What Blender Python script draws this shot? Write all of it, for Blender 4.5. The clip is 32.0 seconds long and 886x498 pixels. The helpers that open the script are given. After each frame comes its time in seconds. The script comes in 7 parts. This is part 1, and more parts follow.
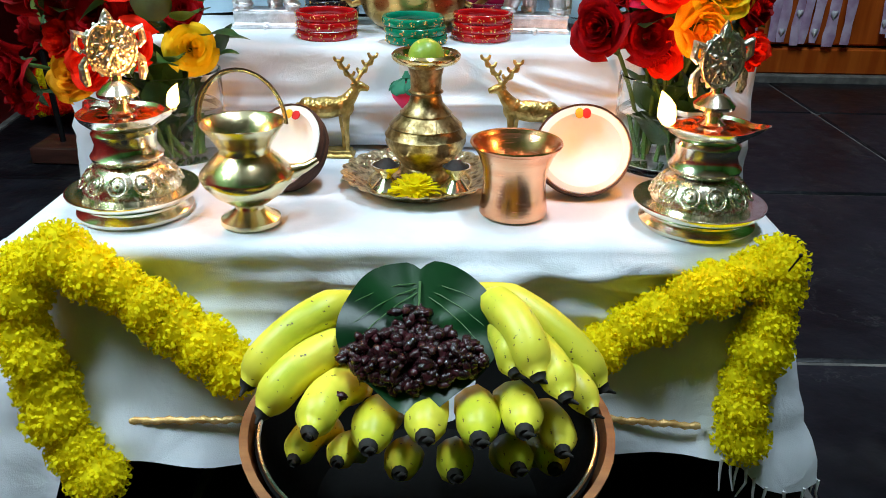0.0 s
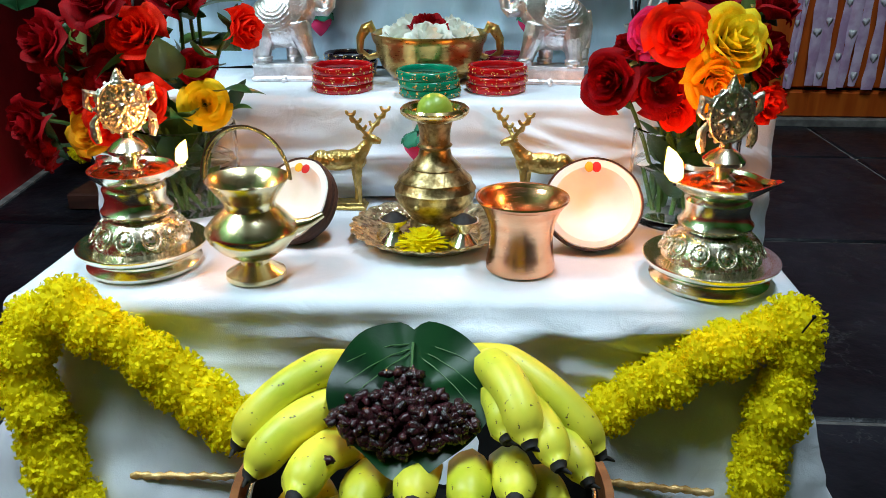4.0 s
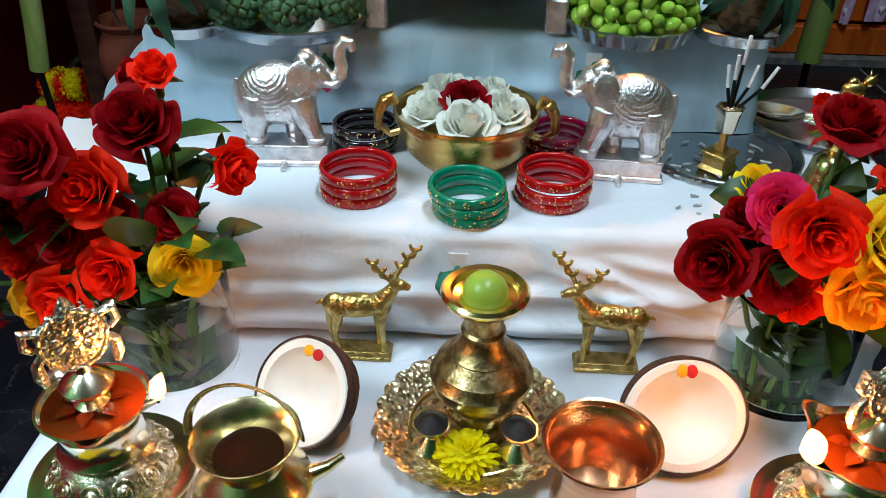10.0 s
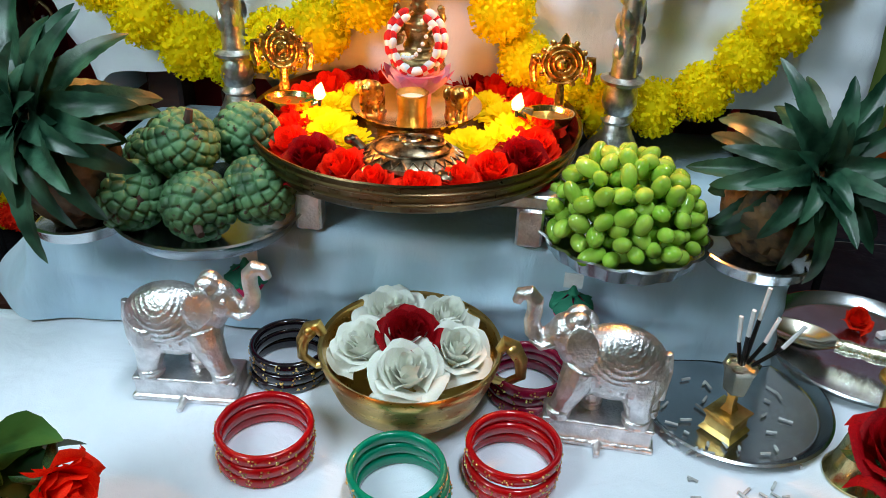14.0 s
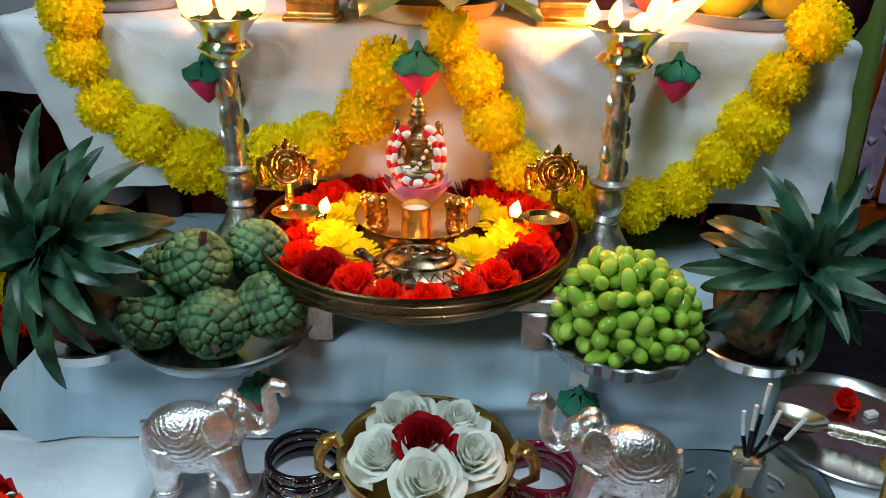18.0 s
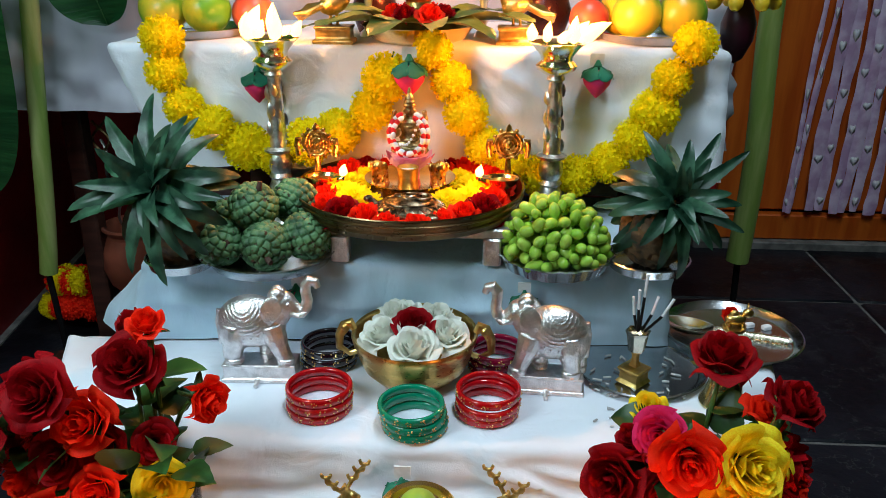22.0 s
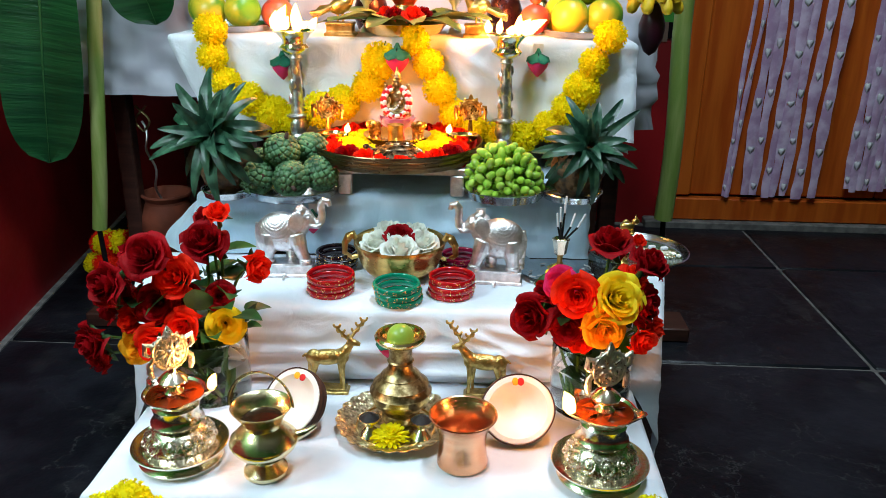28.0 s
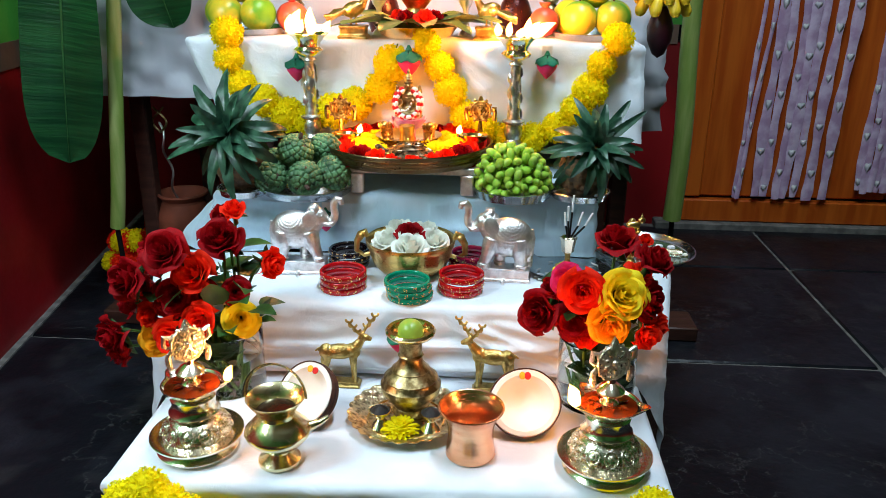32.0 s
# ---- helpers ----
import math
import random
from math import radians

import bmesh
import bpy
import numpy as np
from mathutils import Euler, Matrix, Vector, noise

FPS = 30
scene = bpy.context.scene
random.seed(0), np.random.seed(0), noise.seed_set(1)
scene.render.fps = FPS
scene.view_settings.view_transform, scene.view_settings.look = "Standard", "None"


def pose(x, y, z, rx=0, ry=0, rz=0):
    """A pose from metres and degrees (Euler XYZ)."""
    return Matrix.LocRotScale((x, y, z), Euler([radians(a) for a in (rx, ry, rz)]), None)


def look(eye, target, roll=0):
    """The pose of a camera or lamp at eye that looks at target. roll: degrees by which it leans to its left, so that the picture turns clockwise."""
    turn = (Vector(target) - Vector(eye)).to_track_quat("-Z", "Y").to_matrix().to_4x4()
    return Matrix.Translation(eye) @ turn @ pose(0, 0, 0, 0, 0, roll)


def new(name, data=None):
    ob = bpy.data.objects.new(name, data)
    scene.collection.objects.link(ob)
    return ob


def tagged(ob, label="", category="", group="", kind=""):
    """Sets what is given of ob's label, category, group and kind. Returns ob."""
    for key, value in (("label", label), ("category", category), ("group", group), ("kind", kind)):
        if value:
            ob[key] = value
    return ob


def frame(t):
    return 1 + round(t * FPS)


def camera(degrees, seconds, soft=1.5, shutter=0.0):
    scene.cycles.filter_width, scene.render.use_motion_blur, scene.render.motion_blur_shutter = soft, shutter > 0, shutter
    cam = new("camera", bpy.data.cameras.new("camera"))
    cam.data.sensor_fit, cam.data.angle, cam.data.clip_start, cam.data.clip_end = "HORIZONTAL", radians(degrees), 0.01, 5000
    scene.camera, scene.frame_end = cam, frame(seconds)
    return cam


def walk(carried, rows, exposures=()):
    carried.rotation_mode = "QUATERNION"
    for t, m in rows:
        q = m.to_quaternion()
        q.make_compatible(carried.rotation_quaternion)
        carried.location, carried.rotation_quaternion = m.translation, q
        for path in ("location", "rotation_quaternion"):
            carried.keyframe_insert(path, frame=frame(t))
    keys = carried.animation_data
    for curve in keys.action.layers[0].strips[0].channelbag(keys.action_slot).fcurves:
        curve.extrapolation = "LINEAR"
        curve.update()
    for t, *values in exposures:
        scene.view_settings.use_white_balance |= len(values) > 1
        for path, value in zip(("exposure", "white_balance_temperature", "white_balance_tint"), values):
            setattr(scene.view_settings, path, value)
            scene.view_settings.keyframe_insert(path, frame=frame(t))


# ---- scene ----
cam = camera(59.0, 32.0, soft=0.55)
# seconds, place in metres, turn in degrees
ROWS = [
    (0.0, 0.0000, 0.0000, 0.5449, 64.79, -0.85, 0.89),
    (0.5, 0.0230, 0.0166, 0.5425, 64.60, -0.96, 0.74),
    (1.0, 0.0442, 0.0293, 0.5425, 64.66, -1.09, 0.57),
    (1.5, 0.0503, 0.0298, 0.5464, 64.98, -1.14, 0.66),
    (2.0, 0.0450, 0.0213, 0.5541, 65.74, -0.87, 1.52),
    (2.5, 0.0403, 0.0192, 0.5523, 66.47, -0.38, 2.51),
    (4.5, 0.0281, 0.0123, 0.5583, 67.75, 0.04, 4.10),
    (5.0, 0.0219, 0.0110, 0.5948, 67.55, 0.00, 4.42),
    (5.5, 0.0208, 0.0100, 0.6469, 67.20, 0.05, 4.76),
    (6.0, 0.0212, 0.0091, 0.6787, 65.02, 0.15, 4.86),
    (6.5, 0.0210, 0.0236, 0.6994, 62.92, 0.17, 4.91),
    (7.0, 0.0233, 0.0587, 0.7233, 62.40, -0.29, 4.59),
    (7.5, 0.0146, 0.1165, 0.7150, 60.51, -0.65, 4.52),
    (8.0, -0.0003, 0.1690, 0.7029, 59.94, -0.58, 4.93),
    (8.5, -0.0128, 0.2090, 0.7009, 59.15, -0.74, 4.70),
    (9.0, -0.0202, 0.2422, 0.7073, 58.05, -1.16, 4.19),
    (9.5, -0.0254, 0.2736, 0.7193, 56.93, -0.69, 4.10),
    (10.0, -0.0298, 0.2952, 0.7387, 56.69, -0.58, 3.80),
    (10.5, -0.0295, 0.3206, 0.7531, 56.94, -0.50, 3.17),
    (11.0, -0.0282, 0.3608, 0.7515, 57.54, -0.28, 2.52),
    (11.5, -0.0216, 0.4098, 0.7444, 57.37, -0.22, 3.07),
    (12.0, -0.0083, 0.4367, 0.7525, 57.84, -0.33, 3.74),
    (12.5, 0.0028, 0.4595, 0.7724, 58.07, -0.76, 4.35),
    (13.0, 0.0096, 0.4826, 0.7911, 58.17, -1.19, 5.06),
    (13.5, 0.0140, 0.5096, 0.8012, 58.21, -1.29, 5.77),
    (14.0, 0.0136, 0.5270, 0.8130, 59.12, -1.88, 6.07),
    (14.5, 0.0074, 0.5422, 0.8262, 59.36, -1.76, 5.86),
    (16.5, -0.0152, 0.5523, 0.8361, 62.78, -2.04, 2.94),
    (17.0, -0.0213, 0.5412, 0.8425, 63.50, -1.65, 2.77),
    (17.5, -0.0235, 0.5244, 0.8517, 64.15, -1.04, 2.87),
    (18.0, -0.0229, 0.5180, 0.8530, 64.16, -1.08, 2.66),
    (18.5, -0.0195, 0.5186, 0.8522, 64.36, -1.05, 2.62),
    (19.0, -0.0177, 0.5129, 0.8532, 64.83, -0.92, 2.76),
    (19.5, -0.0080, 0.4628, 0.8613, 66.35, -0.68, 2.79),
    (20.0, 0.0078, 0.3835, 0.8630, 66.84, -0.38, 3.02),
    (20.5, 0.0180, 0.3169, 0.8685, 67.72, -0.40, 3.13),
    (21.0, 0.0195, 0.2819, 0.8724, 68.06, -0.41, 3.26),
    (21.5, 0.0267, 0.2541, 0.8651, 68.26, -0.36, 3.34),
    (22.0, 0.0261, 0.2197, 0.8566, 68.03, -0.24, 3.37),
    (22.5, 0.0230, 0.1869, 0.8504, 67.99, -0.27, 3.38),
    (23.0, 0.0251, 0.1673, 0.8504, 68.10, -0.44, 3.26),
    (23.5, 0.0311, 0.1603, 0.8536, 68.62, -0.60, 2.95),
    (24.0, 0.0261, 0.1561, 0.8552, 68.84, -0.78, 2.68),
    (24.5, 0.0211, 0.1207, 0.8604, 69.00, -0.94, 2.13),
    (25.0, 0.0275, 0.0772, 0.8606, 69.13, -1.14, 1.71),
    (25.5, 0.0395, 0.0262, 0.8631, 69.24, -1.12, 1.54),
    (27.5, 0.0675, -0.1071, 0.8564, 70.01, -0.76, 2.56),
    (28.0, 0.0682, -0.1400, 0.8536, 69.46, -0.70, 2.81),
    (28.5, 0.0671, -0.1897, 0.8557, 69.23, -0.64, 3.16),
    (29.0, 0.0654, -0.2247, 0.8608, 69.35, -0.65, 3.43),
    (29.5, 0.0625, -0.2512, 0.8612, 69.39, -0.66, 3.51),
    (30.0, 0.0578, -0.2636, 0.8618, 69.68, -0.74, 3.62),
    (30.5, 0.0600, -0.2581, 0.8608, 69.88, -0.67, 3.54),
    (31.0, 0.0672, -0.2411, 0.8597, 69.79, -0.65, 3.60),
    (31.5, 0.0715, -0.2137, 0.8571, 69.69, -0.60, 3.67),
    (32.0, 0.0737, -0.1675, 0.8568, 69.61, -0.56, 3.73),
]
walk(cam, [(t, pose(x, y, z, rx, ry, rz)) for t, x, y, z, rx, ry, rz in ROWS],
     [(0.0, 0.10), (2.5, 0.0), (5.0, 0.0), (9.0, -0.30), (11.0, -0.30), (13.0, -0.28), (16.5, -0.65), (19.0, -0.75), (21.0, -0.55), (25.0, -0.25), (28.0, 0.0), (32.0, 0.05)])

# ---- light ----
world = bpy.data.worlds.new("room_dark")
world.use_nodes = True
world.node_tree.nodes["Background"].inputs["Color"].default_value = (0.75, 0.85, 1.0, 1)
world.node_tree.nodes["Background"].inputs["Strength"].default_value = 0.002
scene.world = world
scene.view_settings.exposure = 0.0


def lamp(name, kind, place, power, color, size=0.1, target=None, size_y=None):
    data = bpy.data.lights.new(name, kind)
    data.energy, data.color = power, color
    if kind == "AREA":
        data.size = size
        if size_y:
            data.shape, data.size_y = "RECTANGLE", size_y
    else:
        data.shadow_soft_size = size
    ob = new(name, data)
    ob.matrix_world = look(place, target) if target else Matrix.Translation(place)
    return ob


COOL, WARM = (0.69, 0.87, 1.0), (1.0, 0.33, 0.07)
lamp("tube_light_glow", "AREA", (0.36, 0.68, 2.60), 44, COOL, 1.2, (0.32, 0.68, 0.0), 0.12)
# Fill added on the left to brighten the front-left cloth; no known lamp there.
lamp("fill_light_west", "AREA", (-0.79, 0.36, 1.15), 17, COOL, 0.25, (-0.30, 0.58, 0.08), 0.7)

for place, power in (((-0.245, 0.668, 0.264 + 0.113), 0.55), ((0.185, 0.650, 0.264 + 0.115), 1.4), ((-0.258, 1.235, 0.765), 4.7), ((0.112, 1.225, 0.765), 4.7), ((-0.155, 1.165, 0.585), 0.4), ((0.016, 1.165, 0.585), 0.4), ((-0.074, 1.355, 0.83), 4.0)):
    lamp("flame_glow", "POINT", place, power, WARM, 0.008)


# ---- mesh helpers ----
class Shape:
    """Collects faces for one mesh."""

    def __init__(self):
        self.v, self.f = [], []

    def add(self, verts, faces):
        n = len(self.v)
        self.v.extend(tuple(map(float, p)) for p in verts)
        self.f.extend(tuple(i + n for i in f) for f in faces)
        return self

    def grid(self, pts, wrap_u=False, wrap_v=False):
        pts = np.asarray(pts, float)
        a, b = pts.shape[:2]
        faces = []
        for i in range(a if wrap_u else a - 1):
            for j in range(b if wrap_v else b - 1):
                i2, j2 = (i + 1) % a, (j + 1) % b
                faces.append((i * b + j, i2 * b + j, i2 * b + j2, i * b + j2))
        return self.add(pts.reshape(-1, 3), faces)

    def lathe(self, profile, seg=36, at=(0, 0, 0), ripple=0.0, lobes=0, stretch=(1, 1)):
        """profile: (radius, height) from the inside or bottom outwards; ripple scallops the largest radii."""
        rmax = max(r for r, z in profile)
        rows = []
        for r, z in profile:
            row = []
            for k in range(seg):
                a = 2 * math.pi * k / seg
                rr = r * (1 + (ripple * abs(math.sin(lobes * a / 2)) * max(0, (r / rmax - 0.6) / 0.4) if lobes else 0))
                row.append((at[0] + stretch[0] * rr * math.cos(a), at[1] + stretch[1] * rr * math.sin(a), at[2] + z))
            rows.append(row)
        return self.grid(np.array(rows)[::-1], wrap_v=True)

    def tube(self, path, radii, seg=8, flat=1.0, caps=True):
        path = [Vector(p) for p in path]
        n = len(path)
        if not hasattr(radii, "__len__"):
            radii = [radii] * n
        rows, side = [], None
        for i, p in enumerate(path):
            d = (path[min(i + 1, n - 1)] - path[max(i - 1, 0)]).normalized()
            if side is None:
                side = d.orthogonal().normalized()
            side = (side - d * side.dot(d)).normalized()
            up = d.cross(side)
            rows.append([p + radii[i] * (math.cos(2 * math.pi * k / seg) * side + flat * math.sin(2 * math.pi * k / seg) * up) for k in range(seg)])
        base = len(self.v)
        self.grid(np.array([[tuple(q) for q in r] for r in rows]), wrap_v=True)
        if caps:
            self.f.append(tuple(base + k for k in range(seg))[::-1])
            self.f.append(tuple(base + (n - 1) * seg + k for k in range(seg)))
        return self

    def ball(self, at, radii, turn=(0, 0, 0), seg=14, rings=9):
        m = Euler([radians(a) for a in turn]).to_matrix()
        if not hasattr(radii, "__len__"):
            radii = (radii,) * 3
        rows = []
        for i in range(rings + 1):
            t = math.pi * min(max(i / rings, 0.004), 0.996)
            rows.append([tuple(Vector(at) + m @ Vector((radii[0] * math.sin(t) * math.cos(2 * math.pi * k / seg), radii[1] * math.sin(t) * math.sin(2 * math.pi * k / seg), radii[2] * math.cos(t)))) for k in range(seg)])
        return self.grid(np.array(rows), wrap_v=True)

    def box(self, lo, hi, bevel=0.0, turn=None):
        (x0, y0, z0), (x1, y1, z1) = lo, hi
        b = min(bevel, (x1 - x0) / 3, (y1 - y0) / 3, (z1 - z0) / 3)
        if b <= 0:
            v = [(x, y, z) for z in (z0, z1) for x, y in ((x0, y0), (x1, y0), (x1, y1), (x0, y1))]
            return self.add(v, [(3, 2, 1, 0), (4, 5, 6, 7), (0, 1, 5, 4), (1, 2, 6, 5), (2, 3, 7, 6), (3, 0, 4, 7)])
        rows = []
        for z, o in ((z0, b), (z0 + b, 0), (z1 - b, 0), (z1, b)):
            ring = []
            for x, y, sx, sy in ((x0, y0, 1, 1), (x1, y0, -1, 1), (x1, y1, -1, -1), (x0, y1, 1, -1)):
                p, q = (x + sx * (b + o), y + sy * o), (x + sx * o, y + sy * (b + o))
                ring += [q, p] if (sx, sy) in ((1, 1), (-1, -1)) else [p, q]
            rows.append([(u, w, z) for u, w in ring])
        n = len(self.v)
        self.grid(np.array(rows), wrap_v=True)
        self.f.append(tuple(n + k for k in range(8))[::-1])
        self.f.append(tuple(n + 24 + k for k in range(8)))
        return self

    def moved(self, m):
        self.v = [tuple(m @ Vector(p)) for p in self.v]
        return self

    def join(self, other, m=None):
        return self.add([tuple(m @ Vector(p)) for p in other.v] if m is not None else other.v, other.f)

    def mesh(self, name, mat, sharp=42):
        me = bpy.data.meshes.new(name)
        me.from_pydata(self.v, [], self.f)
        me.validate()
        if mat:
            me.materials.append(mat)
        me.shade_smooth()
        if sharp:
            me.set_sharp_from_angle(angle=radians(sharp))
        me.update()
        return me


def thing(name, place, label, category, group="", turn=0.0, kind=""):
    ob = new(name)
    ob.empty_display_size = 0.02
    ob.matrix_basis = pose(*place, 0, 0, turn)
    return tagged(ob, label, category, group, kind)


def part(name, shape, material, parent, label="", m=None, sharp=42):
    """One mesh object under a thing or a part; shape is a Shape or a ready mesh."""
    ob = new(name, shape if isinstance(shape, bpy.types.Mesh) else shape.mesh(name, material, sharp))
    ob.parent = parent
    if m is not None:
        ob.matrix_basis = m
    return tagged(ob, label)


def single(name, shape, material, label, category, place=(0, 0, 0), kind="", group="", turn=0.0, sharp=42):
    ob = new(name, shape if isinstance(shape, bpy.types.Mesh) else shape.mesh(name, material, sharp))
    ob.matrix_basis = pose(*place, 0, 0, turn)
    return tagged(ob, label, category, group, kind)


# ---- materials ----
def material(name, color, color2=None, rough=0.5, metal=0.0, scale=25.0, var=0.12, bump=0.15, grain=220.0, mix=(0.4, 0.62), per_object=0.0,
             rough_var=0.1, clear=0.0, sub=0.0, coat=0.0, cells=0.0, distance=0.001, stretch=(1, 1, 1), sheen=0.0, spec=0.5, thin=0.0, folds=0.0, fold_scale=26.0):
    m = bpy.data.materials.new(name)
    m.use_nodes = True
    nt = m.node_tree
    n, l = nt.nodes, nt.links
    b = n["Principled BSDF"]
    co = n.new("ShaderNodeTexCoord")
    mp = n.new("ShaderNodeMapping")
    mp.inputs["Scale"].default_value = stretch
    l.new(co.outputs["Object"], mp.inputs["Vector"])
    big, fine = n.new("ShaderNodeTexNoise"), n.new("ShaderNodeTexNoise")
    big.inputs["Scale"].default_value, big.inputs["Detail"].default_value = scale, 5
    fine.inputs["Scale"].default_value, fine.inputs["Detail"].default_value = grain, 4
    info = n.new("ShaderNodeObjectInfo")
    off = n.new("ShaderNodeVectorMath")
    off.operation = "ADD"
    l.new(mp.outputs["Vector"], off.inputs[0])
    l.new(info.outputs["Random"], off.inputs[1])
    for t in (big, fine):
        l.new(off.outputs["Vector"], t.inputs["Vector"])
    ramp = n.new("ShaderNodeValToRGB")
    c2 = color2 or tuple(min(1, c * (1 + var)) for c in color)
    c1 = color if color2 else tuple(c * (1 - var) for c in color)
    ramp.color_ramp.elements[0].position, ramp.color_ramp.elements[1].position = mix
    ramp.color_ramp.elements[0].color, ramp.color_ramp.elements[1].color = (*c1, 1), (*c2, 1)
    l.new(big.outputs["Fac"], ramp.inputs["Fac"])
    hs = n.new("ShaderNodeHueSaturation")
    l.new(ramp.outputs["Color"], hs.inputs["Color"])
    ma = n.new("ShaderNodeMapRange")
    ma.inputs["To Min"].default_value, ma.inputs["To Max"].default_value = 1 - per_object, 1 + per_object
    l.new(info.outputs["Random"], ma.inputs["Value"])
    l.new(ma.outputs["Result"], hs.inputs["Value"])
    l.new(hs.outputs["Color"], b.inputs["Base Color"])
    rr = n.new("ShaderNodeMapRange")
    rr.inputs["To Min"].default_value, rr.inputs["To Max"].default_value = max(0.02, rough - rough_var), min(1, rough + rough_var)
    l.new(fine.outputs["Fac"], rr.inputs["Value"])
    l.new(rr.outputs["Result"], b.inputs["Roughness"])
    b.inputs["Metallic"].default_value = metal
    b.inputs["Specular IOR Level"].default_value = spec
    if thin:
        tr, mx = n.new("ShaderNodeBsdfTranslucent"), n.new("ShaderNodeMixShader")
        mx.inputs["Fac"].default_value = thin
        l.new(hs.outputs["Color"], tr.inputs["Color"])
        l.new(b.outputs["BSDF"], mx.inputs[1])
        l.new(tr.outputs["BSDF"], mx.inputs[2])
        l.new(mx.outputs["Shader"], n["Material Output"].inputs["Surface"])
    b.inputs["Transmission Weight"].default_value = clear
    b.inputs["Subsurface Weight"].default_value = sub
    b.inputs["Subsurface Radius"].default_value = (0.012, 0.008, 0.005)
    b.inputs["Subsurface Scale"].default_value = 0.5
    b.inputs["Coat Weight"].default_value = coat
    b.inputs["Sheen Weight"].default_value = sheen
    if bump:
        bp = n.new("ShaderNodeBump")
        bp.inputs["Strength"].default_value, bp.inputs["Distance"].default_value = bump, distance
        height = fine.outputs["Fac"]
        if cells:
            vo = n.new("ShaderNodeTexVoronoi")
            vo.inputs["Scale"].default_value = cells
            l.new(off.outputs["Vector"], vo.inputs["Vector"])
            height = vo.outputs["Distance"]
        if folds:
            fo, mul = n.new("ShaderNodeTexNoise"), n.new("ShaderNodeMath")
            fo.inputs["Scale"].default_value, fo.inputs["Detail"].default_value, fo.inputs["Distortion"].default_value = fold_scale, 3, 0.8
            l.new(mp.outputs["Vector"], fo.inputs["Vector"])
            mul.operation = "MULTIPLY_ADD"
            mul.inputs[1].default_value = folds
            l.new(fo.outputs["Fac"], mul.inputs[0])
            l.new(height, mul.inputs[2])
            height = mul.outputs["Value"]
        l.new(height, bp.inputs["Height"])
        l.new(bp.outputs["Normal"], b.inputs["Normal"])
    return m


def speckled(m, color, scale, lo, hi):
    """Adds small dark specks to a material's base colour."""
    n, l = m.node_tree.nodes, m.node_tree.links
    b = n["Principled BSDF"]
    source = b.inputs["Base Color"].links[0].from_socket
    co, no, ra, mi = n.new("ShaderNodeTexCoord"), n.new("ShaderNodeTexNoise"), n.new("ShaderNodeValToRGB"), n.new("ShaderNodeMixRGB")
    no.inputs["Scale"].default_value, no.inputs["Detail"].default_value = scale, 2
    l.new(co.outputs["Object"], no.inputs["Vector"])
    ra.color_ramp.elements[0].position, ra.color_ramp.elements[1].position = lo, hi
    l.new(no.outputs["Fac"], ra.inputs["Fac"])
    l.new(ra.outputs["Color"], mi.inputs["Fac"])
    l.new(source, mi.inputs["Color1"])
    mi.inputs["Color2"].default_value = (*color, 1)
    l.new(mi.outputs["Color"], b.inputs["Base Color"])
    return m


def veined(m, color, scale, width):
    """Adds thin wandering veins or hairline cracks to a material's base colour."""
    n, l = m.node_tree.nodes, m.node_tree.links
    b = n["Principled BSDF"]
    source = b.inputs["Base Color"].links[0].from_socket
    co, no, mi = n.new("ShaderNodeTexCoord"), n.new("ShaderNodeTexNoise"), n.new("ShaderNodeMixRGB")
    no.inputs["Scale"].default_value, no.inputs["Detail"].default_value, no.inputs["Roughness"].default_value = scale, 7, 0.62
    sub, ab, ra = n.new("ShaderNodeMath"), n.new("ShaderNodeMath"), n.new("ShaderNodeMapRange")
    sub.operation, ab.operation = "SUBTRACT", "ABSOLUTE"
    sub.inputs[1].default_value = 0.53
    ra.inputs["From Min"].default_value, ra.inputs["From Max"].default_value = 0.0, width
    ra.inputs["To Min"].default_value, ra.inputs["To Max"].default_value = 0.75, 0.0
    l.new(co.outputs["Object"], no.inputs["Vector"])
    l.new(no.outputs["Fac"], sub.inputs[0])
    l.new(sub.outputs["Value"], ab.inputs[0])
    l.new(ab.outputs["Value"], ra.inputs["Value"])
    l.new(ra.outputs["Result"], mi.inputs["Fac"])
    l.new(source, mi.inputs["Color1"])
    mi.inputs["Color2"].default_value = (*color, 1)
    l.new(mi.outputs["Color"], b.inputs["Base Color"])
    return m


def glowing(name, color, strength):
    m = bpy.data.materials.new(name)
    m.use_nodes = True
    b = m.node_tree.nodes["Principled BSDF"]
    b.inputs["Base Color"].default_value = (*color, 1)
    b.inputs["Emission Color"].default_value = (*color, 1)
    b.inputs["Emission Strength"].default_value = strength
    return m


CLOTH = material("white_cotton", (0.77, 0.81, 0.88), rough=0.9, rough_var=0.05, scale=9, var=0.05, bump=0.7, grain=900, distance=0.0005, sheen=0.2, folds=13.0, fold_scale=19)
# White cotton with the upper step's cool shade put into its colour.
CLOTH_SHADED = material("shade_tinted_cotton", (0.46, 0.62, 0.74), rough=0.9, rough_var=0.05, scale=9, var=0.06, bump=0.6, grain=900, distance=0.0005, sheen=0.15, folds=6.0, fold_scale=19, stretch=(3, 3, 1))
CLOTH_GREY = material("pale_grey_satin", (0.52, 0.53, 0.60), rough=0.5, scale=7, var=0.08, bump=0.2, grain=700, distance=0.0004)
BRASS = material("polished_brass", (0.84, 0.66, 0.32), rough=0.19, metal=1, scale=30, var=0.12, bump=0.05, grain=120, rough_var=0.07)
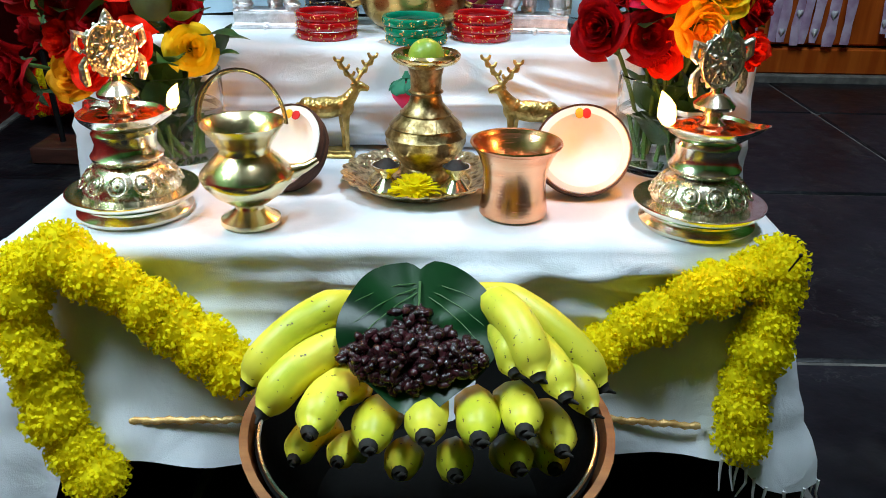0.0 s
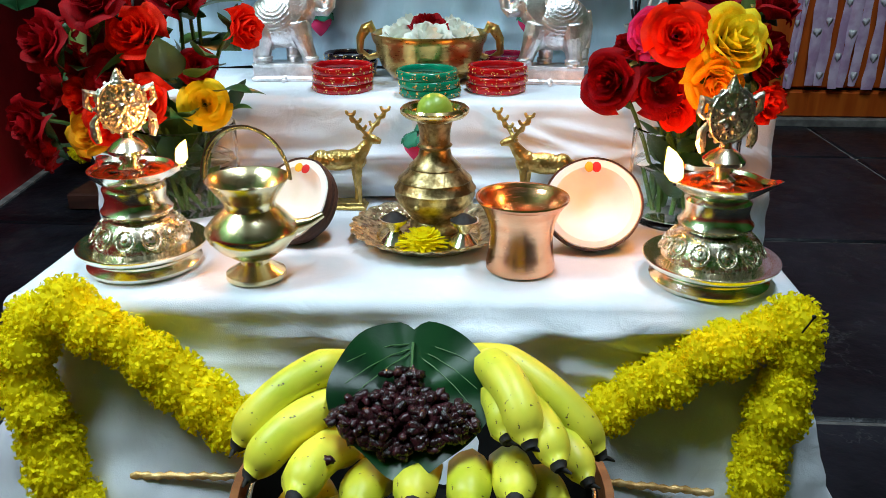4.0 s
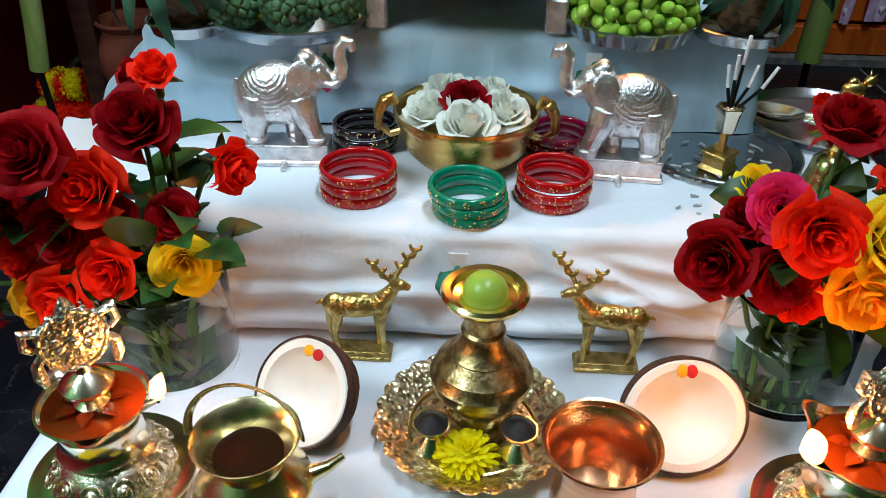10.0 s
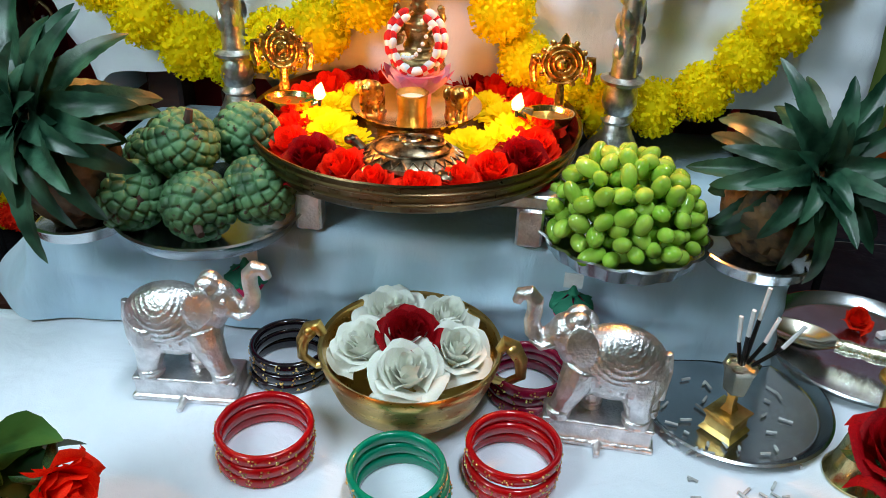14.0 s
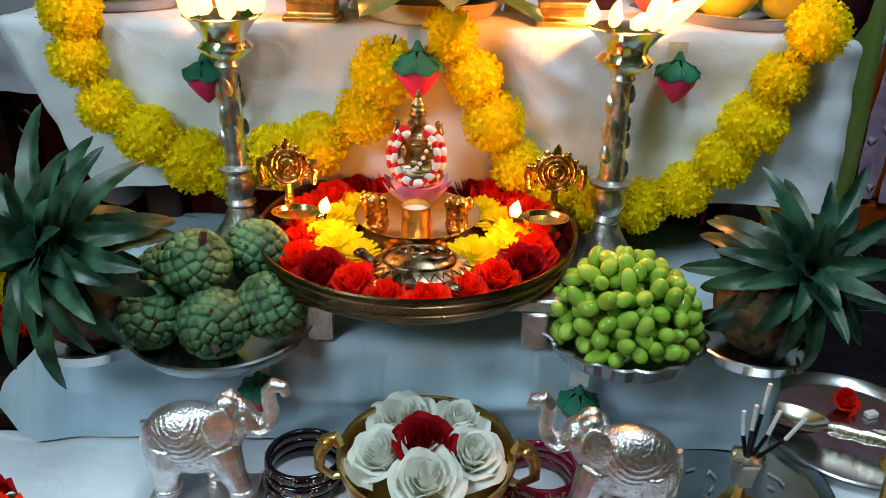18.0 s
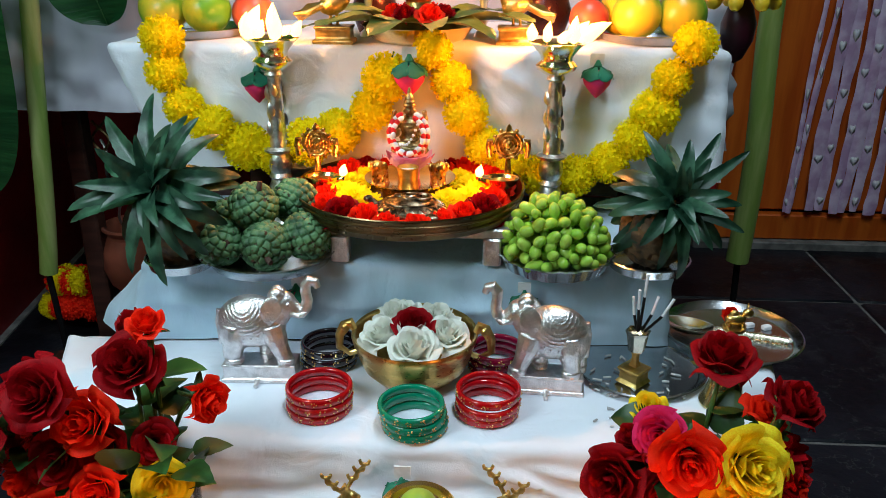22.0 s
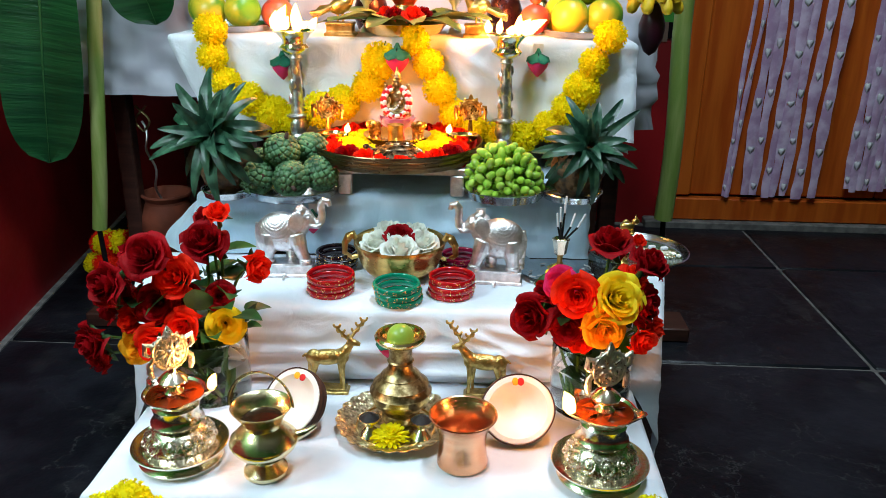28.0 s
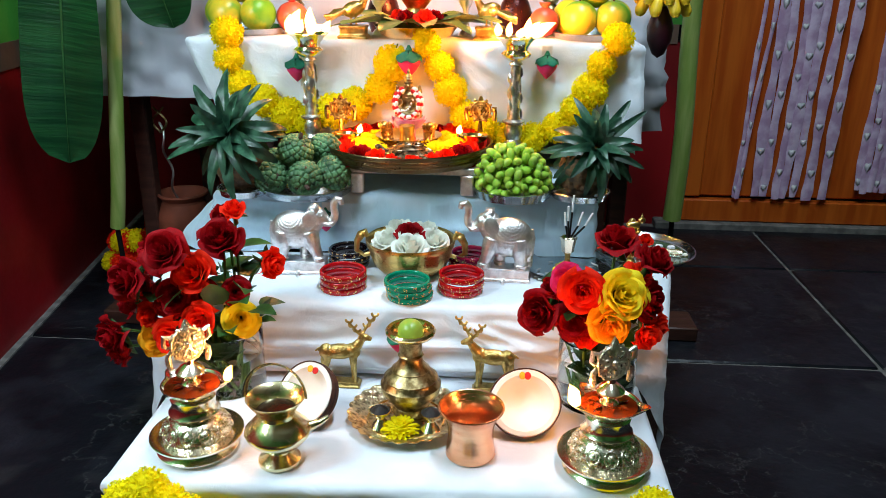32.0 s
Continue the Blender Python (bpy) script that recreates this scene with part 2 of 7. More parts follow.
BRASS_PALE = material("pale_polished_brass", (0.92, 0.86, 0.70), rough=0.2, metal=1, scale=40, var=0.1, bump=0.05, grain=100, rough_var=0.06)
BRASS_OLD = material("aged_engraved_brass", (0.22, 0.15, 0.06), (0.56, 0.43, 0.21), rough=0.34, metal=1, scale=110, bump=0.6, grain=330, distance=0.0010)
ENGRAVED = material("engraved_tray_brass", (0.24, 0.19, 0.10), (0.74, 0.64, 0.40), rough=0.30, metal=1, scale=150, bump=0.9, cells=210, distance=0.0014, mix=(0.36, 0.56))
LOTA_BRASS = material("pale_yellow_brass", (0.80, 0.70, 0.42), rough=0.23, metal=1, scale=24, var=0.1, bump=0.06, grain=140)
URLI_BRASS = material("deep_golden_brass", (0.62, 0.41, 0.13), rough=0.30, metal=1, scale=18, var=0.12, bump=0.08, grain=160, stretch=(1, 1, 5))
EMBLEM_SILVER = material("pale_embossed_silver", (0.80, 0.74, 0.64), (0.97, 0.93, 0.86), rough=0.30, metal=1, scale=90, bump=0.8, cells=330, distance=0.0012)
BRASS_RELIEF = material("chased_pale_brass", (0.80, 0.73, 0.55), (0.94, 0.90, 0.76), rough=0.26, metal=1, scale=80, bump=0.35, grain=300, distance=0.0010)
GOLD = material("gilded_metal", (0.58, 0.34, 0.09), (0.90, 0.62, 0.22), rough=0.32, metal=1, scale=60, bump=0.45, grain=330, distance=0.0010)
DEER_GILT = material("stippled_gilt_metal", (0.40, 0.27, 0.08), (0.74, 0.53, 0.19), rough=0.36, metal=1, scale=80, bump=0.7, cells=330, distance=0.0010)
DARK_GOLD = material("darkened_gilt", (0.42, 0.19, 0.045), (0.86, 0.50, 0.14), rough=0.3, metal=1, scale=110, bump=0.7, cells=300, distance=0.0010)
COPPER = material("copper", (0.80, 0.38, 0.20), (0.86, 0.48, 0.28), rough=0.24, metal=1, scale=14, bump=0.12, grain=90, stretch=(1, 1, 6))
SILVER = material("cast_silver", (0.58, 0.57, 0.58), (0.84, 0.83, 0.83), rough=0.40, metal=0.95, scale=70, bump=0.55, grain=420, distance=0.0011)
SILVER_PLAIN = material("bright_silver", (0.86, 0.85, 0.84), rough=0.34, metal=1, scale=60, var=0.1, bump=0.2, grain=300)
STEEL = material("brushed_steel", (0.50, 0.52, 0.54), rough=0.22, metal=1, scale=30, var=0.08, bump=0.05, grain=300)
YELLOW = material("marigold_yellow", (1.0, 0.84, 0.004), (1.0, 0.93, 0.02), rough=0.75, scale=70, bump=0, spec=0.1, thin=0.45, per_object=0.04)
YELLOW_DEEP = material("marigold_deep_yellow", (1.0, 0.80, 0.004), (1.0, 0.91, 0.012), rough=0.75, scale=70, bump=0, spec=0.1, thin=0.45, per_object=0.06)
ROSE_RED = material("vermilion_rose", (0.86, 0.012, 0.006), (0.96, 0.045, 0.008), rough=0.6, spec=0.12, thin=0.3, scale=45, bump=0.15, grain=140, per_object=0.12)
ROSE_DARK = material("dark_red_rose", (0.20, 0.001, 0.004), (0.44, 0.003, 0.008), rough=0.6, spec=0.12, thin=0.25, scale=45, bump=0.15, grain=140, per_object=0.15)
ROSE_YELLOW = material("yellow_rose", (0.95, 0.70, 0.015), (1.0, 0.86, 0.04), rough=0.6, spec=0.12, thin=0.3, scale=30, bump=0.15, grain=140)
ROSE_ORANGE = material("amber_rose", (0.90, 0.34, 0.01), (0.96, 0.52, 0.015), rough=0.6, spec=0.12, thin=0.3, scale=30, bump=0.15, grain=140)
ROSE_PINK = material("magenta_rose", (0.70, 0.02, 0.12), (0.85, 0.03, 0.16), rough=0.6, spec=0.12, thin=0.3, scale=30, bump=0.15, grain=140)
ROSE_WHITE = material("cream_white_rose", (0.90, 0.91, 0.80), (0.95, 0.95, 0.90), rough=0.6, spec=0.15, thin=0.22, scale=30, bump=0.15, grain=140)
LEAF = material("rose_leaf_green", (0.008, 0.045, 0.009), (0.035, 0.115, 0.022), thin=0.15, rough=0.42, scale=30, bump=0.3, grain=120, per_object=0.2)
LEAF_DARK = material("betel_leaf_green", (0.002, 0.026, 0.007), (0.006, 0.055, 0.013), spec=0.4, rough=0.36, scale=18, bump=0.3, grain=90)
LEAF_BLUE = material("pineapple_leaf_green", (0.006, 0.034, 0.018), (0.040, 0.115, 0.065), spec=0.5, rough=0.38, scale=14, bump=0.25, grain=90, stretch=(4, 4, 1), per_object=0.25)
LEAF_BANANA = material("banana_leaf_green", (0.004, 0.055, 0.016), (0.014, 0.10, 0.028), rough=0.4, scale=9, bump=0.5, grain=26, stretch=(8, 0.5, 1), distance=0.003)
STALK = material("banana_stalk_green", (0.20, 0.30, 0.06), (0.36, 0.42, 0.14), rough=0.45, scale=8, bump=0.2, stretch=(5, 5, 0.6))
STEM = material("rose_stem_green", (0.06, 0.16, 0.03), rough=0.5, scale=40)
SLATE = material("black_slate", (0.0045, 0.005, 0.0075), (0.014, 0.0155, 0.021), spec=0.18, rough=0.36, scale=5, bump=0.55, grain=30, distance=0.005, rough_var=0.14, per_object=0.25)
speckled(SLATE, (0.028, 0.028, 0.030), 7, 0.60, 0.80)
veined(SLATE, (0.06, 0.06, 0.06), 2.6, 0.003)
GROUT = material("pale_cement_joint", (0.16, 0.15, 0.14), rough=0.9, scale=30, var=0.3, bump=0.4)
RED_WALL = material("dark_red_wall_paint", (0.24, 0.003, 0.006), rough=0.5, scale=4, var=0.25, bump=0.2, grain=60)
GREEN_WALL = material("leaf_green_wall_paint", (0.05, 0.26, 0.03), rough=0.6, scale=3, var=0.12, bump=0.2, grain=60)
BROWN_BAND = material("brown_painted_band", (0.12, 0.07, 0.05), rough=0.6, scale=10, var=0.2)
CEILING_PAINT = material("white_ceiling_paint", (0.62, 0.63, 0.61), rough=0.8, scale=3, var=0.05)
DOOR_WOOD = material("varnished_orange_wood", (0.46, 0.074, 0.007), (0.62, 0.130, 0.014), rough=0.35, scale=5, bump=0.2, grain=60, stretch=(6, 6, 0.5))
BLACK = material("black_lacquer", (0.006, 0.006, 0.0065), rough=0.4, scale=20, var=0.3, spec=0.25)
DARK_WOOD = material("dark_stained_wood", (0.05, 0.018, 0.012), rough=0.45, scale=10, var=0.3, stretch=(1, 8, 8))
BROWN_WOOD = material("brown_wood", (0.22, 0.09, 0.035), (0.32, 0.14, 0.05), rough=0.5, scale=9, stretch=(1, 8, 8))
TERRACOTTA = material("terracotta", (0.22, 0.05, 0.022), rough=0.8, scale=14, var=0.2, bump=0.3)
FRINGE = material("lavender_yarn", (0.66, 0.42, 0.66), (0.92, 0.74, 0.95), rough=0.9, thin=0.25, scale=22, bump=0.5, grain=500)
FRINGE_PALE = material("pale_lavender_tuft", (0.95, 0.90, 1.0), rough=0.9, thin=0.25, scale=60, bump=0.5, grain=500)
FRINGE_WHITE = material("white_thread", (0.8, 0.8, 0.82), rough=0.9, scale=60)
BRAID = material("gold_thread_braid", (0.55, 0.30, 0.10), (0.75, 0.5, 0.22), rough=0.4, metal=0.7, scale=120, bump=0.6, grain=400)
FLAME_CORE = glowing("bright_flame", (1.0, 0.58, 0.14), 8)

# ---- room ----
Z1, Z2, Z3, Z4 = 0.264, 0.377, 0.484, 0.715
WX0, WX1, WY0, WY1, WH = -1.0, 3.2, -2.2, 2.45, 2.75


def slab(name, lo, hi, mat, label, bevel=0.0):
    return single(name, Shape().box(lo, hi, bevel), mat, label, name.split("_")[0], kind="structure")


floor = slab("floor", (WX0 - 0.4, WY0 - 0.1, -0.06), (WX1 + 0.1, WY1 + 0.1, -0.006), GROUT, "black slate slab floor with pale cement joints")
slab("ceiling", (WX0 - 0.4, WY0 - 0.1, WH), (WX1 + 0.1, WY1 + 0.1, WH + 0.1), CEILING_PAINT, "plain white painted ceiling")
BAND0, BAND1 = 0.605, 0.665


def west(z0, z1, out=0.0):
    """The west wall runs slightly askew."""
    def wx(y):
        return -0.978 - 0.140 * (y - 1.1) + out
    y0, y1 = WY0 - 0.1, WY1 + 0.1
    return Shape().add([(wx(y) - d, y, z) for z in (z0, z1) for y, d in ((y0, 0.12), (y0, 0), (y1, 0), (y1, 0.12))], [(3, 2, 1, 0), (4, 5, 6, 7), (0, 1, 5, 4), (1, 2, 6, 5), (2, 3, 7, 6), (3, 0, 4, 7)])


single("wall_west", west(-0.01, BAND0), RED_WALL, "wall painted dark red up to a brown band", "wall", kind="structure")
single("baseboard_west", west(-0.008, 0.004, 0.017), GROUT, "rough pale cement joint along the wall foot", "baseboard", kind="structure")
single("trim_west", west(BAND0, BAND1, 0.004), BROWN_BAND, "brown painted band between red and green wall", "trim", kind="structure")
single("wall_west_upper", west(BAND1, WH), GREEN_WALL, "upper wall painted leaf green", "wall", kind="structure")
for wall, lo, hi in (("wall_east", (WX1, WY0, 0), (WX1 + 0.12, WY1, 0)),
                     ("wall_south", (WX0 - 0.12, WY0 - 0.12, 0), (WX1 + 0.12, WY0, 0)), ("wall_north", (WX0 - 0.3, WY1 + 0.02, 0), (WX1 + 0.12, WY1 + 0.14, 0))):
    slab(wall, (lo[0], lo[1], -0.01), (hi[0], hi[1], BAND0), RED_WALL, "wall painted dark red up to a brown band")
    slab(wall + "_upper", (lo[0], lo[1], BAND1), (hi[0], hi[1], WH), GREEN_WALL, "upper wall painted leaf green")
slab("trim_east", (WX1 - 0.004, WY0, BAND0), (WX1 + 0.12, WY1, BAND1), BROWN_BAND, "brown painted band between red and green wall")
slab("trim_south", (WX0, WY0 - 0.12, BAND0), (WX1, WY0 + 0.004, BAND1), BROWN_BAND, "brown painted band between red and green wall")
slab("trim_north", (WX0, WY1 + 0.016, BAND0), (0.66, WY1 + 0.14, BAND1), BROWN_BAND, "brown painted band between red and green wall")
# The second tube is an unseen fixture added behind the west fill.
for x, y, z, turn, tilt in ((0.36, 0.68, WH, 0, 0), (-0.858, 0.36, 1.18, 98, 90)):
    tl = thing("tube_light", (x, y, z), "white fluorescent tube lamp with a plain batten, added out of view", "lamp", "tube lamps")
    tl.matrix_basis = pose(x, y, z, 0, 0, turn) @ Matrix.Rotation(radians(-tilt), 4, "X")
    half = 0.62 if not tilt else 0.36
    part("batten", Shape().box((-half, -0.03, -0.05), (half, 0.03, 0.0), 0.004), CEILING_PAINT, tl)
    part("tube", Shape().tube([(-half + 0.02, 0, -0.07), (half - 0.02, 0, -0.07)], 0.014, 10), glowing("tube_glow", (0.9, 0.96, 1.0), 6), tl, "glowing tube")


def cover(name, x0, x1, y0, y1, z, hems, flare, label, mat=CLOTH, seed=1, radius=0.012, rows=26, creases=(), wrinkle=0.004, skew=0.0, taper=(0.0, 0.0), front_hem=None, pinch=0.0):
    """A cloth over a rectangular step: a sheet with rounded edges that hangs down to hems (front, right, back, left)."""
    rng = random.Random(seed)
    per = []
    nx, ny = 90, 40
    for k in range(nx):
        per.append((x0 + (x1 - x0) * k / nx, y0, 0, -1, k / nx, 0))
    for k in range(ny):
        per.append((x1, y0 + (y1 - y0) * k / ny, 1, 0, k / ny, 1))
    for k in range(nx):
        per.append((x1 - (x1 - x0) * k / nx, y1, 0, 1, k / nx, 2))
    for k in range(ny):
        per.append((x0, y1 - (y1 - y0) * k / ny, -1, 0, k / ny, 3))
    n = len(per)
    nrm = np.array([(p[2], p[3]) for p in per], float)
    for _ in range(4):
        nrm = nrm + np.roll(nrm, 1, 0) + np.roll(nrm, -1, 0)
        nrm /= np.linalg.norm(nrm, axis=1)[:, None]
    hem = np.array([hems[p[5]] if not (p[5] == 0 and front_hem) else np.interp(p[0], *front_hem) for p in per], float)
    for _ in range(10 if not front_hem else 2):
        hem = (hem + np.roll(hem, 1) + np.roll(hem, -1)) / 3
    if isinstance(flare, tuple):
        soft_flare = np.array([flare[p[5]] for p in per], float)
        for _ in range(14):
            soft_flare = (soft_flare + np.roll(soft_flare, 1) + np.roll(soft_flare, -1)) / 3
    cx, cy = (x0 + x1) / 2, (y0 + y1) / 2
    low = -0.009 if front_hem else -0.004
    grid = []
    for s in (0.02, 0.2, 0.4, 0.56, 0.68, 0.78, 0.86):
        grid.append([(cx + (p[0] - cx) * s, cy + (p[1] - cy) * s, z + 0.0012 * noise.noise(((p[0]) * s * 9, p[1] * s * 9, seed))) for p in per])
    for a in (0, 30, 60, 90):
        a = radians(a)
        grid.append([(p[0] - nrm[i][0] * radius * (1 - math.sin(a)), p[1] - nrm[i][1] * radius * (1 - math.sin(a)), z - radius * (1 - math.cos(a))) for i, p in enumerate(per)])
    for r in range(1, rows + 1):
        t = r / rows
        row = []
        for i, p in enumerate(per):
            h = hem[i] + 0.004 * noise.noise((i * 0.08, seed, 3))
            zz = z - radius - (z - radius - h) * t
            w = wrinkle * (noise.noise((p[0] * 16, zz * 38 + p[1] * 5, seed)) + 0.6 * noise.noise((p[0] * 30 + p[1] * 22, zz * 14, seed + 7)))
            if front_hem:
                w += soft_flare[i] * max(0, (t - 0.22) / 0.78) ** 1.15 * (0.9 + 0.35 * noise.noise((p[0] * 12 + seed, p[1] * 12, 0.3 * t))) - 0.010 * math.sin(math.pi * min(1, t / 0.45))
            else:
                w += (flare if not isinstance(flare, tuple) else soft_flare[i]) * t * (0.6 + 0.8 * noise.noise((p[0] * 12 + seed, p[1] * 12, 0.3 * t)))
            for ax, az, bx, bz, amp, wid in creases:
                if p[5] == 0:
                    dx, dz = bx - ax, bz - az
                    u = ((p[0] - ax) * dx + (zz - az) * dz) / (dx * dx + dz * dz)
                    if -0.05 < u < 1.05:
                        d = math.hypot(p[0] - ax - u * dx, zz - az - u * dz)
                        w += amp * math.exp(-(d / wid) ** 2) * min(1, 6 * max(0, min(u + 0.05, 1.05 - u)))
            row.append((p[0] + nrm[i][0] * max(w, low), p[1] + nrm[i][1] * max(w, low), zz))
        grid.append(row)
    g = np.array(grid)
    back = np.clip((g[:, :, 1] - y0) / (y1 - y0), 0, 1)
    g[:, :, 0] += back * np.where(g[:, :, 0] < cx, -taper[0], taper[1]) * np.abs(g[:, :, 0] - cx) / ((x1 - x0) / 2)
    g[:, :, 0] += pinch * np.clip(z - g[:, :, 2], 0, 1) * np.clip((cx - g[:, :, 0]) / (cx - x0), 0, 1) ** 2
    g[:, :, 1] += skew * (g[:, :, 0] - cx)
    sh = Shape().grid(g, wrap_v=True)
    sh.f.append(tuple(range(n)))
    ob = single(name, sh, mat, label, "cloth", sharp=0)
    return ob, g[-1]


def step(name, x0, x1, y0, y1, z, mat, label, leg=0.04):
    """A low wooden stool: a thick top on four legs."""
    t = thing(name, ((x0 + x1) / 2, (y0 + y1) / 2, 0), label, "stool")
    w, d = (x1 - x0) / 2 - 0.012, (y1 - y0) / 2 - 0.012
    part("stool_top", Shape().box((-w, -d, z - 0.03), (w, d, z - 0.003), 0.004), mat, t)
    for sx in (-1, 1):
        for sy in (-1, 1):
            part("leg", Shape().box((sx * (w - leg) - leg / 2, sy * (d - leg) - leg / 2, 0), (sx * (w - leg) + leg / 2, sy * (d - leg) + leg / 2, z - 0.03), 0.004), mat, t)
    return t


step("lower_stool", -0.375, 0.295, 0.61, 0.875, Z1, BLACK, "low black wooden stool hidden under a white cloth")
lower_cloth, lower_hem = cover("lower_tablecloth", -0.385, 0.305, 0.60, 0.90, Z1, (0.070, 0.03, 0.1, 0.002), (0.060, 0.075, 0.0, 0.17), "white cotton cloth with gold braid draped over the low stool", seed=3, skew=0.03, wrinkle=0.005, front_hem=((-0.385, -0.372, -0.352, -0.335, -0.2, 0.1, 0.265, 0.28, 0.305), (0.002, 0.002, 0.012, 0.088, 0.078, 0.086, 0.086, 0.05, 0.04)),
      creases=((-0.2, 0.22, 0.28, 0.252, 0.010, 0.010), (-0.1, 0.17, 0.29, 0.235, 0.009, 0.012), (-0.25, 0.2, 0.1, 0.215, 0.008, 0.008), (0.02, 0.25, 0.17, 0.19, 0.010, 0.007), (0.0, 0.245, 0.12, 0.2, 0.009, 0.006), (0.08, 0.25, 0.26, 0.2, 0.010, 0.007), (-0.05, 0.235, 0.2, 0.246, 0.007, 0.005), (-0.22, 0.235, 0.06, 0.228, 0.006, 0.004), (0.12, 0.23, 0.27, 0.215, 0.007, 0.005)))
for k in range(26):
    q = lower_hem[82 + k]
    part("tassel", Shape().tube([q + np.array((0.0, -0.001, 0.004)), q + np.array((0.002 * math.sin(k * 2.3), -0.003, -0.010)), q + np.array((0.005 * math.sin(k * 1.7), -0.005 - 0.003 * math.cos(k), -0.026 - 0.008 * math.sin(k * 3.1)))], [0.0016, 0.0013, 0.0007], 5), FRINGE_WHITE, lower_cloth, "knotted white thread fringe")
step("middle_stool", -0.41, 0.33, 0.885, 1.16, Z2, DARK_WOOD, "dark red wooden stool hidden under a white cloth")
cover("middle_tablecloth", -0.425, 0.34, 0.873, 1.10, Z2, (Z1 + 0.004, 0.1, 0.2, 0.1), (0.012, 0.02, 0.0, 0.03), "white cotton cloth with creases over the middle step", seed=8, skew=0.03, taper=(0.085, 0.05),
      creases=((-0.42, 0.312, 0.34, 0.322, 0.013, 0.006), (-0.42, 0.288, 0.34, 0.282, 0.015, 0.007), (0.04, 0.352, 0.24, 0.29, 0.012, 0.005), (0.03, 0.342, 0.24, 0.272, 0.011, 0.005), (0.08, 0.355, 0.30, 0.31, 0.009, 0.005), (-0.38, 0.345, -0.15, 0.335, 0.006, 0.008)))
step("upper_stool", -0.383, 0.244, 1.10, 1.36, Z3, DARK_WOOD, "dark wooden stool hidden under a white cloth")
cover("upper_tablecloth", -0.395, 0.254, 1.090, 1.37, Z3, (Z2 + 0.004, Z2 + 0.002, 0.3, Z2 + 0.002), (0.006, 0.006, 0.0, 0.13), "pale blue cotton cloth over the upper step", CLOTH_SHADED, seed=13, skew=0.03, wrinkle=0.006,
      creases=((-0.4, 0.43, 0.3, 0.42, 0.006, 0.01),))
step("back_table", -0.43, 0.335, 1.305, 1.62, Z4, DARK_WOOD, "wooden table hidden under a white cloth")
cover("back_tablecloth", -0.502, 0.345, 1.29, 1.632, Z4, (0.545, 0.53, 0.4, 0.50), (0.012, 0.012, 0.0, 0.012), "white cloth on the back table lit by the oil lamps", seed=21, pinch=0.45,
      creases=((0.0, 0.71, 0.14, 0.62, 0.006, 0.006), (0.1, 0.66, 0.34, 0.6, 0.004, 0.02)))

# ---- flowers, leaves and fruit ----
def petal(theta, span, r0, r1, h, lip, drop, u_n=7, v_n=7, wave=0.0, seed=0):
    """A cupped petal on a cylinder round the flower's axis, its lip rolled outwards."""
    rows = []
    for j in range(v_n):
        v = j / (v_n - 1)
        row = []
        for i in range(u_n):
            u = 2 * i / (u_n - 1) - 1
            w = math.sin(min(1.0, 0.25 + v * 1.1) * math.pi / 2)
            edge = 1 - (0.07 * u * u + 0.36 * u ** 6) * v + 0.035 * v * math.cos(3.2 * u + seed)
            a = theta + u * span * w
            r = r0 + (r1 - r0) * math.sin(v * math.pi / 2) + lip * (0.80 * v ** 4 * (1 - 0.35 * u * u) + 0.16 * u * u * v * v)
            z = h * v * edge - drop * v ** 5 + wave * v * v * math.sin(5 * u + seed) + 0.14 * h * v * noise.noise((u * 2.2, v * 2, seed))
            row.append((r * math.cos(a), r * math.sin(a), z))
        rows.append(row)
    return np.array(rows)


def carnation_shape(seed, n=150, size=1.0, flat=1.0, length=0.55, half=False, core=0.0, wide=1.0):
    """A ruffled marigold ball: many small notched petals that point outwards."""
    rng = random.Random(seed)
    s = Shape()
    for k in range(n):
        z = 1 - (k + 0.5) / n * (1.0 if half else 2.0)
        a = k * 2.39996 + rng.uniform(-0.2, 0.2)
        d = Vector((math.sqrt(max(0, 1 - z * z)) * math.cos(a), math.sqrt(max(0, 1 - z * z)) * math.sin(a), z * flat))
        d = (d + Vector([rng.uniform(-0.16, 0.16) for _ in range(3)])).normalized()
        side = d.orthogonal().normalized()
        side.rotate(Matrix.Rotation(rng.uniform(0, 6.28), 3, d))
        up = d.cross(side)
        r1 = size * rng.uniform(0.84, 1.12)
        r0 = r1 - length * size
        w = 0.19 * wide * size * rng.uniform(0.8, 1.25)
        c = rng.uniform(-0.4, 0.4)
        lay = up * size * rng.uniform(0.05, 0.11)
        pts = [d * r0 - side * w * 0.35, d * r0 + side * w * 0.35, d * (r1 - 0.06 * size) + side * w * 0.8, d * (r1 - 0.06 * size) - side * w * 0.8]
        tip = [d * (r1 - 0.02 * size) - side * w + lay * 0.8 + up * w * 0.3 * c, d * r1 - side * w * 0.4 + lay * 1.15, d * (r1 - 0.01 * size) + lay * 0.95,
               d * r1 + side * w * 0.4 + lay * 1.15, d * (r1 - 0.02 * size) + side * w + lay * 0.8 - up * w * 0.3 * c]
        s.add([tuple(p) for p in pts + tip], [(0, 1, 2, 3), (3, 5, 4), (3, 6, 5), (3, 2, 6), (2, 7, 6), (2, 8, 7)])
    if core:
        s.ball((0, 0, 0), (core * size, core * size, core * size * flat), seg=14, rings=10)
    return s


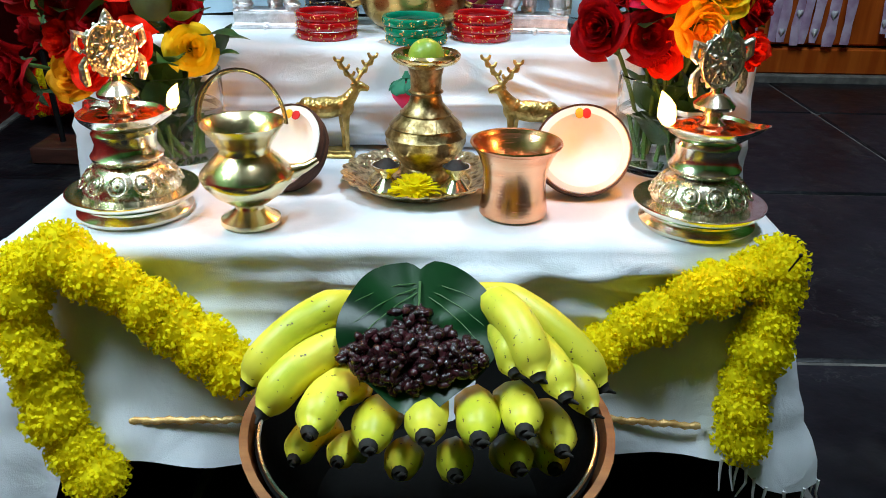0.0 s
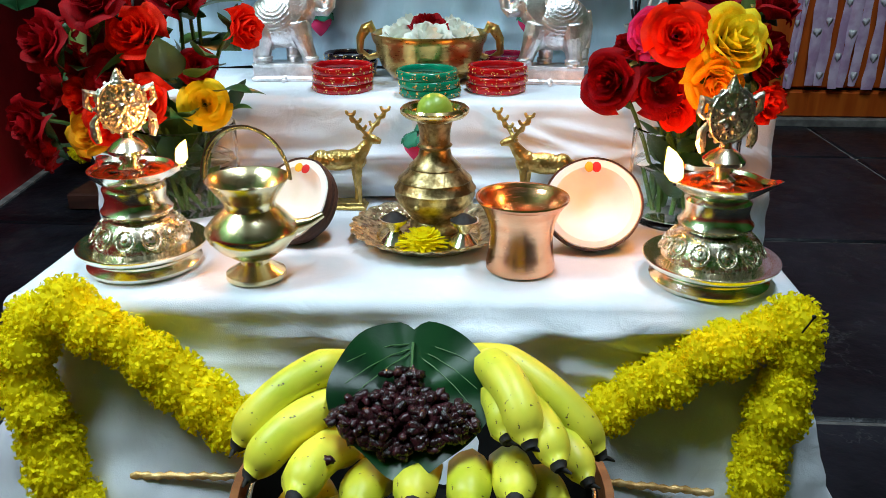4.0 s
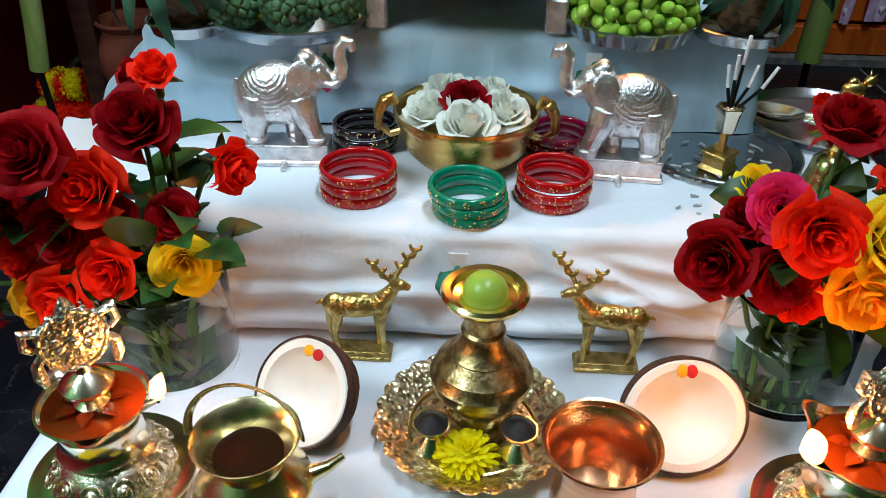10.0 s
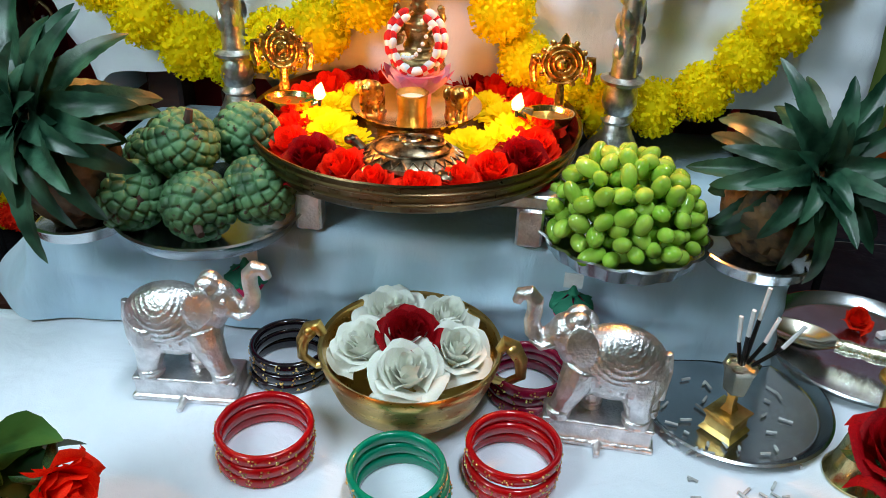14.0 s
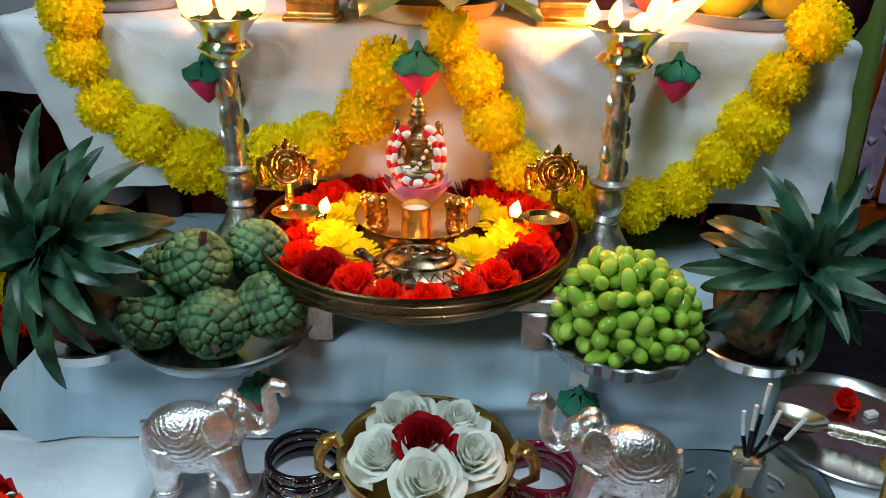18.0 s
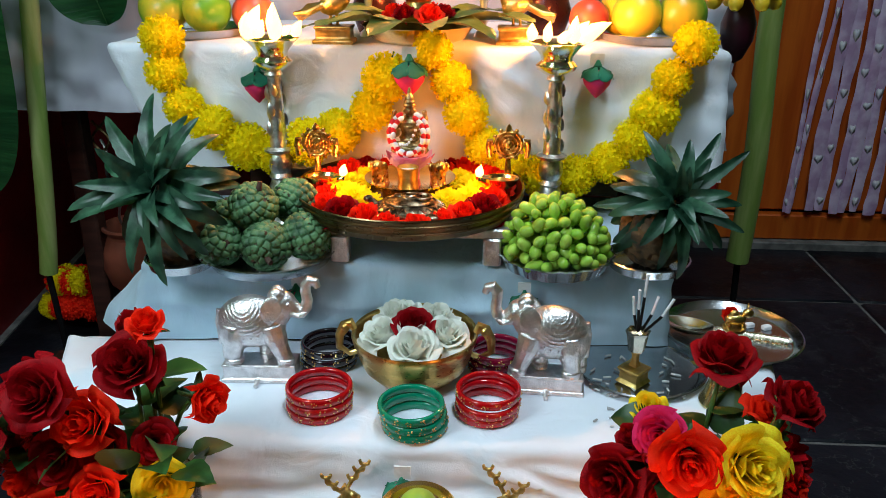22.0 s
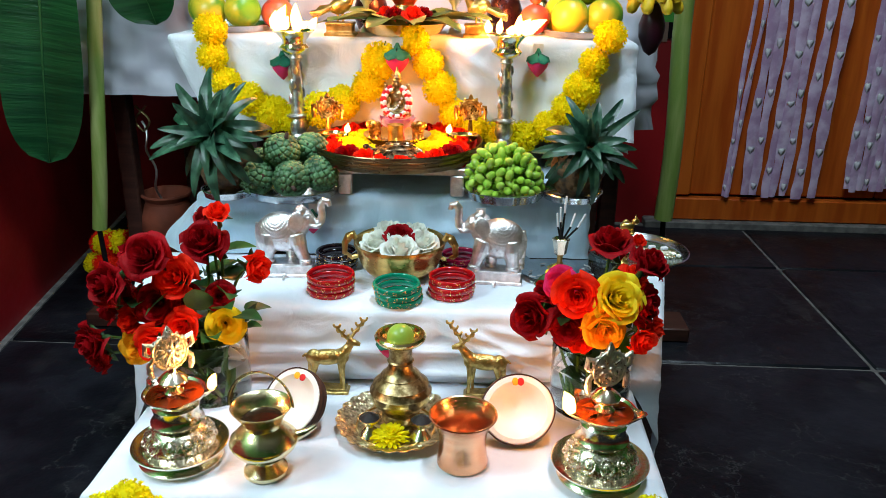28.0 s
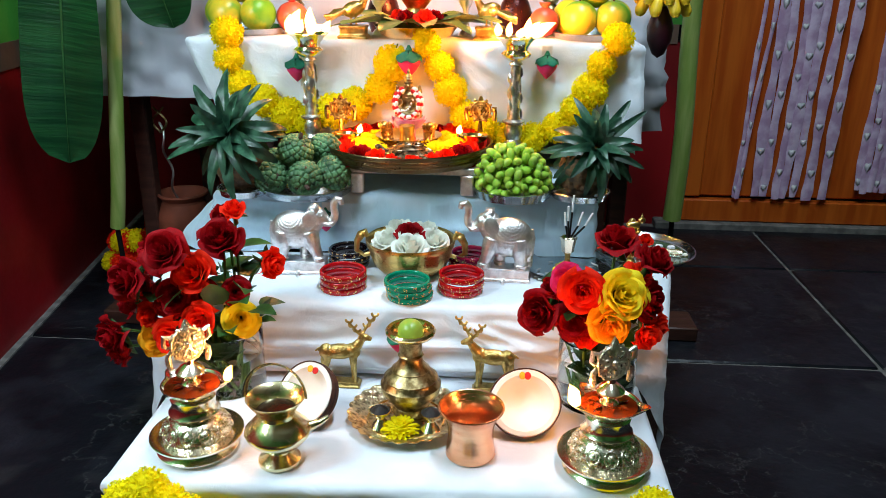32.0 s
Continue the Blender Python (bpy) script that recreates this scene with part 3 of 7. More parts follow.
def chrysanthemum_shape(seed, size):
    """A flat double flower: rings of narrow spoon-shaped petals, upright in the middle and spread at the edge."""
    rng = random.Random(seed)
    s = Shape().ball((0, 0, 0.16 * size), (0.62 * size, 0.62 * size, 0.30 * size), seg=16, rings=8)
    for n, r0, ln, tilt, z in ((22, 0.28, 0.72, 0.10, 0.10), (22, 0.26, 0.66, 0.34, 0.18), (20, 0.22, 0.56, 0.60, 0.26), (16, 0.16, 0.46, 0.86, 0.33), (12, 0.10, 0.36, 1.12, 0.38), (8, 0.04, 0.28, 1.36, 0.40)):
        for k in range(n):
            a = 2 * math.pi * (k + rng.uniform(-0.3, 0.3)) / n
            t = tilt + rng.uniform(-0.13, 0.13)
            q = ln * rng.uniform(0.88, 1.1)
            rows = []
            for v, w in ((0.0, 0.045), (0.45, 0.078), (0.8, 0.092), (1.0, 0.05)):
                r, h = r0 + q * v * math.cos(t), z + q * v * math.sin(t) - 0.12 * v * v * q
                rows.append([(size * (r * math.cos(a) - u * w * math.sin(a)), size * (r * math.sin(a) + u * w * math.cos(a)), size * (h + 0.03 * abs(u))) for u in (-1, 0, 1)])
            s.grid(np.array(rows))
    return s


def leaf_shape(length, width, bend=0.3, fold=0.25, n=9, tip=1.0, wave=0.0, serrated=0.0, heart=0.0, seed=0, thick=0.0, blunt=False):
    """A leaf along +x from its stalk, face up (+z)."""
    rows = []
    m = 7
    for i in range(n):
        t = i / (n - 1)
        w = width * (math.sin(math.pi * min(1, t * 0.96 + 0.03) ** (0.62 if tip >= 1 else 0.85))) ** 0.9
        if heart:
            w = width * math.sqrt(max(0, 1 - ((t - 0.42) / 0.58) ** 2)) if t > 0.42 else width * math.sqrt(max(0.02, 1 - ((0.42 - t) / 0.5) ** 2))
        if tip < 0.3:
            w = width * min(1, 0.6 + t * 3) * (1 - t) ** 0.55 + 0.0003
        if blunt:
            w = width * (0.55 + 0.45 * math.sin(min(1, t * 1.6) * math.pi / 2)) * math.sqrt(max(0.0004, 1 - t ** 7))
        row = []
        for j in range(m):
            u = 2 * j / (m - 1) - 1
            ang = bend * t
            back = -heart * length * 0.16 * abs(u) * (1 - t) ** 3
            x = length * (t if abs(bend) < 1e-3 else math.sin(ang) / bend) + back
            z = -(0 if abs(bend) < 1e-3 else length * (1 - math.cos(ang)) / bend)
            ww = w * (1 + serrated * (i % 2) * abs(u))
            row.append((x, u * ww, z + fold * abs(u) * w + wave * width * math.sin(9 * t + 2 * u + seed) * abs(u)))
        rows.append(row)
    s = Shape().grid(np.array(rows))
    if thick:
        n0 = len(s.v)
        s.add([(x, y, z - thick) for x, y, z in s.v], [tuple(reversed(f)) for f in s.f])
    return s


ROSES = {}


def rose_petals(mat, kind):
    """The petals of a rose of radius about 1, its axis along z, as separate meshes."""
    key = (mat.name, kind)
    if key not in ROSES:
        rng = random.Random(kind * 7 + 1)
        n, opened = ((20, 1.0), (19, 0.88), (21, 1.14))[kind % 3]
        ROSES[key] = []
        for k in range(n):
            f = k / (n - 1)
            theta = k * 2.4 + rng.uniform(-0.45, 0.45)
            r1 = 0.10 + 0.62 * f ** 1.05 * opened
            h = 1.08 - 0.30 * f ** 2 + rng.uniform(-0.05, 0.05)
            s = Shape().grid(petal(theta, 1.55 - 0.68 * f, 0.05 + 0.10 * f, r1, h, (0.04 + 0.24 * f ** 2) * opened, 0.05 + 0.26 * f ** 2.5 * opened, 9, 8, wave=0.03 + 0.085 * f, seed=rng.random() * 9))
            ROSES[key].append(s.mesh("petal", mat, 0))
    return ROSES[key]


SEPAL = Shape().grid(np.array([[((0.16 + (0.62 * max(0, math.cos(2.5 * a)) ** 3 + 0.06) * v) * math.cos(a), (0.16 + (0.62 * max(0, math.cos(2.5 * a)) ** 3 + 0.06) * v) * math.sin(a), 0.10 + 0.24 * v - 0.42 * v * v - 0.22 * (v < 0.01)) for a in [2 * math.pi * k / 40 for k in range(40)]] for v in (0.0, 0.02, 0.3, 0.6, 1.0)]), wrap_v=True)
SEPAL_MESH = SEPAL.mesh("calyx", LEAF, 0)
ROSE_LEAF = [leaf_shape(0.050, 0.018, 0.5, 0.2, serrated=0.06).mesh("leaf", LEAF, 0), leaf_shape(0.040, 0.016, 0.9, 0.25, serrated=0.06).mesh("leaf", LEAF, 0)]


def facing(at, d, size, spin=0.0):
    """A pose at a place whose z axis points along d."""
    q = Vector(d).normalized().to_track_quat("Z", "Y")
    return Matrix.Translation(at) @ q.to_matrix().to_4x4() @ Matrix.Rotation(spin, 4, "Z") @ Matrix.Scale(size, 4)


def rose(at, d, radius, mat, label, root=None, kind=0, leaves=0, group="", spin=0.0):
    """A rose with its bloom round at, on a stem that runs down to root."""
    t = thing("rose", at, label, "flower", group)
    d = Vector(d).normalized()
    for me in rose_petals(mat, kind):
        part("petal", me, mat, t, m=facing(-d * radius * 0.55, d, radius, spin))
    if root is not None:
        part("calyx", SEPAL_MESH, LEAF, t, "green sepals", m=facing(-d * radius * 0.5, d, radius, spin))
        r = Vector(root) - Vector(at)
        a = -d * radius * 0.5
        path = [a * (1 - s) ** 2 + 2 * s * (1 - s) * (a - d * 0.04 + (r - a) * 0.2) + r * s * s for s in [i / 8 for i in range(9)]]
        part("stem", Shape().tube(path, 0.0022, 6), STEM, t, "thin green stem")
        for k in range(leaves):
            p = path[2 + k]
            part("leaf", ROSE_LEAF[k % 2], LEAF, t, "", m=Matrix.Translation(p) @ Matrix.Rotation(k * 2.3 + spin, 4, "Z") @ Matrix.Rotation(-0.4, 4, "Y"))
    return t


MARI = [carnation_shape(31 + k, 900, 1.0, 0.88, 0.17, core=0.90, wide=0.32) for k in range(3)]
MARI_MESH = {}


def marigold_mesh(mat, k):
    if (mat.name, k) not in MARI_MESH:
        MARI_MESH[mat.name, k] = MARI[k].mesh("marigold", mat, 0)
    return MARI_MESH[mat.name, k]


def garland(name, points, radius, gap, mat, label, group="", deep=0.35, squash=0.8, seed=0):
    """Marigolds strung along a smooth line through the points."""
    rng = random.Random(seed)
    pts = [Vector(p) for p in points]
    line = []
    for i in range(len(pts) - 1):
        p0, p1, p2, p3 = pts[max(i - 1, 0)], pts[i], pts[i + 1], pts[min(i + 2, len(pts) - 1)]
        for k in range(20):
            s = k / 20
            line.append(0.5 * ((2 * p1) + (p2 - p0) * s + (2 * p0 - 5 * p1 + 4 * p2 - p3) * s * s + (3 * p1 - p0 - 3 * p2 + p3) * s ** 3))
    line.append(pts[-1])
    t = thing(name, pts[0], label, "garland", group)
    part("string", Shape().tube([p - pts[0] for p in line[::4]], 0.0012, 5), STEM, t, "green string")
    dist, last = gap, line[0]
    for i, p in enumerate(line):
        dist += (p - last).length
        last = p
        if dist >= gap:
            dist -= gap
            d = (line[min(i + 1, len(line) - 1)] - line[max(i - 1, 0)]).normalized()
            d = (d + 0.3 * Vector([rng.uniform(-1, 1) for _ in range(3)])).normalized()
            r = radius * rng.uniform(0.9, 1.12)
            m = mat if not isinstance(mat, tuple) else mat[rng.randrange(len(mat))]
            off = Vector([rng.uniform(-1, 1) for _ in range(3)]) * radius * 0.12
            part("marigold", marigold_mesh(m, rng.randrange(3)), m, t, m=facing(p - pts[0] + off, d, r, rng.uniform(0, 6)))
    return t


def scaled_fruit(radius, n_scales, depth, seed, squash=0.92, lat=64, lon=92, tilt=0.0):
    """A fruit with overlapping bumps spread over it in a spiral."""
    rng = np.random.RandomState(seed)
    k = np.arange(n_scales) + 0.5
    z = 1 - 2 * k / n_scales
    a = k * 2.39996
    c = np.stack([np.sqrt(1 - z * z) * np.cos(a), np.sqrt(1 - z * z) * np.sin(a), z], 1)
    th = np.linspace(0.02, math.pi - 0.02, lat)
    ph = np.arange(lon) * 2 * math.pi / lon
    d = np.stack([np.sin(th)[:, None] * np.cos(ph), np.sin(th)[:, None] * np.sin(ph), np.cos(th)[:, None] * np.ones(lon)], 2)
    dot = d.reshape(-1, 3) @ c.T
    s = np.sort(dot, axis=1)
    gapd = np.arccos(np.clip(s[:, -1], -1, 1)) * math.sqrt(n_scales) / 2.2
    edge = np.clip((s[:, -1] - s[:, -2]) * n_scales * 0.11, 0, 1)
    r = 1 + depth * (np.minimum(1, edge * 4.5) ** 0.5 * (0.8 + 0.35 * (rng.rand(n_scales)[np.argmax(dot, axis=1)] - 0.5)) - 0.22 * np.clip(gapd, 0, 1) ** 2)
    p = d * r.reshape(lat, lon)[..., None] * radius
    p[..., 2] *= squash
    p[..., 2] -= 0.12 * radius * np.exp(-((np.sin(th)[:, None] / 0.25) ** 2)) * np.sign(np.cos(th))[:, None] * np.ones(lon)
    return Shape().grid(p, wrap_v=True)


CUSTARD = material("custard_apple_skin", (0.018, 0.070, 0.026), (0.12, 0.27, 0.11), rough=0.55, scale=55, bump=0.35, grain=260, mix=(0.3, 0.65), per_object=0.15)
speckled(CUSTARD, (0.05, 0.03, 0.015), 120, 0.64, 0.68)
CUSTARD_BROWN = material("brown_fruit_blemish", (0.06, 0.03, 0.02), rough=0.8, scale=60, var=0.3)
GRAPE = material("green_grape_skin", (0.24, 0.46, 0.04), (0.42, 0.62, 0.09), rough=0.16, scale=30, var=0.1, bump=0.05, sub=0.35, per_object=0.15)
PINE_SKIN = material("pineapple_skin", (0.035, 0.022, 0.012), (0.15, 0.085, 0.035), rough=0.7, scale=60, bump=0.5, grain=160)
BANANA = material("banana_skin", (0.52, 0.60, 0.025), (0.86, 0.77, 0.07), rough=0.42, scale=14, bump=0.12, grain=90, mix=(0.35, 0.6), per_object=0.1, sub=0.05)
speckled(BANANA, (0.10, 0.06, 0.02), 230, 0.68, 0.73)
BANANA_TIP = material("dark_banana_tip", (0.012, 0.010, 0.008), rough=0.75, scale=80, var=0.4, bump=0.5)
MANGO = material("mango_skin", (0.10, 0.32, 0.02), (0.70, 0.52, 0.03), rough=0.32, scale=13, bump=0.08, mix=(0.42, 0.60), per_object=0.12)
POMEGRANATE = material("pomegranate_skin", (0.45, 0.03, 0.03), (0.62, 0.12, 0.05), rough=0.35, scale=16, bump=0.1)
LIME = material("lime_skin", (0.27, 0.42, 0.05), rough=0.35, scale=30, var=0.12, bump=0.2, cells=300, distance=0.0006)
RAISIN = material("dark_dried_fruit", (0.012, 0.004, 0.005), (0.05, 0.010, 0.014), rough=0.24, scale=90, bump=0.8, grain=210, distance=0.002)
COCO_SHELL = material("coconut_husk_brown", (0.03, 0.012, 0.008), (0.09, 0.035, 0.02), rough=0.85, scale=40, bump=0.8, grain=160, stretch=(1, 1, 5), distance=0.002)
COCO_FLESH = material("coconut_flesh", (0.86, 0.85, 0.80), rough=0.45, scale=20, var=0.05, bump=0.1, sub=0.2)
KUMKUM = material("vermilion_paste", (0.55, 0.01, 0.01), rough=0.8, scale=80)
TURMERIC = material("turmeric_paste", (0.85, 0.38, 0.01), rough=0.8, scale=80)
OIL = material("orange_lamp_oil", (0.085, 0.013, 0.002), rough=0.08, scale=20, var=0.3, bump=0.05)
DARK_POWDER = material("dark_powder", (0.01, 0.006, 0.005), rough=0.7, scale=120, var=0.5, bump=0.6)
DARK_LIQUID = material("dark_liquid", (0.02, 0.008, 0.004), rough=0.05, scale=10)
GLASS = bpy.data.materials.new("clear_glass")
GLASS.use_nodes = True
for key, value in (("Base Color", (0.97, 1.0, 0.99, 1)), ("Roughness", 0.02), ("Transmission Weight", 1.0), ("IOR", 1.22)):
    GLASS.node_tree.nodes["Principled BSDF"].inputs[key].default_value = value
WATER = bpy.data.materials.new("vase_water")
WATER.use_nodes = True
for key, value in (("Base Color", (0.86, 0.92, 0.86, 1)), ("Roughness", 0.01), ("Transmission Weight", 1.0), ("IOR", 1.33)):
    WATER.node_tree.nodes["Principled BSDF"].inputs[key].default_value = value

FLAME_SHAPE = Shape().lathe([(0.0005, -0.003), (0.0048, -0.001), (0.0066, 0.003), (0.0060, 0.0075), (0.0036, 0.0120), (0.0004, 0.0160)], 10)
FLAME_SHAPE.v = [(x + 9 * z * z + 0.0006 * math.sin(z * 500), y, z) for x, y, z in FLAME_SHAPE.v]
FLAME_MESH = FLAME_SHAPE.mesh("flame", FLAME_CORE, 0)


def fused(ob, voxel):
    """Melts the overlapping pieces of a cast figure into one skin."""
    r = ob.modifiers.new("fuse", "REMESH")
    r.mode, r.voxel_size, r.use_smooth_shade = "VOXEL", voxel, True
    s = ob.modifiers.new("soften", "SMOOTH")
    s.factor, s.iterations = 0.5, 1
    return ob


def figurine(name, base, figure, mat, label, at, group, turn, voxel):
    """A cast figure on its base."""
    t = thing(name, at, label, "figurine", group, turn)
    fused(part("base", base, mat, t, "stepped metal base", sharp=30), voxel)
    fused(part("figure", figure, mat, t, sharp=0), voxel)
    return t


def flame(parent, at, size=1.0, lean=0.0, fat=1.0):
    part("wick", Shape().tube([(0, 0, -0.008), (0, 0, 0.001)], 0.0013, 6), BANANA_TIP, parent, "charred cotton wick", m=Matrix.Translation(at))
    return part("flame", FLAME_MESH, FLAME_CORE, parent, "bright burning flame", m=Matrix.Translation(at) @ Matrix.Rotation(lean, 4, "Y") @ Matrix.Diagonal((size * fat, size * fat, size, 1)))

# ---- lowest step ----
def oil_lamp(at, label, turn, flames, face=0.0):
    t = thing("oil_lamp", at, label, "lamp", "wheel-topped oil lamps", turn)
    part("foot", Shape().lathe([(0.0, 0.0), (0.053, 0.0), (0.056, 0.002), (0.0565, 0.005), (0.052, 0.008), (0.050, 0.011), (0.051, 0.014), (0.060, 0.017), (0.0640, 0.0215), (0.0645, 0.0235), (0.0625, 0.0240), (0.056, 0.0225), (0.046, 0.0245)], 56), BRASS_PALE, t)
    dome = part("relief_dome", Shape().lathe([(0.047, 0.0245), (0.0465, 0.028), (0.0425, 0.037), (0.035, 0.045), (0.027, 0.0495)], 48), BRASS_RELIEF, t, "dome chased with round petals")
    disc = Shape().ball((0, 0, 0), (0.0060, 0.0012, 0.0066), seg=12, rings=6).tube([(0.0088 * math.cos(a), 0.0, 0.0098 * math.sin(a)) for a in [i * math.pi / 9 for i in range(19)]], 0.0013, 6, caps=False).ball((0, -0.0012, 0.001), (0.0026, 0.0012, 0.0030), seg=8, rings=5).mesh("petal", BRASS_RELIEF, 0)
    for k in range(11):
        part("petal", disc, BRASS_RELIEF, dome, m=Matrix.Rotation(k * 2 * math.pi / 11, 4, "Z") @ Matrix.Translation((0, -0.0428, 0.0372)) @ Matrix.Rotation(-0.72, 4, "X"))
    part("cup", Shape().lathe([(0.030, 0.050), (0.034, 0.053), (0.035, 0.056), (0.032, 0.059), (0.029, 0.066), (0.031, 0.076), (0.027, 0.080)], 40), BRASS_PALE, t)
    rows = []
    for r, z, st in ((0.008, 0.078, 0.0), (0.030, 0.081, 0.15), (0.039, 0.0885, 0.6), (0.0415, 0.0935, 1.0), (0.0395, 0.0935, 1.0), (0.036, 0.0895, 0.7)):
        rows.append([((r + 0.013 * st * max(0, math.cos(2.5 * a)) ** 6) * math.cos(a), (r + 0.013 * st * max(0, math.cos(2.5 * a)) ** 6) * math.sin(a), z + 0.003 * st * max(0, math.cos(2.5 * a)) ** 6) for a in [2 * math.pi * k / 60 for k in range(60)]])
    part("oil_bowl", Shape().grid(np.array(rows), wrap_v=True), BRASS_PALE, t, "five-lipped brass bowl")
    s = Shape().lathe([(0.0, 0.091), (0.02, 0.0912), (0.0375, 0.0905)], 40)
    part("oil", s, OIL, t, "orange oil with flower petals")
    pm = leaf_shape(0.016, 0.006, 0.6, 0.2, n=5).mesh("petal", OIL, 0)
    for k in range(7):
        part("petal", pm, OIL, t, "red petal", m=Matrix.Rotation(k * 0.9 + 0.3, 4, "Z") @ Matrix.Translation((0.013, 0, 0.093)) @ Matrix.Rotation(-0.3, 4, "Y"))
    part("stem", Shape().lathe([(0.012, 0.090), (0.013, 0.094), (0.007, 0.098), (0.010, 0.102), (0.008, 0.105), (0.019, 0.108), (0.0195, 0.111), (0.013, 0.117), (0.006, 0.121), (0.005, 0.126)], 28), BRASS_PALE, t)
    e = Shape()
    e.lathe([(0.0, -0.004), (0.019, -0.004), (0.0225, -0.002), (0.0225, 0.002), (0.019, 0.004), (0.0, 0.004)], 32)
    e.v = [(x, z, y) for x, y, z in e.v]
    e.v = [(x, y, z + 0.148) for x, y, z in e.v]
    for k in range(9):
        a = k * 2 * math.pi / 9
        e.ball((0.0115 * math.cos(a), -0.0045, 0.148 + 0.0115 * math.sin(a)), (0.0048, 0.0022, 0.0022), (0, -math.degrees(a), 0), 8, 5)
    e.ball((0, -0.005, 0.148), (0.004, 0.003, 0.004), seg=8, rings=5)
    for k in range(18):
        a = k * math.pi / 9
        e.ball((0.0235 * math.cos(a), -0.001, 0.148 + 0.0235 * math.sin(a)), 0.0024, seg=8, rings=5)
        e.ball((0.0178 * math.cos(a), -0.004, 0.148 + 0.0178 * math.sin(a)), (0.0016, 0.0016, 0.0016), seg=6, rings=4)
    e.tube([(0.0225 * math.cos(a), -0.003, 0.148 + 0.0225 * math.sin(a)) for a in [i * 0.2617994 for i in range(25)]], 0.0017, 6, caps=False)
    for sx in (-1, 1):
        e.tube([(sx * 0.020, 0, 0.160), (sx * 0.030, 0, 0.163), (sx * 0.031, 0, 0.152), (sx * 0.026, 0, 0.147)], [0.003, 0.0042, 0.0035, 0.002], 8)
        e.tube([(sx * 0.022, 0, 0.142), (sx * 0.027, 0, 0.136), (sx * 0.027, 0, 0.126), (sx * 0.025, 0, 0.119)], [0.003, 0.0042, 0.0048, 0.003], 8)
    e.tube([(0, 0, 0.168), (0, 0, 0.173), (0, 0, 0.177), (0, 0, 0.181)], [0.011, 0.008, 0.005, 0.001], 8, 0.6)
    part("wheel_emblem", e, EMBLEM_SILVER, t, "upright embossed silver wheel emblem with tassels", m=Matrix.Rotation(face, 4, "Z"))
    t.matrix_basis = t.matrix_basis @ Matrix.Diagonal((0.91, 0.91, 1, 1))
    for a, size in flames:
        flame(t, (0.049 * math.cos(a), 0.049 * math.sin(a), 0.0995), size * 1.4, 0.25 * math.cos(a), 0.75)
    return t


oil_lamp((-0.290, 0.668, Z1), "pale brass oil lamp with a wheel emblem, one wick lit", 4, [(0.0, 0.9)], 0.62)
oil_lamp((0.225, 0.664, Z1), "pale brass oil lamp with a wheel emblem, one wick lit", 180 + 20, [(0.0, 1.25)], math.pi)

lota = thing("water_pot", (-0.178, 0.645, Z1), "shiny brass water pot with bail handle and dark liquid", "pot")
part("body", Shape().lathe([(0.0, 0.003), (0.024, 0.0), (0.0265, 0.002), (0.0262, 0.006), (0.019, 0.010), (0.0125, 0.015), (0.012, 0.018), (0.019, 0.022), (0.030, 0.030), (0.0385, 0.040), (0.0408, 0.046), (0.0400, 0.049), (0.030, 0.060), (0.0225, 0.067), (0.0222, 0.071), (0.025, 0.076), (0.031, 0.085), (0.0355, 0.0915), (0.0362, 0.093), (0.0345, 0.0925), (0.029, 0.084), (0.0215, 0.074), (0.021, 0.068)], 48), LOTA_BRASS, lota)
part("liquid", Shape().lathe([(0.0, 0.0765), (0.0235, 0.0765)], 32), DARK_LIQUID, lota, "dark liquid")
arc = [(0.0375 * math.cos(a), 0.0, 0.092 + 0.045 * math.sin(a)) for a in [math.pi * i / 22 for i in range(23)]]
part("handle", Shape().tube(arc, 0.0012, 8, 2.6), LOTA_BRASS, lota, "thin arched bail handle")
part("spout", Shape().tube([(0.036, 0.012, 0.045), (0.048, 0.018, 0.047), (0.058, 0.024, 0.052)], [0.007, 0.0045, 0.003], 10), LOTA_BRASS, lota, "short spout")

mug = thing("copper_cup", (0.059, 0.680, Z1), "hand-beaten copper cup with a flared rim", "cup")
part("body", Shape().lathe([(0.0, 0.001), (0.028, 0.0), (0.0315, 0.002), (0.0315, 0.006), (0.0295, 0.018), (0.0285, 0.032), (0.0300, 0.046), (0.0345, 0.058), (0.0395, 0.0655), (0.0375, 0.0655), (0.0340, 0.060), (0.0290, 0.046), (0.0272, 0.032), (0.028, 0.012), (0.0, 0.008)], 48), COPPER, mug)
part("rim", Shape().lathe([(0.0385, 0.0645), (0.0405, 0.066), (0.0420, 0.0685), (0.0415, 0.070), (0.0395, 0.0692), (0.0375, 0.0650)], 48), COPPER, mug, "rolled copper rim")

tray = thing("scalloped_tray", (-0.031, 0.751, Z1), "engraved brass tray with a scalloped rim", "tray")
part("dish", Shape().lathe([(0.0, 0.0), (0.052, 0.0), (0.056, 0.002), (0.066, 0.009), (0.076, 0.0145), (0.0765, 0.0155), (0.0745, 0.0155), (0.066, 0.011), (0.055, 0.0045), (0.051, 0.003), (0.0, 0.0028)], 156, ripple=0.05, lobes=26), ENGRAVED, tray)
part("ring", Shape().lathe([(0.050, 0.003), (0.0515, 0.0052), (0.053, 0.0048), (0.053, 0.003)], 60), BRASS, tray)
kal = thing("brass_kalash", (-0.026, 0.768, Z1 + 0.003), "engraved brass vase with a wide rim standing on the tray", "vase")
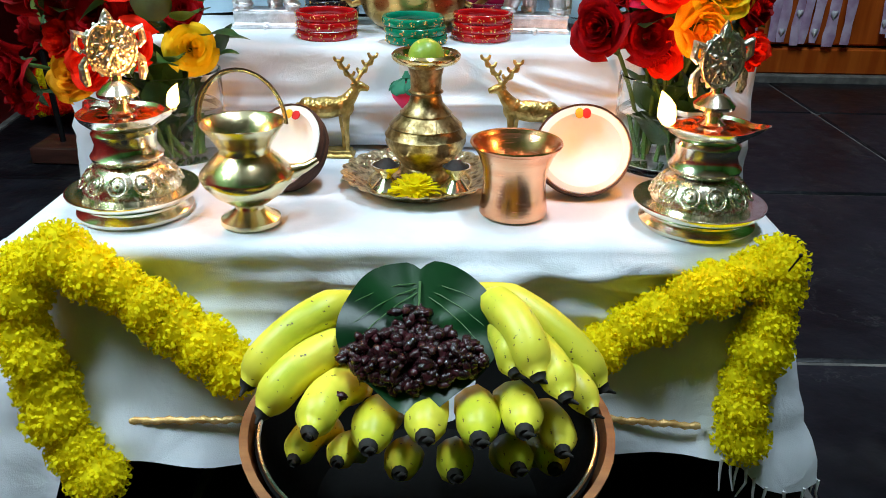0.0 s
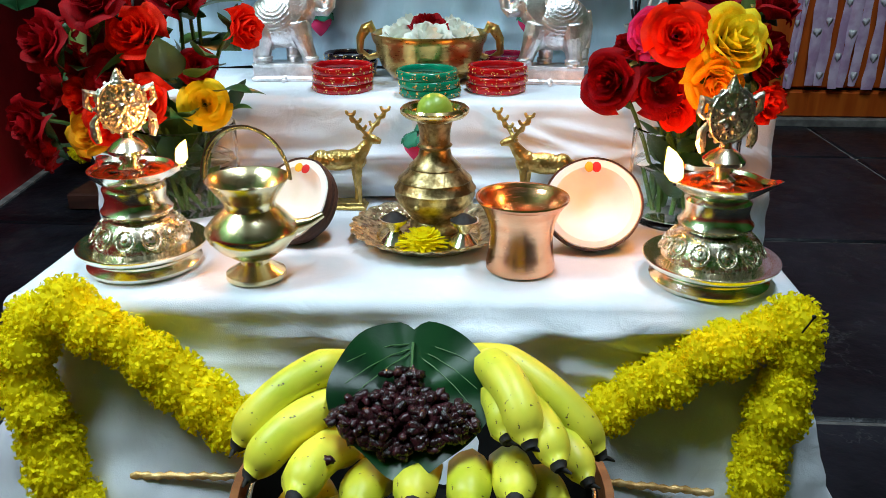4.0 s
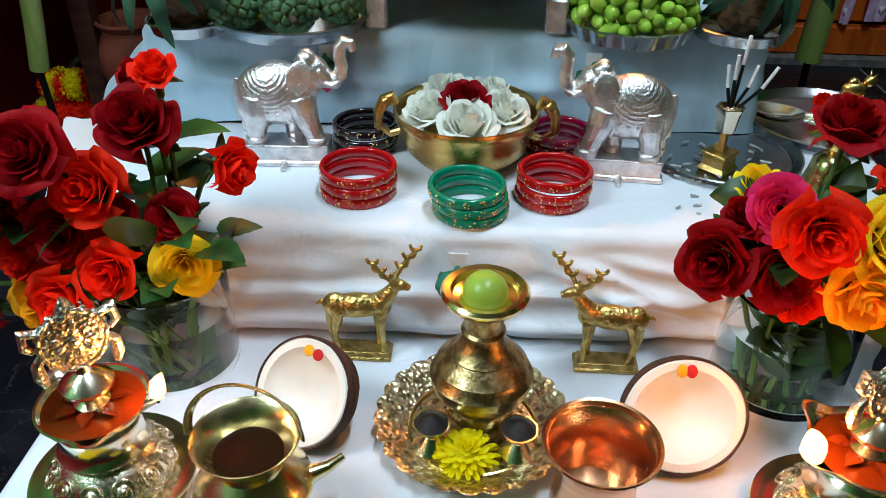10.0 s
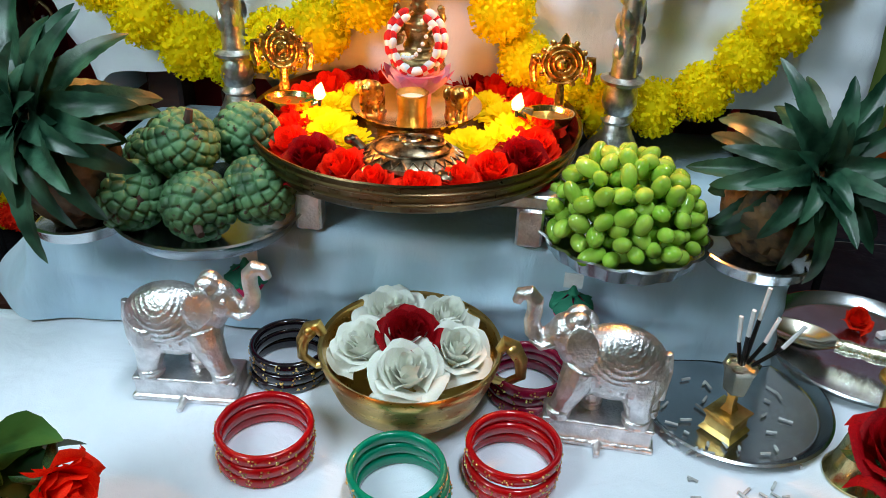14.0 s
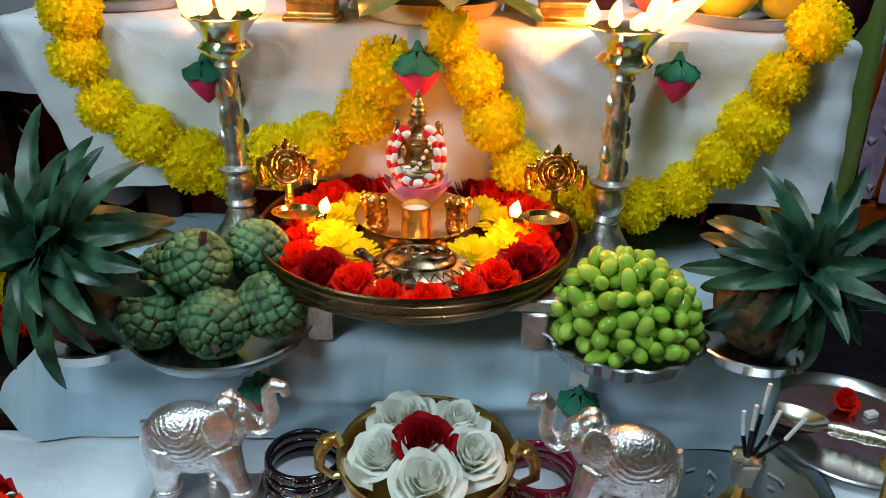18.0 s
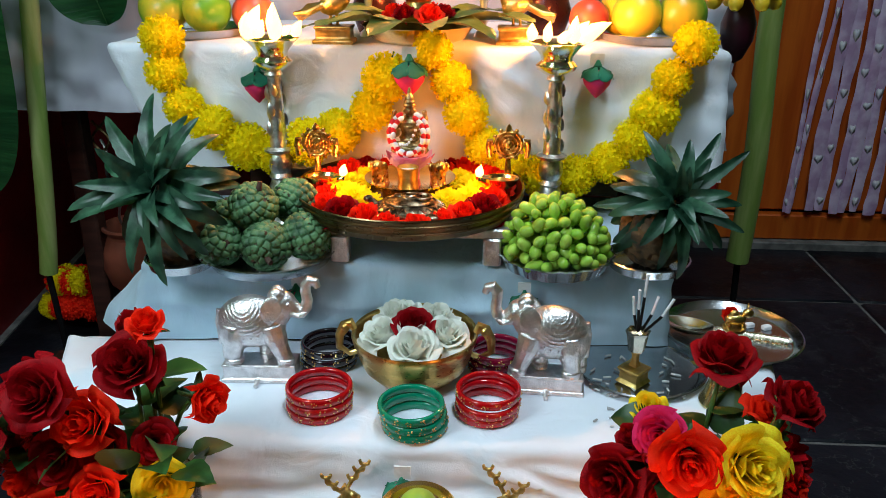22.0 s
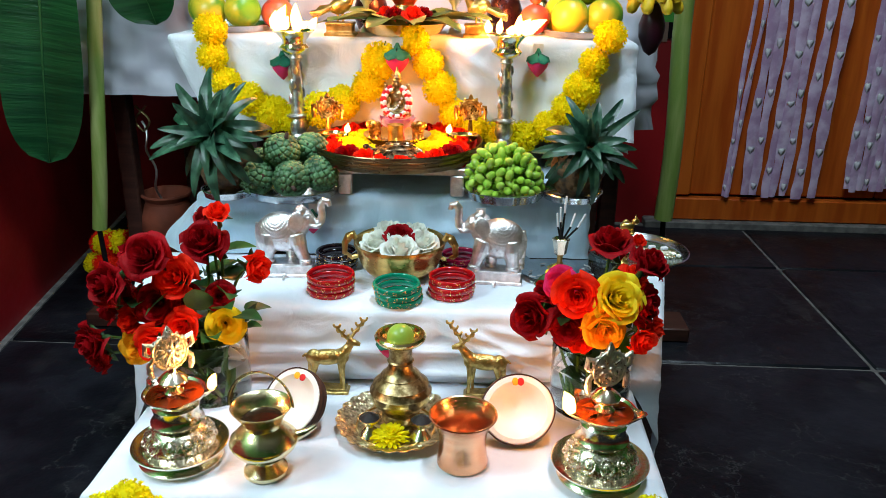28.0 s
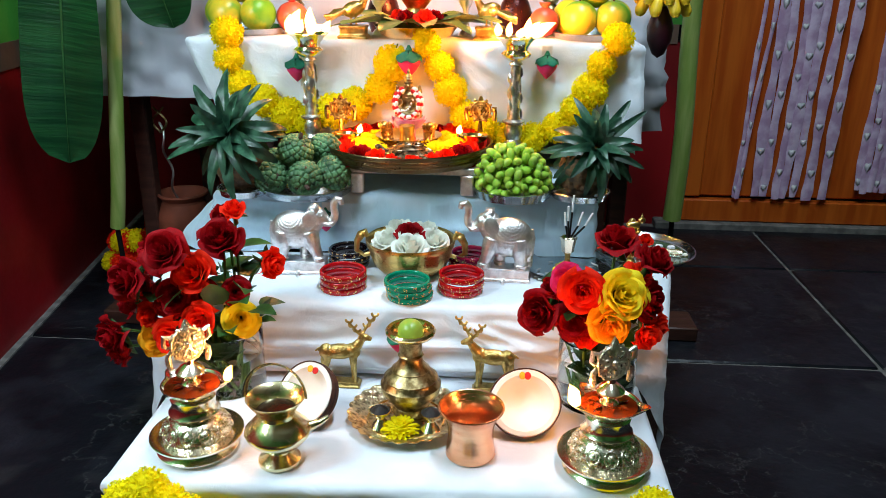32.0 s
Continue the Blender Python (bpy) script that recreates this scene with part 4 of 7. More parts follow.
part("body", Shape().lathe([(0.0, 0.0), (0.024, 0.0), (0.026, 0.003), (0.0255, 0.011), (0.024, 0.013), (0.030, 0.022), (0.038, 0.031), (0.041, 0.039), (0.0405, 0.044), (0.0415, 0.0455), (0.040, 0.047), (0.0362, 0.054), (0.0370, 0.0555), (0.0352, 0.057), (0.0255, 0.0665), (0.0262, 0.068), (0.0242, 0.0695), (0.0170, 0.078), (0.0150, 0.086), (0.0175, 0.089), (0.0152, 0.091), (0.0155, 0.104), (0.018, 0.114)], 48), BRASS_OLD, kal)
part("rim", Shape().lathe([(0.017, 0.112), (0.019, 0.115), (0.030, 0.118), (0.0335, 0.122), (0.0338, 0.125), (0.0315, 0.1275), (0.0265, 0.1265), (0.024, 0.122), (0.0, 0.116)], 48), BRASS, kal, "wide flat brass rim")
single("lime", Shape().ball((0, 0, 0), (0.0175, 0.0175, 0.0165), seg=28, rings=18), LIME, "green lime resting in the vase's mouth", "fruit", (-0.026, 0.768, Z1 + 0.003 + 0.1235), sharp=0)
mum = thing("chrysanthemum", (-0.035, 0.716, Z1 + 0.004), "yellow chrysanthemum lying on the tray", "flower")
part("flower_head", chrysanthemum_shape(5, 0.026), YELLOW, mum, sharp=0)
for x, y in ((-0.063, 0.727), (0.005, 0.726)):
    c = thing("powder_cup", (x, y, Z1 + 0.003), "small footed brass cup with dark powder", "cup", "powder cups on the tray")
    part("cup", Shape().lathe([(0.0, 0.0), (0.014, 0.0), (0.0145, 0.002), (0.010, 0.008), (0.0055, 0.013), (0.006, 0.016), (0.0125, 0.022), (0.0145, 0.026), (0.0130, 0.026), (0.0115, 0.023)], 30, ripple=0.06, lobes=5), BRASS_PALE, c)
    part("powder", Shape().lathe([(0.0, 0.0325), (0.005, 0.0310), (0.010, 0.0270), (0.0128, 0.0240)], 24), DARK_POWDER, c, "dark powder")


def coconut(at, normal, r, spin, label):
    t = thing("coconut_half", at, label, "coconut", "coconut halves")
    m = facing((0, 0, 0), normal, 1.0, spin)
    prof = [(r * math.sin(a), -r * 0.86 * math.cos(a)) for a in [radians(k * 9 + 1) for k in range(11)]]
    sh = Shape().lathe(prof + [(r * 0.99, 0.004), (r * 0.955, 0.003)], 44, stretch=(1.0, 0.94))
    sh.v = [tuple(Vector(p) * (1 + 0.018 * noise.noise((p[0] * 60, p[1] * 60, p[2] * 60)))) for p in sh.v]
    part("shell", sh, COCO_SHELL, t, "rough dark brown shell", m=m)
    part("flesh", Shape().lathe([(0.0, -r * 0.42), (r * 0.25, -r * 0.40), (r * 0.5, -r * 0.30), (r * 0.68, -r * 0.12), (r * 0.75, -0.002), (r * 0.80, 0.0035), (r * 0.93, 0.004), (r * 0.965, 0.002)], 44, stretch=(1.0, 0.94)), COCO_FLESH, t, "thick white flesh", m=m)
    return t, m


t, m = coconut((0.128, 0.733, Z1 + 0.045), (0.02, -0.86, 0.5), 0.0485, 0.2, "halved coconut with white flesh and a red mark")
for mat_, off in ((TURMERIC, 0.004), (KUMKUM, -0.003)):
    part("mark", Shape().ball((0, 0, 0), (0.0045, 0.0055, 0.0015), seg=10, rings=5), mat_, t, "smear of coloured paste", m=Matrix.Translation(Vector((-off, 0.0128, 0.0335))) @ facing((0, 0, 0), (0.02, -0.86, 0.5), 1))
t, m = coconut((-0.166, 0.742, Z1 + 0.039), (-0.42, -0.70, 0.58), 0.047, 0.9, "halved coconut tilted against the step, with a marked rim")
for mat_, off in ((TURMERIC, -0.002), (KUMKUM, 0.006)):
    part("mark", Shape().ball((0, 0, 0), (0.005, 0.005, 0.0015), seg=10, rings=5), mat_, t, "smear of coloured paste", m=Matrix.Translation(Vector((off + 0.0063, 0.0132 - 0.6 * (off - 0.002), 0.0303))) @ facing((0, 0, 0), (-0.42, -0.70, 0.58), 1))


def deer(at, face, label):
    s = Shape()
    b = Shape().box((-0.036, -0.014, 0), (0.030, 0.014, 0.004), 0.001).box((-0.033, -0.011, 0.0035), (0.027, 0.011, 0.009), 0.001)
    s.ball((-0.004, 0, 0.062), (0.030, 0.0115, 0.0135), (0, -4, 0), 18, 12)
    s.ball((-0.026, 0, 0.061), (0.013, 0.0105, 0.014), seg=14, rings=10)
    s.ball((0.018, 0, 0.064), (0.013, 0.010, 0.014), (0, -30, 0), 14, 10)
    for x, k in ((-0.030, 1), (-0.022, -1)):
        s.tube([(x, k * 0.005, 0.058), (x - 0.003, k * 0.006, 0.042), (x - 0.005, k * 0.006, 0.030), (x - 0.001, k * 0.006, 0.008)], [0.007, 0.0055, 0.003, 0.0028], 8)
    for x, k in ((0.015, 1), (0.021, -1)):
        s.tube([(x, k * 0.005, 0.058), (x, k * 0.006, 0.040), (x + 0.001, k * 0.006, 0.025), (x + 0.001, k * 0.006, 0.008)], [0.006, 0.004, 0.003, 0.0028], 8)
    s.tube([(0.018, 0, 0.066), (0.027, 0, 0.076), (0.034, 0, 0.086), (0.038, 0, 0.091)], [0.011, 0.0085, 0.0062, 0.005], 10)
    s.tube([(0.032, 0, 0.091), (0.041, 0, 0.089), (0.050, 0, 0.086)], [0.0062, 0.0058, 0.0032], 10)
    s.tube([(-0.038, 0, 0.066), (-0.045, 0, 0.061)], [0.003, 0.0015], 7)
    for k in (-1, 1):
        s.ball((0.031, k * 0.009, 0.093), (0.003, 0.006, 0.0022), (k * 25, 0, 0), 8, 5)
        lean = 0.017 if k > 0 else -0.015
        pts = [(0.034, k * 0.003, 0.094), (0.034 + lean * 0.4, k * 0.010, 0.104), (0.034 + lean * 0.8, k * 0.013, 0.113), (0.034 + lean * 1.2, k * 0.013, 0.122)]
        s.tube(pts, [0.0028, 0.0026, 0.0024, 0.0020], 8)
        for q, tine in ((1, 0.0062), (2, 0.0066), (3, 0.0056)):
            for side in (-1, 1):
                p = Vector(pts[q])
                s.tube([p, p + Vector((side * tine * 0.75, 0, 0.0012)), p + Vector((side * tine, k * 0.001, 0.0058))], [0.0023, 0.0023, 0.0021], 7)
    m = Matrix.Scale(0.88, 4) @ (Matrix.Scale(-1, 4, (1, 0, 0)) if face < 0 else Matrix.Identity(4))
    for q in (s, b):
        q.moved(m)
        if face < 0:
            q.f = [tuple(reversed(f)) for f in q.f]
    return figurine("deer_figurine", b, s, DEER_GILT, label, at, "deer figurines", 0, 0.0011)


deer((-0.134, 0.838, Z1), 1, "gilded metal deer with branching antlers")
deer((0.083, 0.838, Z1), -1, "gilded metal deer with branching antlers")


def glass_vase(at, r, h, label):
    t = thing("glass_vase", at, label, "vase", "glass vases of roses")
    g = part("glass", Shape().lathe([(0.0, 0.0), (r * 0.97, 0.0), (r, 0.003), (r, h), (r - 0.0025, h + 0.001), (r - 0.003, h - 0.001), (r - 0.003, 0.008), (0.0, 0.007)], 48), GLASS, t)
    g.visible_shadow = False
    w = part("water", Shape().lathe([(0.0, 0.0075), (r - 0.0032, 0.0085), (r - 0.0032, h * 0.62), (0.0, h * 0.62)], 40), WATER, t, "clear water")
    w.visible_shadow = False
    return t


glass_vase((-0.297, 0.815, Z1), 0.053, 0.098, "clear glass vase of water and rose stems")
glass_vase((0.233, 0.832, Z1), 0.055, 0.098, "clear glass vase of water and rose stems")

RED_L, DARK_L = "vermilion rose in a glass vase", "dark red rose in a glass vase"
left_root = Vector((-0.297, 0.815, Z1 + 0.012))
for i, (x, y, z, r, mat_, d, k, lf) in enumerate((
        (-0.271, 0.820, 0.537, 0.023, ROSE_RED, (0.05, -0.4, 1), 1, 1), (-0.290, 0.815, 0.497, 0.038, ROSE_DARK, (0.1, -0.6, 0.8), 0, 2),
        (-0.318, 0.775, 0.462, 0.036, ROSE_RED, (-0.05, -0.9, 0.45), 0, 0), (-0.222, 0.815, 0.460, 0.030, ROSE_RED, (0.9, -0.45, -0.05), 1, 2),
        (-0.310, 0.760, 0.398, 0.026, ROSE_RED, (0.0, -1, 0.15), 2, 1), (-0.261, 0.785, 0.391, 0.031, ROSE_YELLOW, (0.3, -0.85, 0.3), 0, 1),
        (-0.384, 0.770, 0.399, 0.025, ROSE_RED, (-0.3, -0.9, 0.2), 1, 0), (-0.375, 0.765, 0.366, 0.028, ROSE_ORANGE, (-0.1, -0.9, 0.3), 2, 0),
        (-0.376, 0.795, 0.482, 0.037, ROSE_DARK, (-0.5, -0.5, 0.6), 0, 1), (-0.392, 0.790, 0.430, 0.028, ROSE_DARK, (-0.7, -0.6, 0.2), 1, 0),
        (-0.432, 0.770, 0.342, 0.031, ROSE_DARK, (-0.8, -0.5, -0.3), 1, 0), (-0.345, 0.770, 0.425, 0.030, ROSE_DARK, (0.1, -0.9, 0.3), 2, 1),
        (-0.312, 0.790, 0.425, 0.027, ROSE_DARK, (0.1, -0.8, 0.5), 1, 2), (-0.300, 0.850, 0.522, 0.022, ROSE_DARK, (-0.4, 0.1, 0.9), 1, 1),
        (-0.405, 0.760, 0.455, 0.036, ROSE_DARK, (-0.5, -0.8, 0.3), 0, 1), (-0.350, 0.765, 0.495, 0.034, ROSE_DARK, (-0.1, -0.8, 0.6), 2, 1), (-0.430, 0.750, 0.375, 0.032, ROSE_DARK, (-0.5, -0.8, -0.1), 0, 1), (-0.345, 0.745, 0.380, 0.030, ROSE_RED, (-0.1, -0.95, 0.1), 0, 0),
        (-0.425, 0.800, 0.400, 0.026, ROSE_DARK, (-0.9, -0.3, 0.0), 0, 0), (-0.270, 0.800, 0.425, 0.022, ROSE_DARK, (0.4, -0.7, 0.4), 2, 3))):
    word = {ROSE_RED: RED_L, ROSE_DARK: DARK_L, ROSE_YELLOW: "open yellow rose in a glass vase", ROSE_ORANGE: "amber rose in a glass vase"}[mat_]
    rose((x, y, z), d, r, mat_, word, left_root + Vector((0.02 * math.cos(i * 2.4), 0.02 * math.sin(i * 2.4), 0)), k, lf, "roses in the vases", i * 0.8)
right_root = Vector((0.233, 0.832, Z1 + 0.012))
for i, (x, y, z, r, mat_, d, k, lf) in enumerate((
        (0.182, 0.848, 0.450, 0.024, ROSE_YELLOW, (-0.2, -0.5, 0.8), 1, 1), (0.178, 0.785, 0.463, 0.026, ROSE_PINK, (-0.4, -0.8, 0.4), 2, 1),
        (0.194, 0.745, 0.466, 0.035, ROSE_RED, (-0.1, -0.95, 0.2), 0, 1), (0.245, 0.748, 0.462, 0.037, ROSE_YELLOW, (0.25, -0.85, 0.45), 2, 2),
        (0.142, 0.783, 0.418, 0.036, ROSE_DARK, (-0.5, -0.8, 0.2), 0, 0), (0.189, 0.773, 0.412, 0.032, ROSE_DARK, (0.0, -0.95, 0.2), 0, 1),
        (0.229, 0.735, 0.424, 0.029, ROSE_ORANGE, (0.1, -0.95, 0.0), 2, 0), (0.283, 0.770, 0.445, 0.034, ROSE_DARK, (0.7, -0.6, 0.2), 0, 1),
        (0.282, 0.752, 0.405, 0.026, ROSE_RED, (0.4, -0.85, 0.0), 1, 0), (0.254, 0.880, 0.490, 0.036, ROSE_DARK, (0.0, -0.1, 1), 2, 2),
        (0.292, 0.800, 0.490, 0.033, ROSE_DARK, (0.5, -0.3, 0.8), 0, 2), (0.160, 0.800, 0.448, 0.026, ROSE_DARK, (-0.7, -0.3, 0.6), 1, 1),
        (0.205, 0.775, 0.388, 0.026, ROSE_RED, (-0.1, -0.9, -0.2), 1, 0), (0.305, 0.800, 0.395, 0.025, ROSE_RED, (0.8, -0.5, -0.1), 1, 0),
        (0.280, 0.830, 0.462, 0.022, ROSE_RED, (0.4, -0.2, 0.9), 2, 1))):
    word = {ROSE_RED: RED_L, ROSE_DARK: DARK_L, ROSE_YELLOW: "open yellow rose in a glass vase", ROSE_ORANGE: "amber rose in a glass vase", ROSE_PINK: "magenta rose in a glass vase"}[mat_]
    rose((x, y, z), d, r, mat_, word, right_root + Vector((0.022 * math.cos(i * 2.4), 0.022 * math.sin(i * 2.4), 0)), k, lf, "roses in the vases", i * 0.7)

rng = random.Random(71)
for root, group_y in ((left_root, 0), (right_root, 1)):
    spray = thing("leaf_spray", root, "dark green rose leaves filling the glass vase", "leaves", "leaf sprays in the vases")
    for k in range(54):
        a = rng.uniform(0, 6.283)
        inside = k < 36
        p = Vector((0.03 * rng.random() * math.cos(a), 0.03 * rng.random() * math.sin(a), rng.uniform(0.01, 0.075))) if inside else Vector((0.055 * math.cos(a), 0.045 * math.sin(a) - 0.005, rng.uniform(0.085, 0.17)))
        part("leaf", ROSE_LEAF[k % 2], LEAF, spray, m=Matrix.Translation(p) @ Matrix.Rotation(a, 4, "Z") @ Matrix.Rotation(rng.uniform(-1.4, 0.3) if not inside else rng.uniform(-1.5, -0.8), 4, "Y") @ Matrix.Rotation(rng.uniform(-0.8, 0.8), 4, "X") @ Matrix.Scale(rng.uniform(0.7, 1.1), 4))

# garlands pinned to the cloth's front
garland("marigold_garland", [(-0.183, 0.562, 0.168), (-0.242, 0.568, 0.211), (-0.284, 0.572, 0.241), (-0.325, 0.574, 0.262), (-0.355, 0.571, 0.244), (-0.356, 0.561, 0.209), (-0.341, 0.549, 0.170), (-0.333, 0.539, 0.131), (-0.310, 0.527, 0.094), (-0.284, 0.524, 0.058)],
        0.0250, 0.028, YELLOW, "bright yellow marigold garland pinned to the white cloth", "front garlands", seed=3)
garland("marigold_garland", [(0.137, 0.580, 0.178), (0.159, 0.583, 0.196), (0.204, 0.590, 0.224), (0.244, 0.594, 0.241), (0.279, 0.598, 0.256), (0.280, 0.587, 0.221), (0.267, 0.576, 0.178), (0.259, 0.564, 0.135), (0.257, 0.552, 0.091)],
        0.0238, 0.027, YELLOW, "bright yellow marigold garland pinned to the white cloth", "front garlands", seed=4)
single("garland_pin", Shape().tube([(0, 0, 0), (0.004, -0.006, 0.016)], 0.0008, 6).ball((0.004, -0.006, 0.017), 0.0018, seg=8, rings=6), BLACK, "steel pin with a dark head in the garland", "pin", (0.276, 0.572, 0.262))
for x0, x1, z0, z1 in ((-0.275, -0.125, 0.116, 0.122), (0.085, 0.225, 0.122, 0.112), (-0.415, -0.365, 0.012, 0.05)):
    y = 0.553 + 0.03 * (x0 + 0.1) if x0 > -0.3 else 0.548
    single("braid_trim", Shape().tube([(x0 + (x1 - x0) * i / 30, y + (0.004 if x0 > 0 else 0.0), z0 + (z1 - z0) * i / 30 + 0.0007 * math.sin(i * 1.1)) for i in range(31)], [0.0024 + 0.0014 * (i % 2) for i in range(31)], 6, 0.4), BRAID, "twisted gold braid sewn along the cloth's hem", "trim", kind="structure")

# bananas in a basket on the floor
FY = 0.47
basket = thing("fruit_basket", (-0.013, FY, 0), "round brown wooden bowl on a black stand, full of bananas", "basket")
part("bowl", Shape().lathe([(0.0, 0.075), (0.06, 0.075), (0.095, 0.095), (0.122, 0.135), (0.134, 0.178), (0.136, 0.186), (0.130, 0.186), (0.117, 0.140), (0.09, 0.102), (0.0, 0.085)], 56), BROWN_WOOD, basket)
part("liner", Shape().lathe([(0.0, 0.089), (0.088, 0.106), (0.114, 0.142), (0.1255, 0.182), (0.1235, 0.183), (0.112, 0.146), (0.086, 0.110), (0.0, 0.093)], 56), material("matt_black", (0.004, 0.004, 0.004), rough=0.8, spec=0.1, scale=20), basket, "black inner bowl")
part("rim_wire", Shape().tube([(0.1225 * math.cos(a), 0.1225 * math.sin(a), 0.184) for a in [2 * math.pi * i / 64 for i in range(65)]], 0.0016, 6, caps=False), STEEL, basket, "thin steel rim inside")
part("stand", Shape().lathe([(0.0, 0.0), (0.085, 0.0), (0.09, 0.006), (0.06, 0.03), (0.055, 0.07), (0.07, 0.078)], 40), BLACK, basket, "black stand")


def banana_shape(length, r, curve):
    path, rad = [], []
    for i in range(17):
        t = i / 16
        a = curve * (t - 0.5)
        path.append((length * (math.sin(a) / curve), 0, length * (math.cos(a) - math.cos(curve / 2)) / curve))
        rad.append(r * (0.34 + 0.66 * min(1, t / 0.25)) * (1 if t < 0.80 else max(0.42, 1 - ((t - 0.80) / 0.20) ** 2.4 * 0.58)))
    s = Shape().tube(path, rad, 10)
    s.v = [(x, y * (1 + 0.05 * (i % 10 % 2)), z * (1 + 0.04 * (i % 10 % 2))) for i, (x, y, z) in enumerate(s.v)]
    p = Vector(path[-1])
    d = (p - Vector(path[-2])).normalized()
    tip = Shape().tube([p - d * 0.002, p + d * 0.001, p + d * 0.005], [r * 0.46, r * 0.45, r * 0.30], 10)
    tip.tube([p + d * 0.004, p + d * 0.008 + Vector((0, 0.003, 0.003)), p + d * 0.013 + Vector((0, 0.006, 0.005))], [r * 0.17, r * 0.14, r * 0.06], 5)
    return s, tip


BAN, BTIP = banana_shape(0.120, 0.0150, 1.0)
BAN_MESH, BTIP_MESH = BAN.mesh("skin", BANANA, 0), BTIP.mesh("tip", BANANA_TIP, 0)
CHORD = 0.120 * 2 * math.sin(0.5)


def banana(stalk_end, tip_end, up, girth=1.0, label="ripe yellow-green banana with a black tip"):
    """up: towards the fruit's outer bow."""
    a, b = Vector(stalk_end), Vector(tip_end)
    d, up = (b - a).normalized(), Vector(up)
    up = (up - d * up.dot(d)).normalized()
    m = Matrix((d, up.cross(d), up)).transposed().to_4x4()
    t = thing("banana", (a + b) / 2, label, "banana", "bananas in the basket")
    t.matrix_basis = Matrix.Translation((a + b) / 2) @ m @ Matrix.Diagonal(((b - a).length / CHORD, girth, girth, 1))
    part("skin", BAN_MESH, BANANA, t)
    part("tip", BTIP_MESH, BANANA_TIP, t, "dark withered tip")
    return t


for a, b, up, girth in (
        ((-0.062, 0.512, 0.262), (-0.139, 0.455, 0.224), (-0.45, -0.35, 0.8), 0.95), ((-0.060, 0.490, 0.238), (-0.124, 0.430, 0.218), (-0.4, -0.3, 0.85), 0.95),
        ((-0.058, 0.475, 0.205), (-0.087, 0.402, 0.224), (-0.3, 0.3, 0.9), 0.95), ((0.020, 0.515, 0.270), (0.108, 0.458, 0.226), (0.55, -0.25, 0.8), 0.90),
        ((0.022, 0.502, 0.270), (0.060, 0.430, 0.252), (0.45, -0.45, 0.8), 0.92), ((0.030, 0.490, 0.245), (0.046, 0.436, 0.250), (0.3, -0.4, 0.85), 0.85),
        ((0.040, 0.495, 0.240), (0.078, 0.422, 0.242), (0.4, -0.1, 0.9), 0.85), ((0.055, 0.495, 0.222), (0.098, 0.430, 0.224), (0.4, -0.1, 0.9), 0.78),
        ((-0.044, 0.488, 0.164), (-0.05, 0.405, 0.211), (0, 0.5, 0.85), 0.98), ((-0.014, 0.49, 0.17), (-0.013, 0.405, 0.22), (0, 0.5, 0.85), 1.0),
        ((0.02, 0.49, 0.17), (0.022, 0.405, 0.219), (0, 0.5, 0.85), 1.0), ((0.045, 0.49, 0.177), (0.051, 0.408, 0.224), (0.1, 0.5, 0.85), 0.95),
        ((0.062, 0.485, 0.172), (0.078, 0.415, 0.203), (0.2, 0.5, 0.85), 0.85),
        ((-0.064, 0.48, 0.137), (-0.072, 0.412, 0.192), (0, 0.7, 0.7), 0.72), ((-0.028, 0.48, 0.127), (-0.03, 0.408, 0.187), (0, 0.7, 0.7), 0.84),
        ((0.006, 0.48, 0.127), (0.007, 0.408, 0.186), (0, 0.7, 0.7), 0.86), ((0.044, 0.48, 0.132), (0.049, 0.41, 0.191), (0, 0.7, 0.7), 0.84),
        ((0.066, 0.48, 0.137), (0.076, 0.425, 0.179), (0.2, 0.6, 0.7), 0.8), ((-0.08, 0.478, 0.162), (-0.104, 0.425, 0.182), (-0.2, 0.3, 0.9), 0.8)):
    banana(a, b, up, girth)

LEAF_AT = Vector((-0.020, 0.466, 0.261))
bl = thing("betel_leaf", LEAF_AT, "dark green heart-shaped leaf laid upright on the bananas", "leaf")
frame_ = Matrix((Vector((1, 0, 0)), Vector((0, 0.736, 0.677)), Vector((0, -0.677, 0.736)))).transposed().to_4x4()


def heart(a):
    """The leaf's outline: radius at angle a from its stalk end."""
    a = abs((a + math.pi) % (2 * math.pi) - math.pi)
    return 0.069 * (1 - 0.13 * math.exp(-(a / 0.09) ** 2) + 0.04 * math.exp(-((a - 0.55) / 0.4) ** 2)) + 0.020 * math.exp(-((math.pi - a) / 0.35) ** 2)


def cup(x, y):
    return 1.0 * x * x + 0.5 * y * y


blade = Shape().grid(np.array([[(heart(a) * q * math.sin(a) * 0.82, heart(a) * q * math.cos(a) * (0.75 if math.cos(a) > 0 else 0.66), cup(heart(a) * q * math.sin(a), heart(a) * q * math.cos(a)) + 0.003 * math.exp(-abs(math.sin(a)) * 9) * q + 0.002 * q * math.sin(7 * a)) for a in [2 * math.pi * k / 72 for k in range(72)]] for q in (0.01, 0.2, 0.4, 0.6, 0.8, 0.92, 1.0)]), wrap_v=True)
part("blade", blade.moved(frame_), LEAF_DARK, bl, sharp=0)
rib = material("pale_leaf_rib", (0.10, 0.22, 0.07), rough=0.5, scale=40)
part("midrib", Shape().tube([(0, 0.036 - 0.009 * i, 0.0040 + cup(0, 0.036 - 0.009 * i)) for i in range(8)], [0.0010 - 0.0001 * i for i in range(8)], 6).moved(frame_), rib, bl, "pale raised midrib")
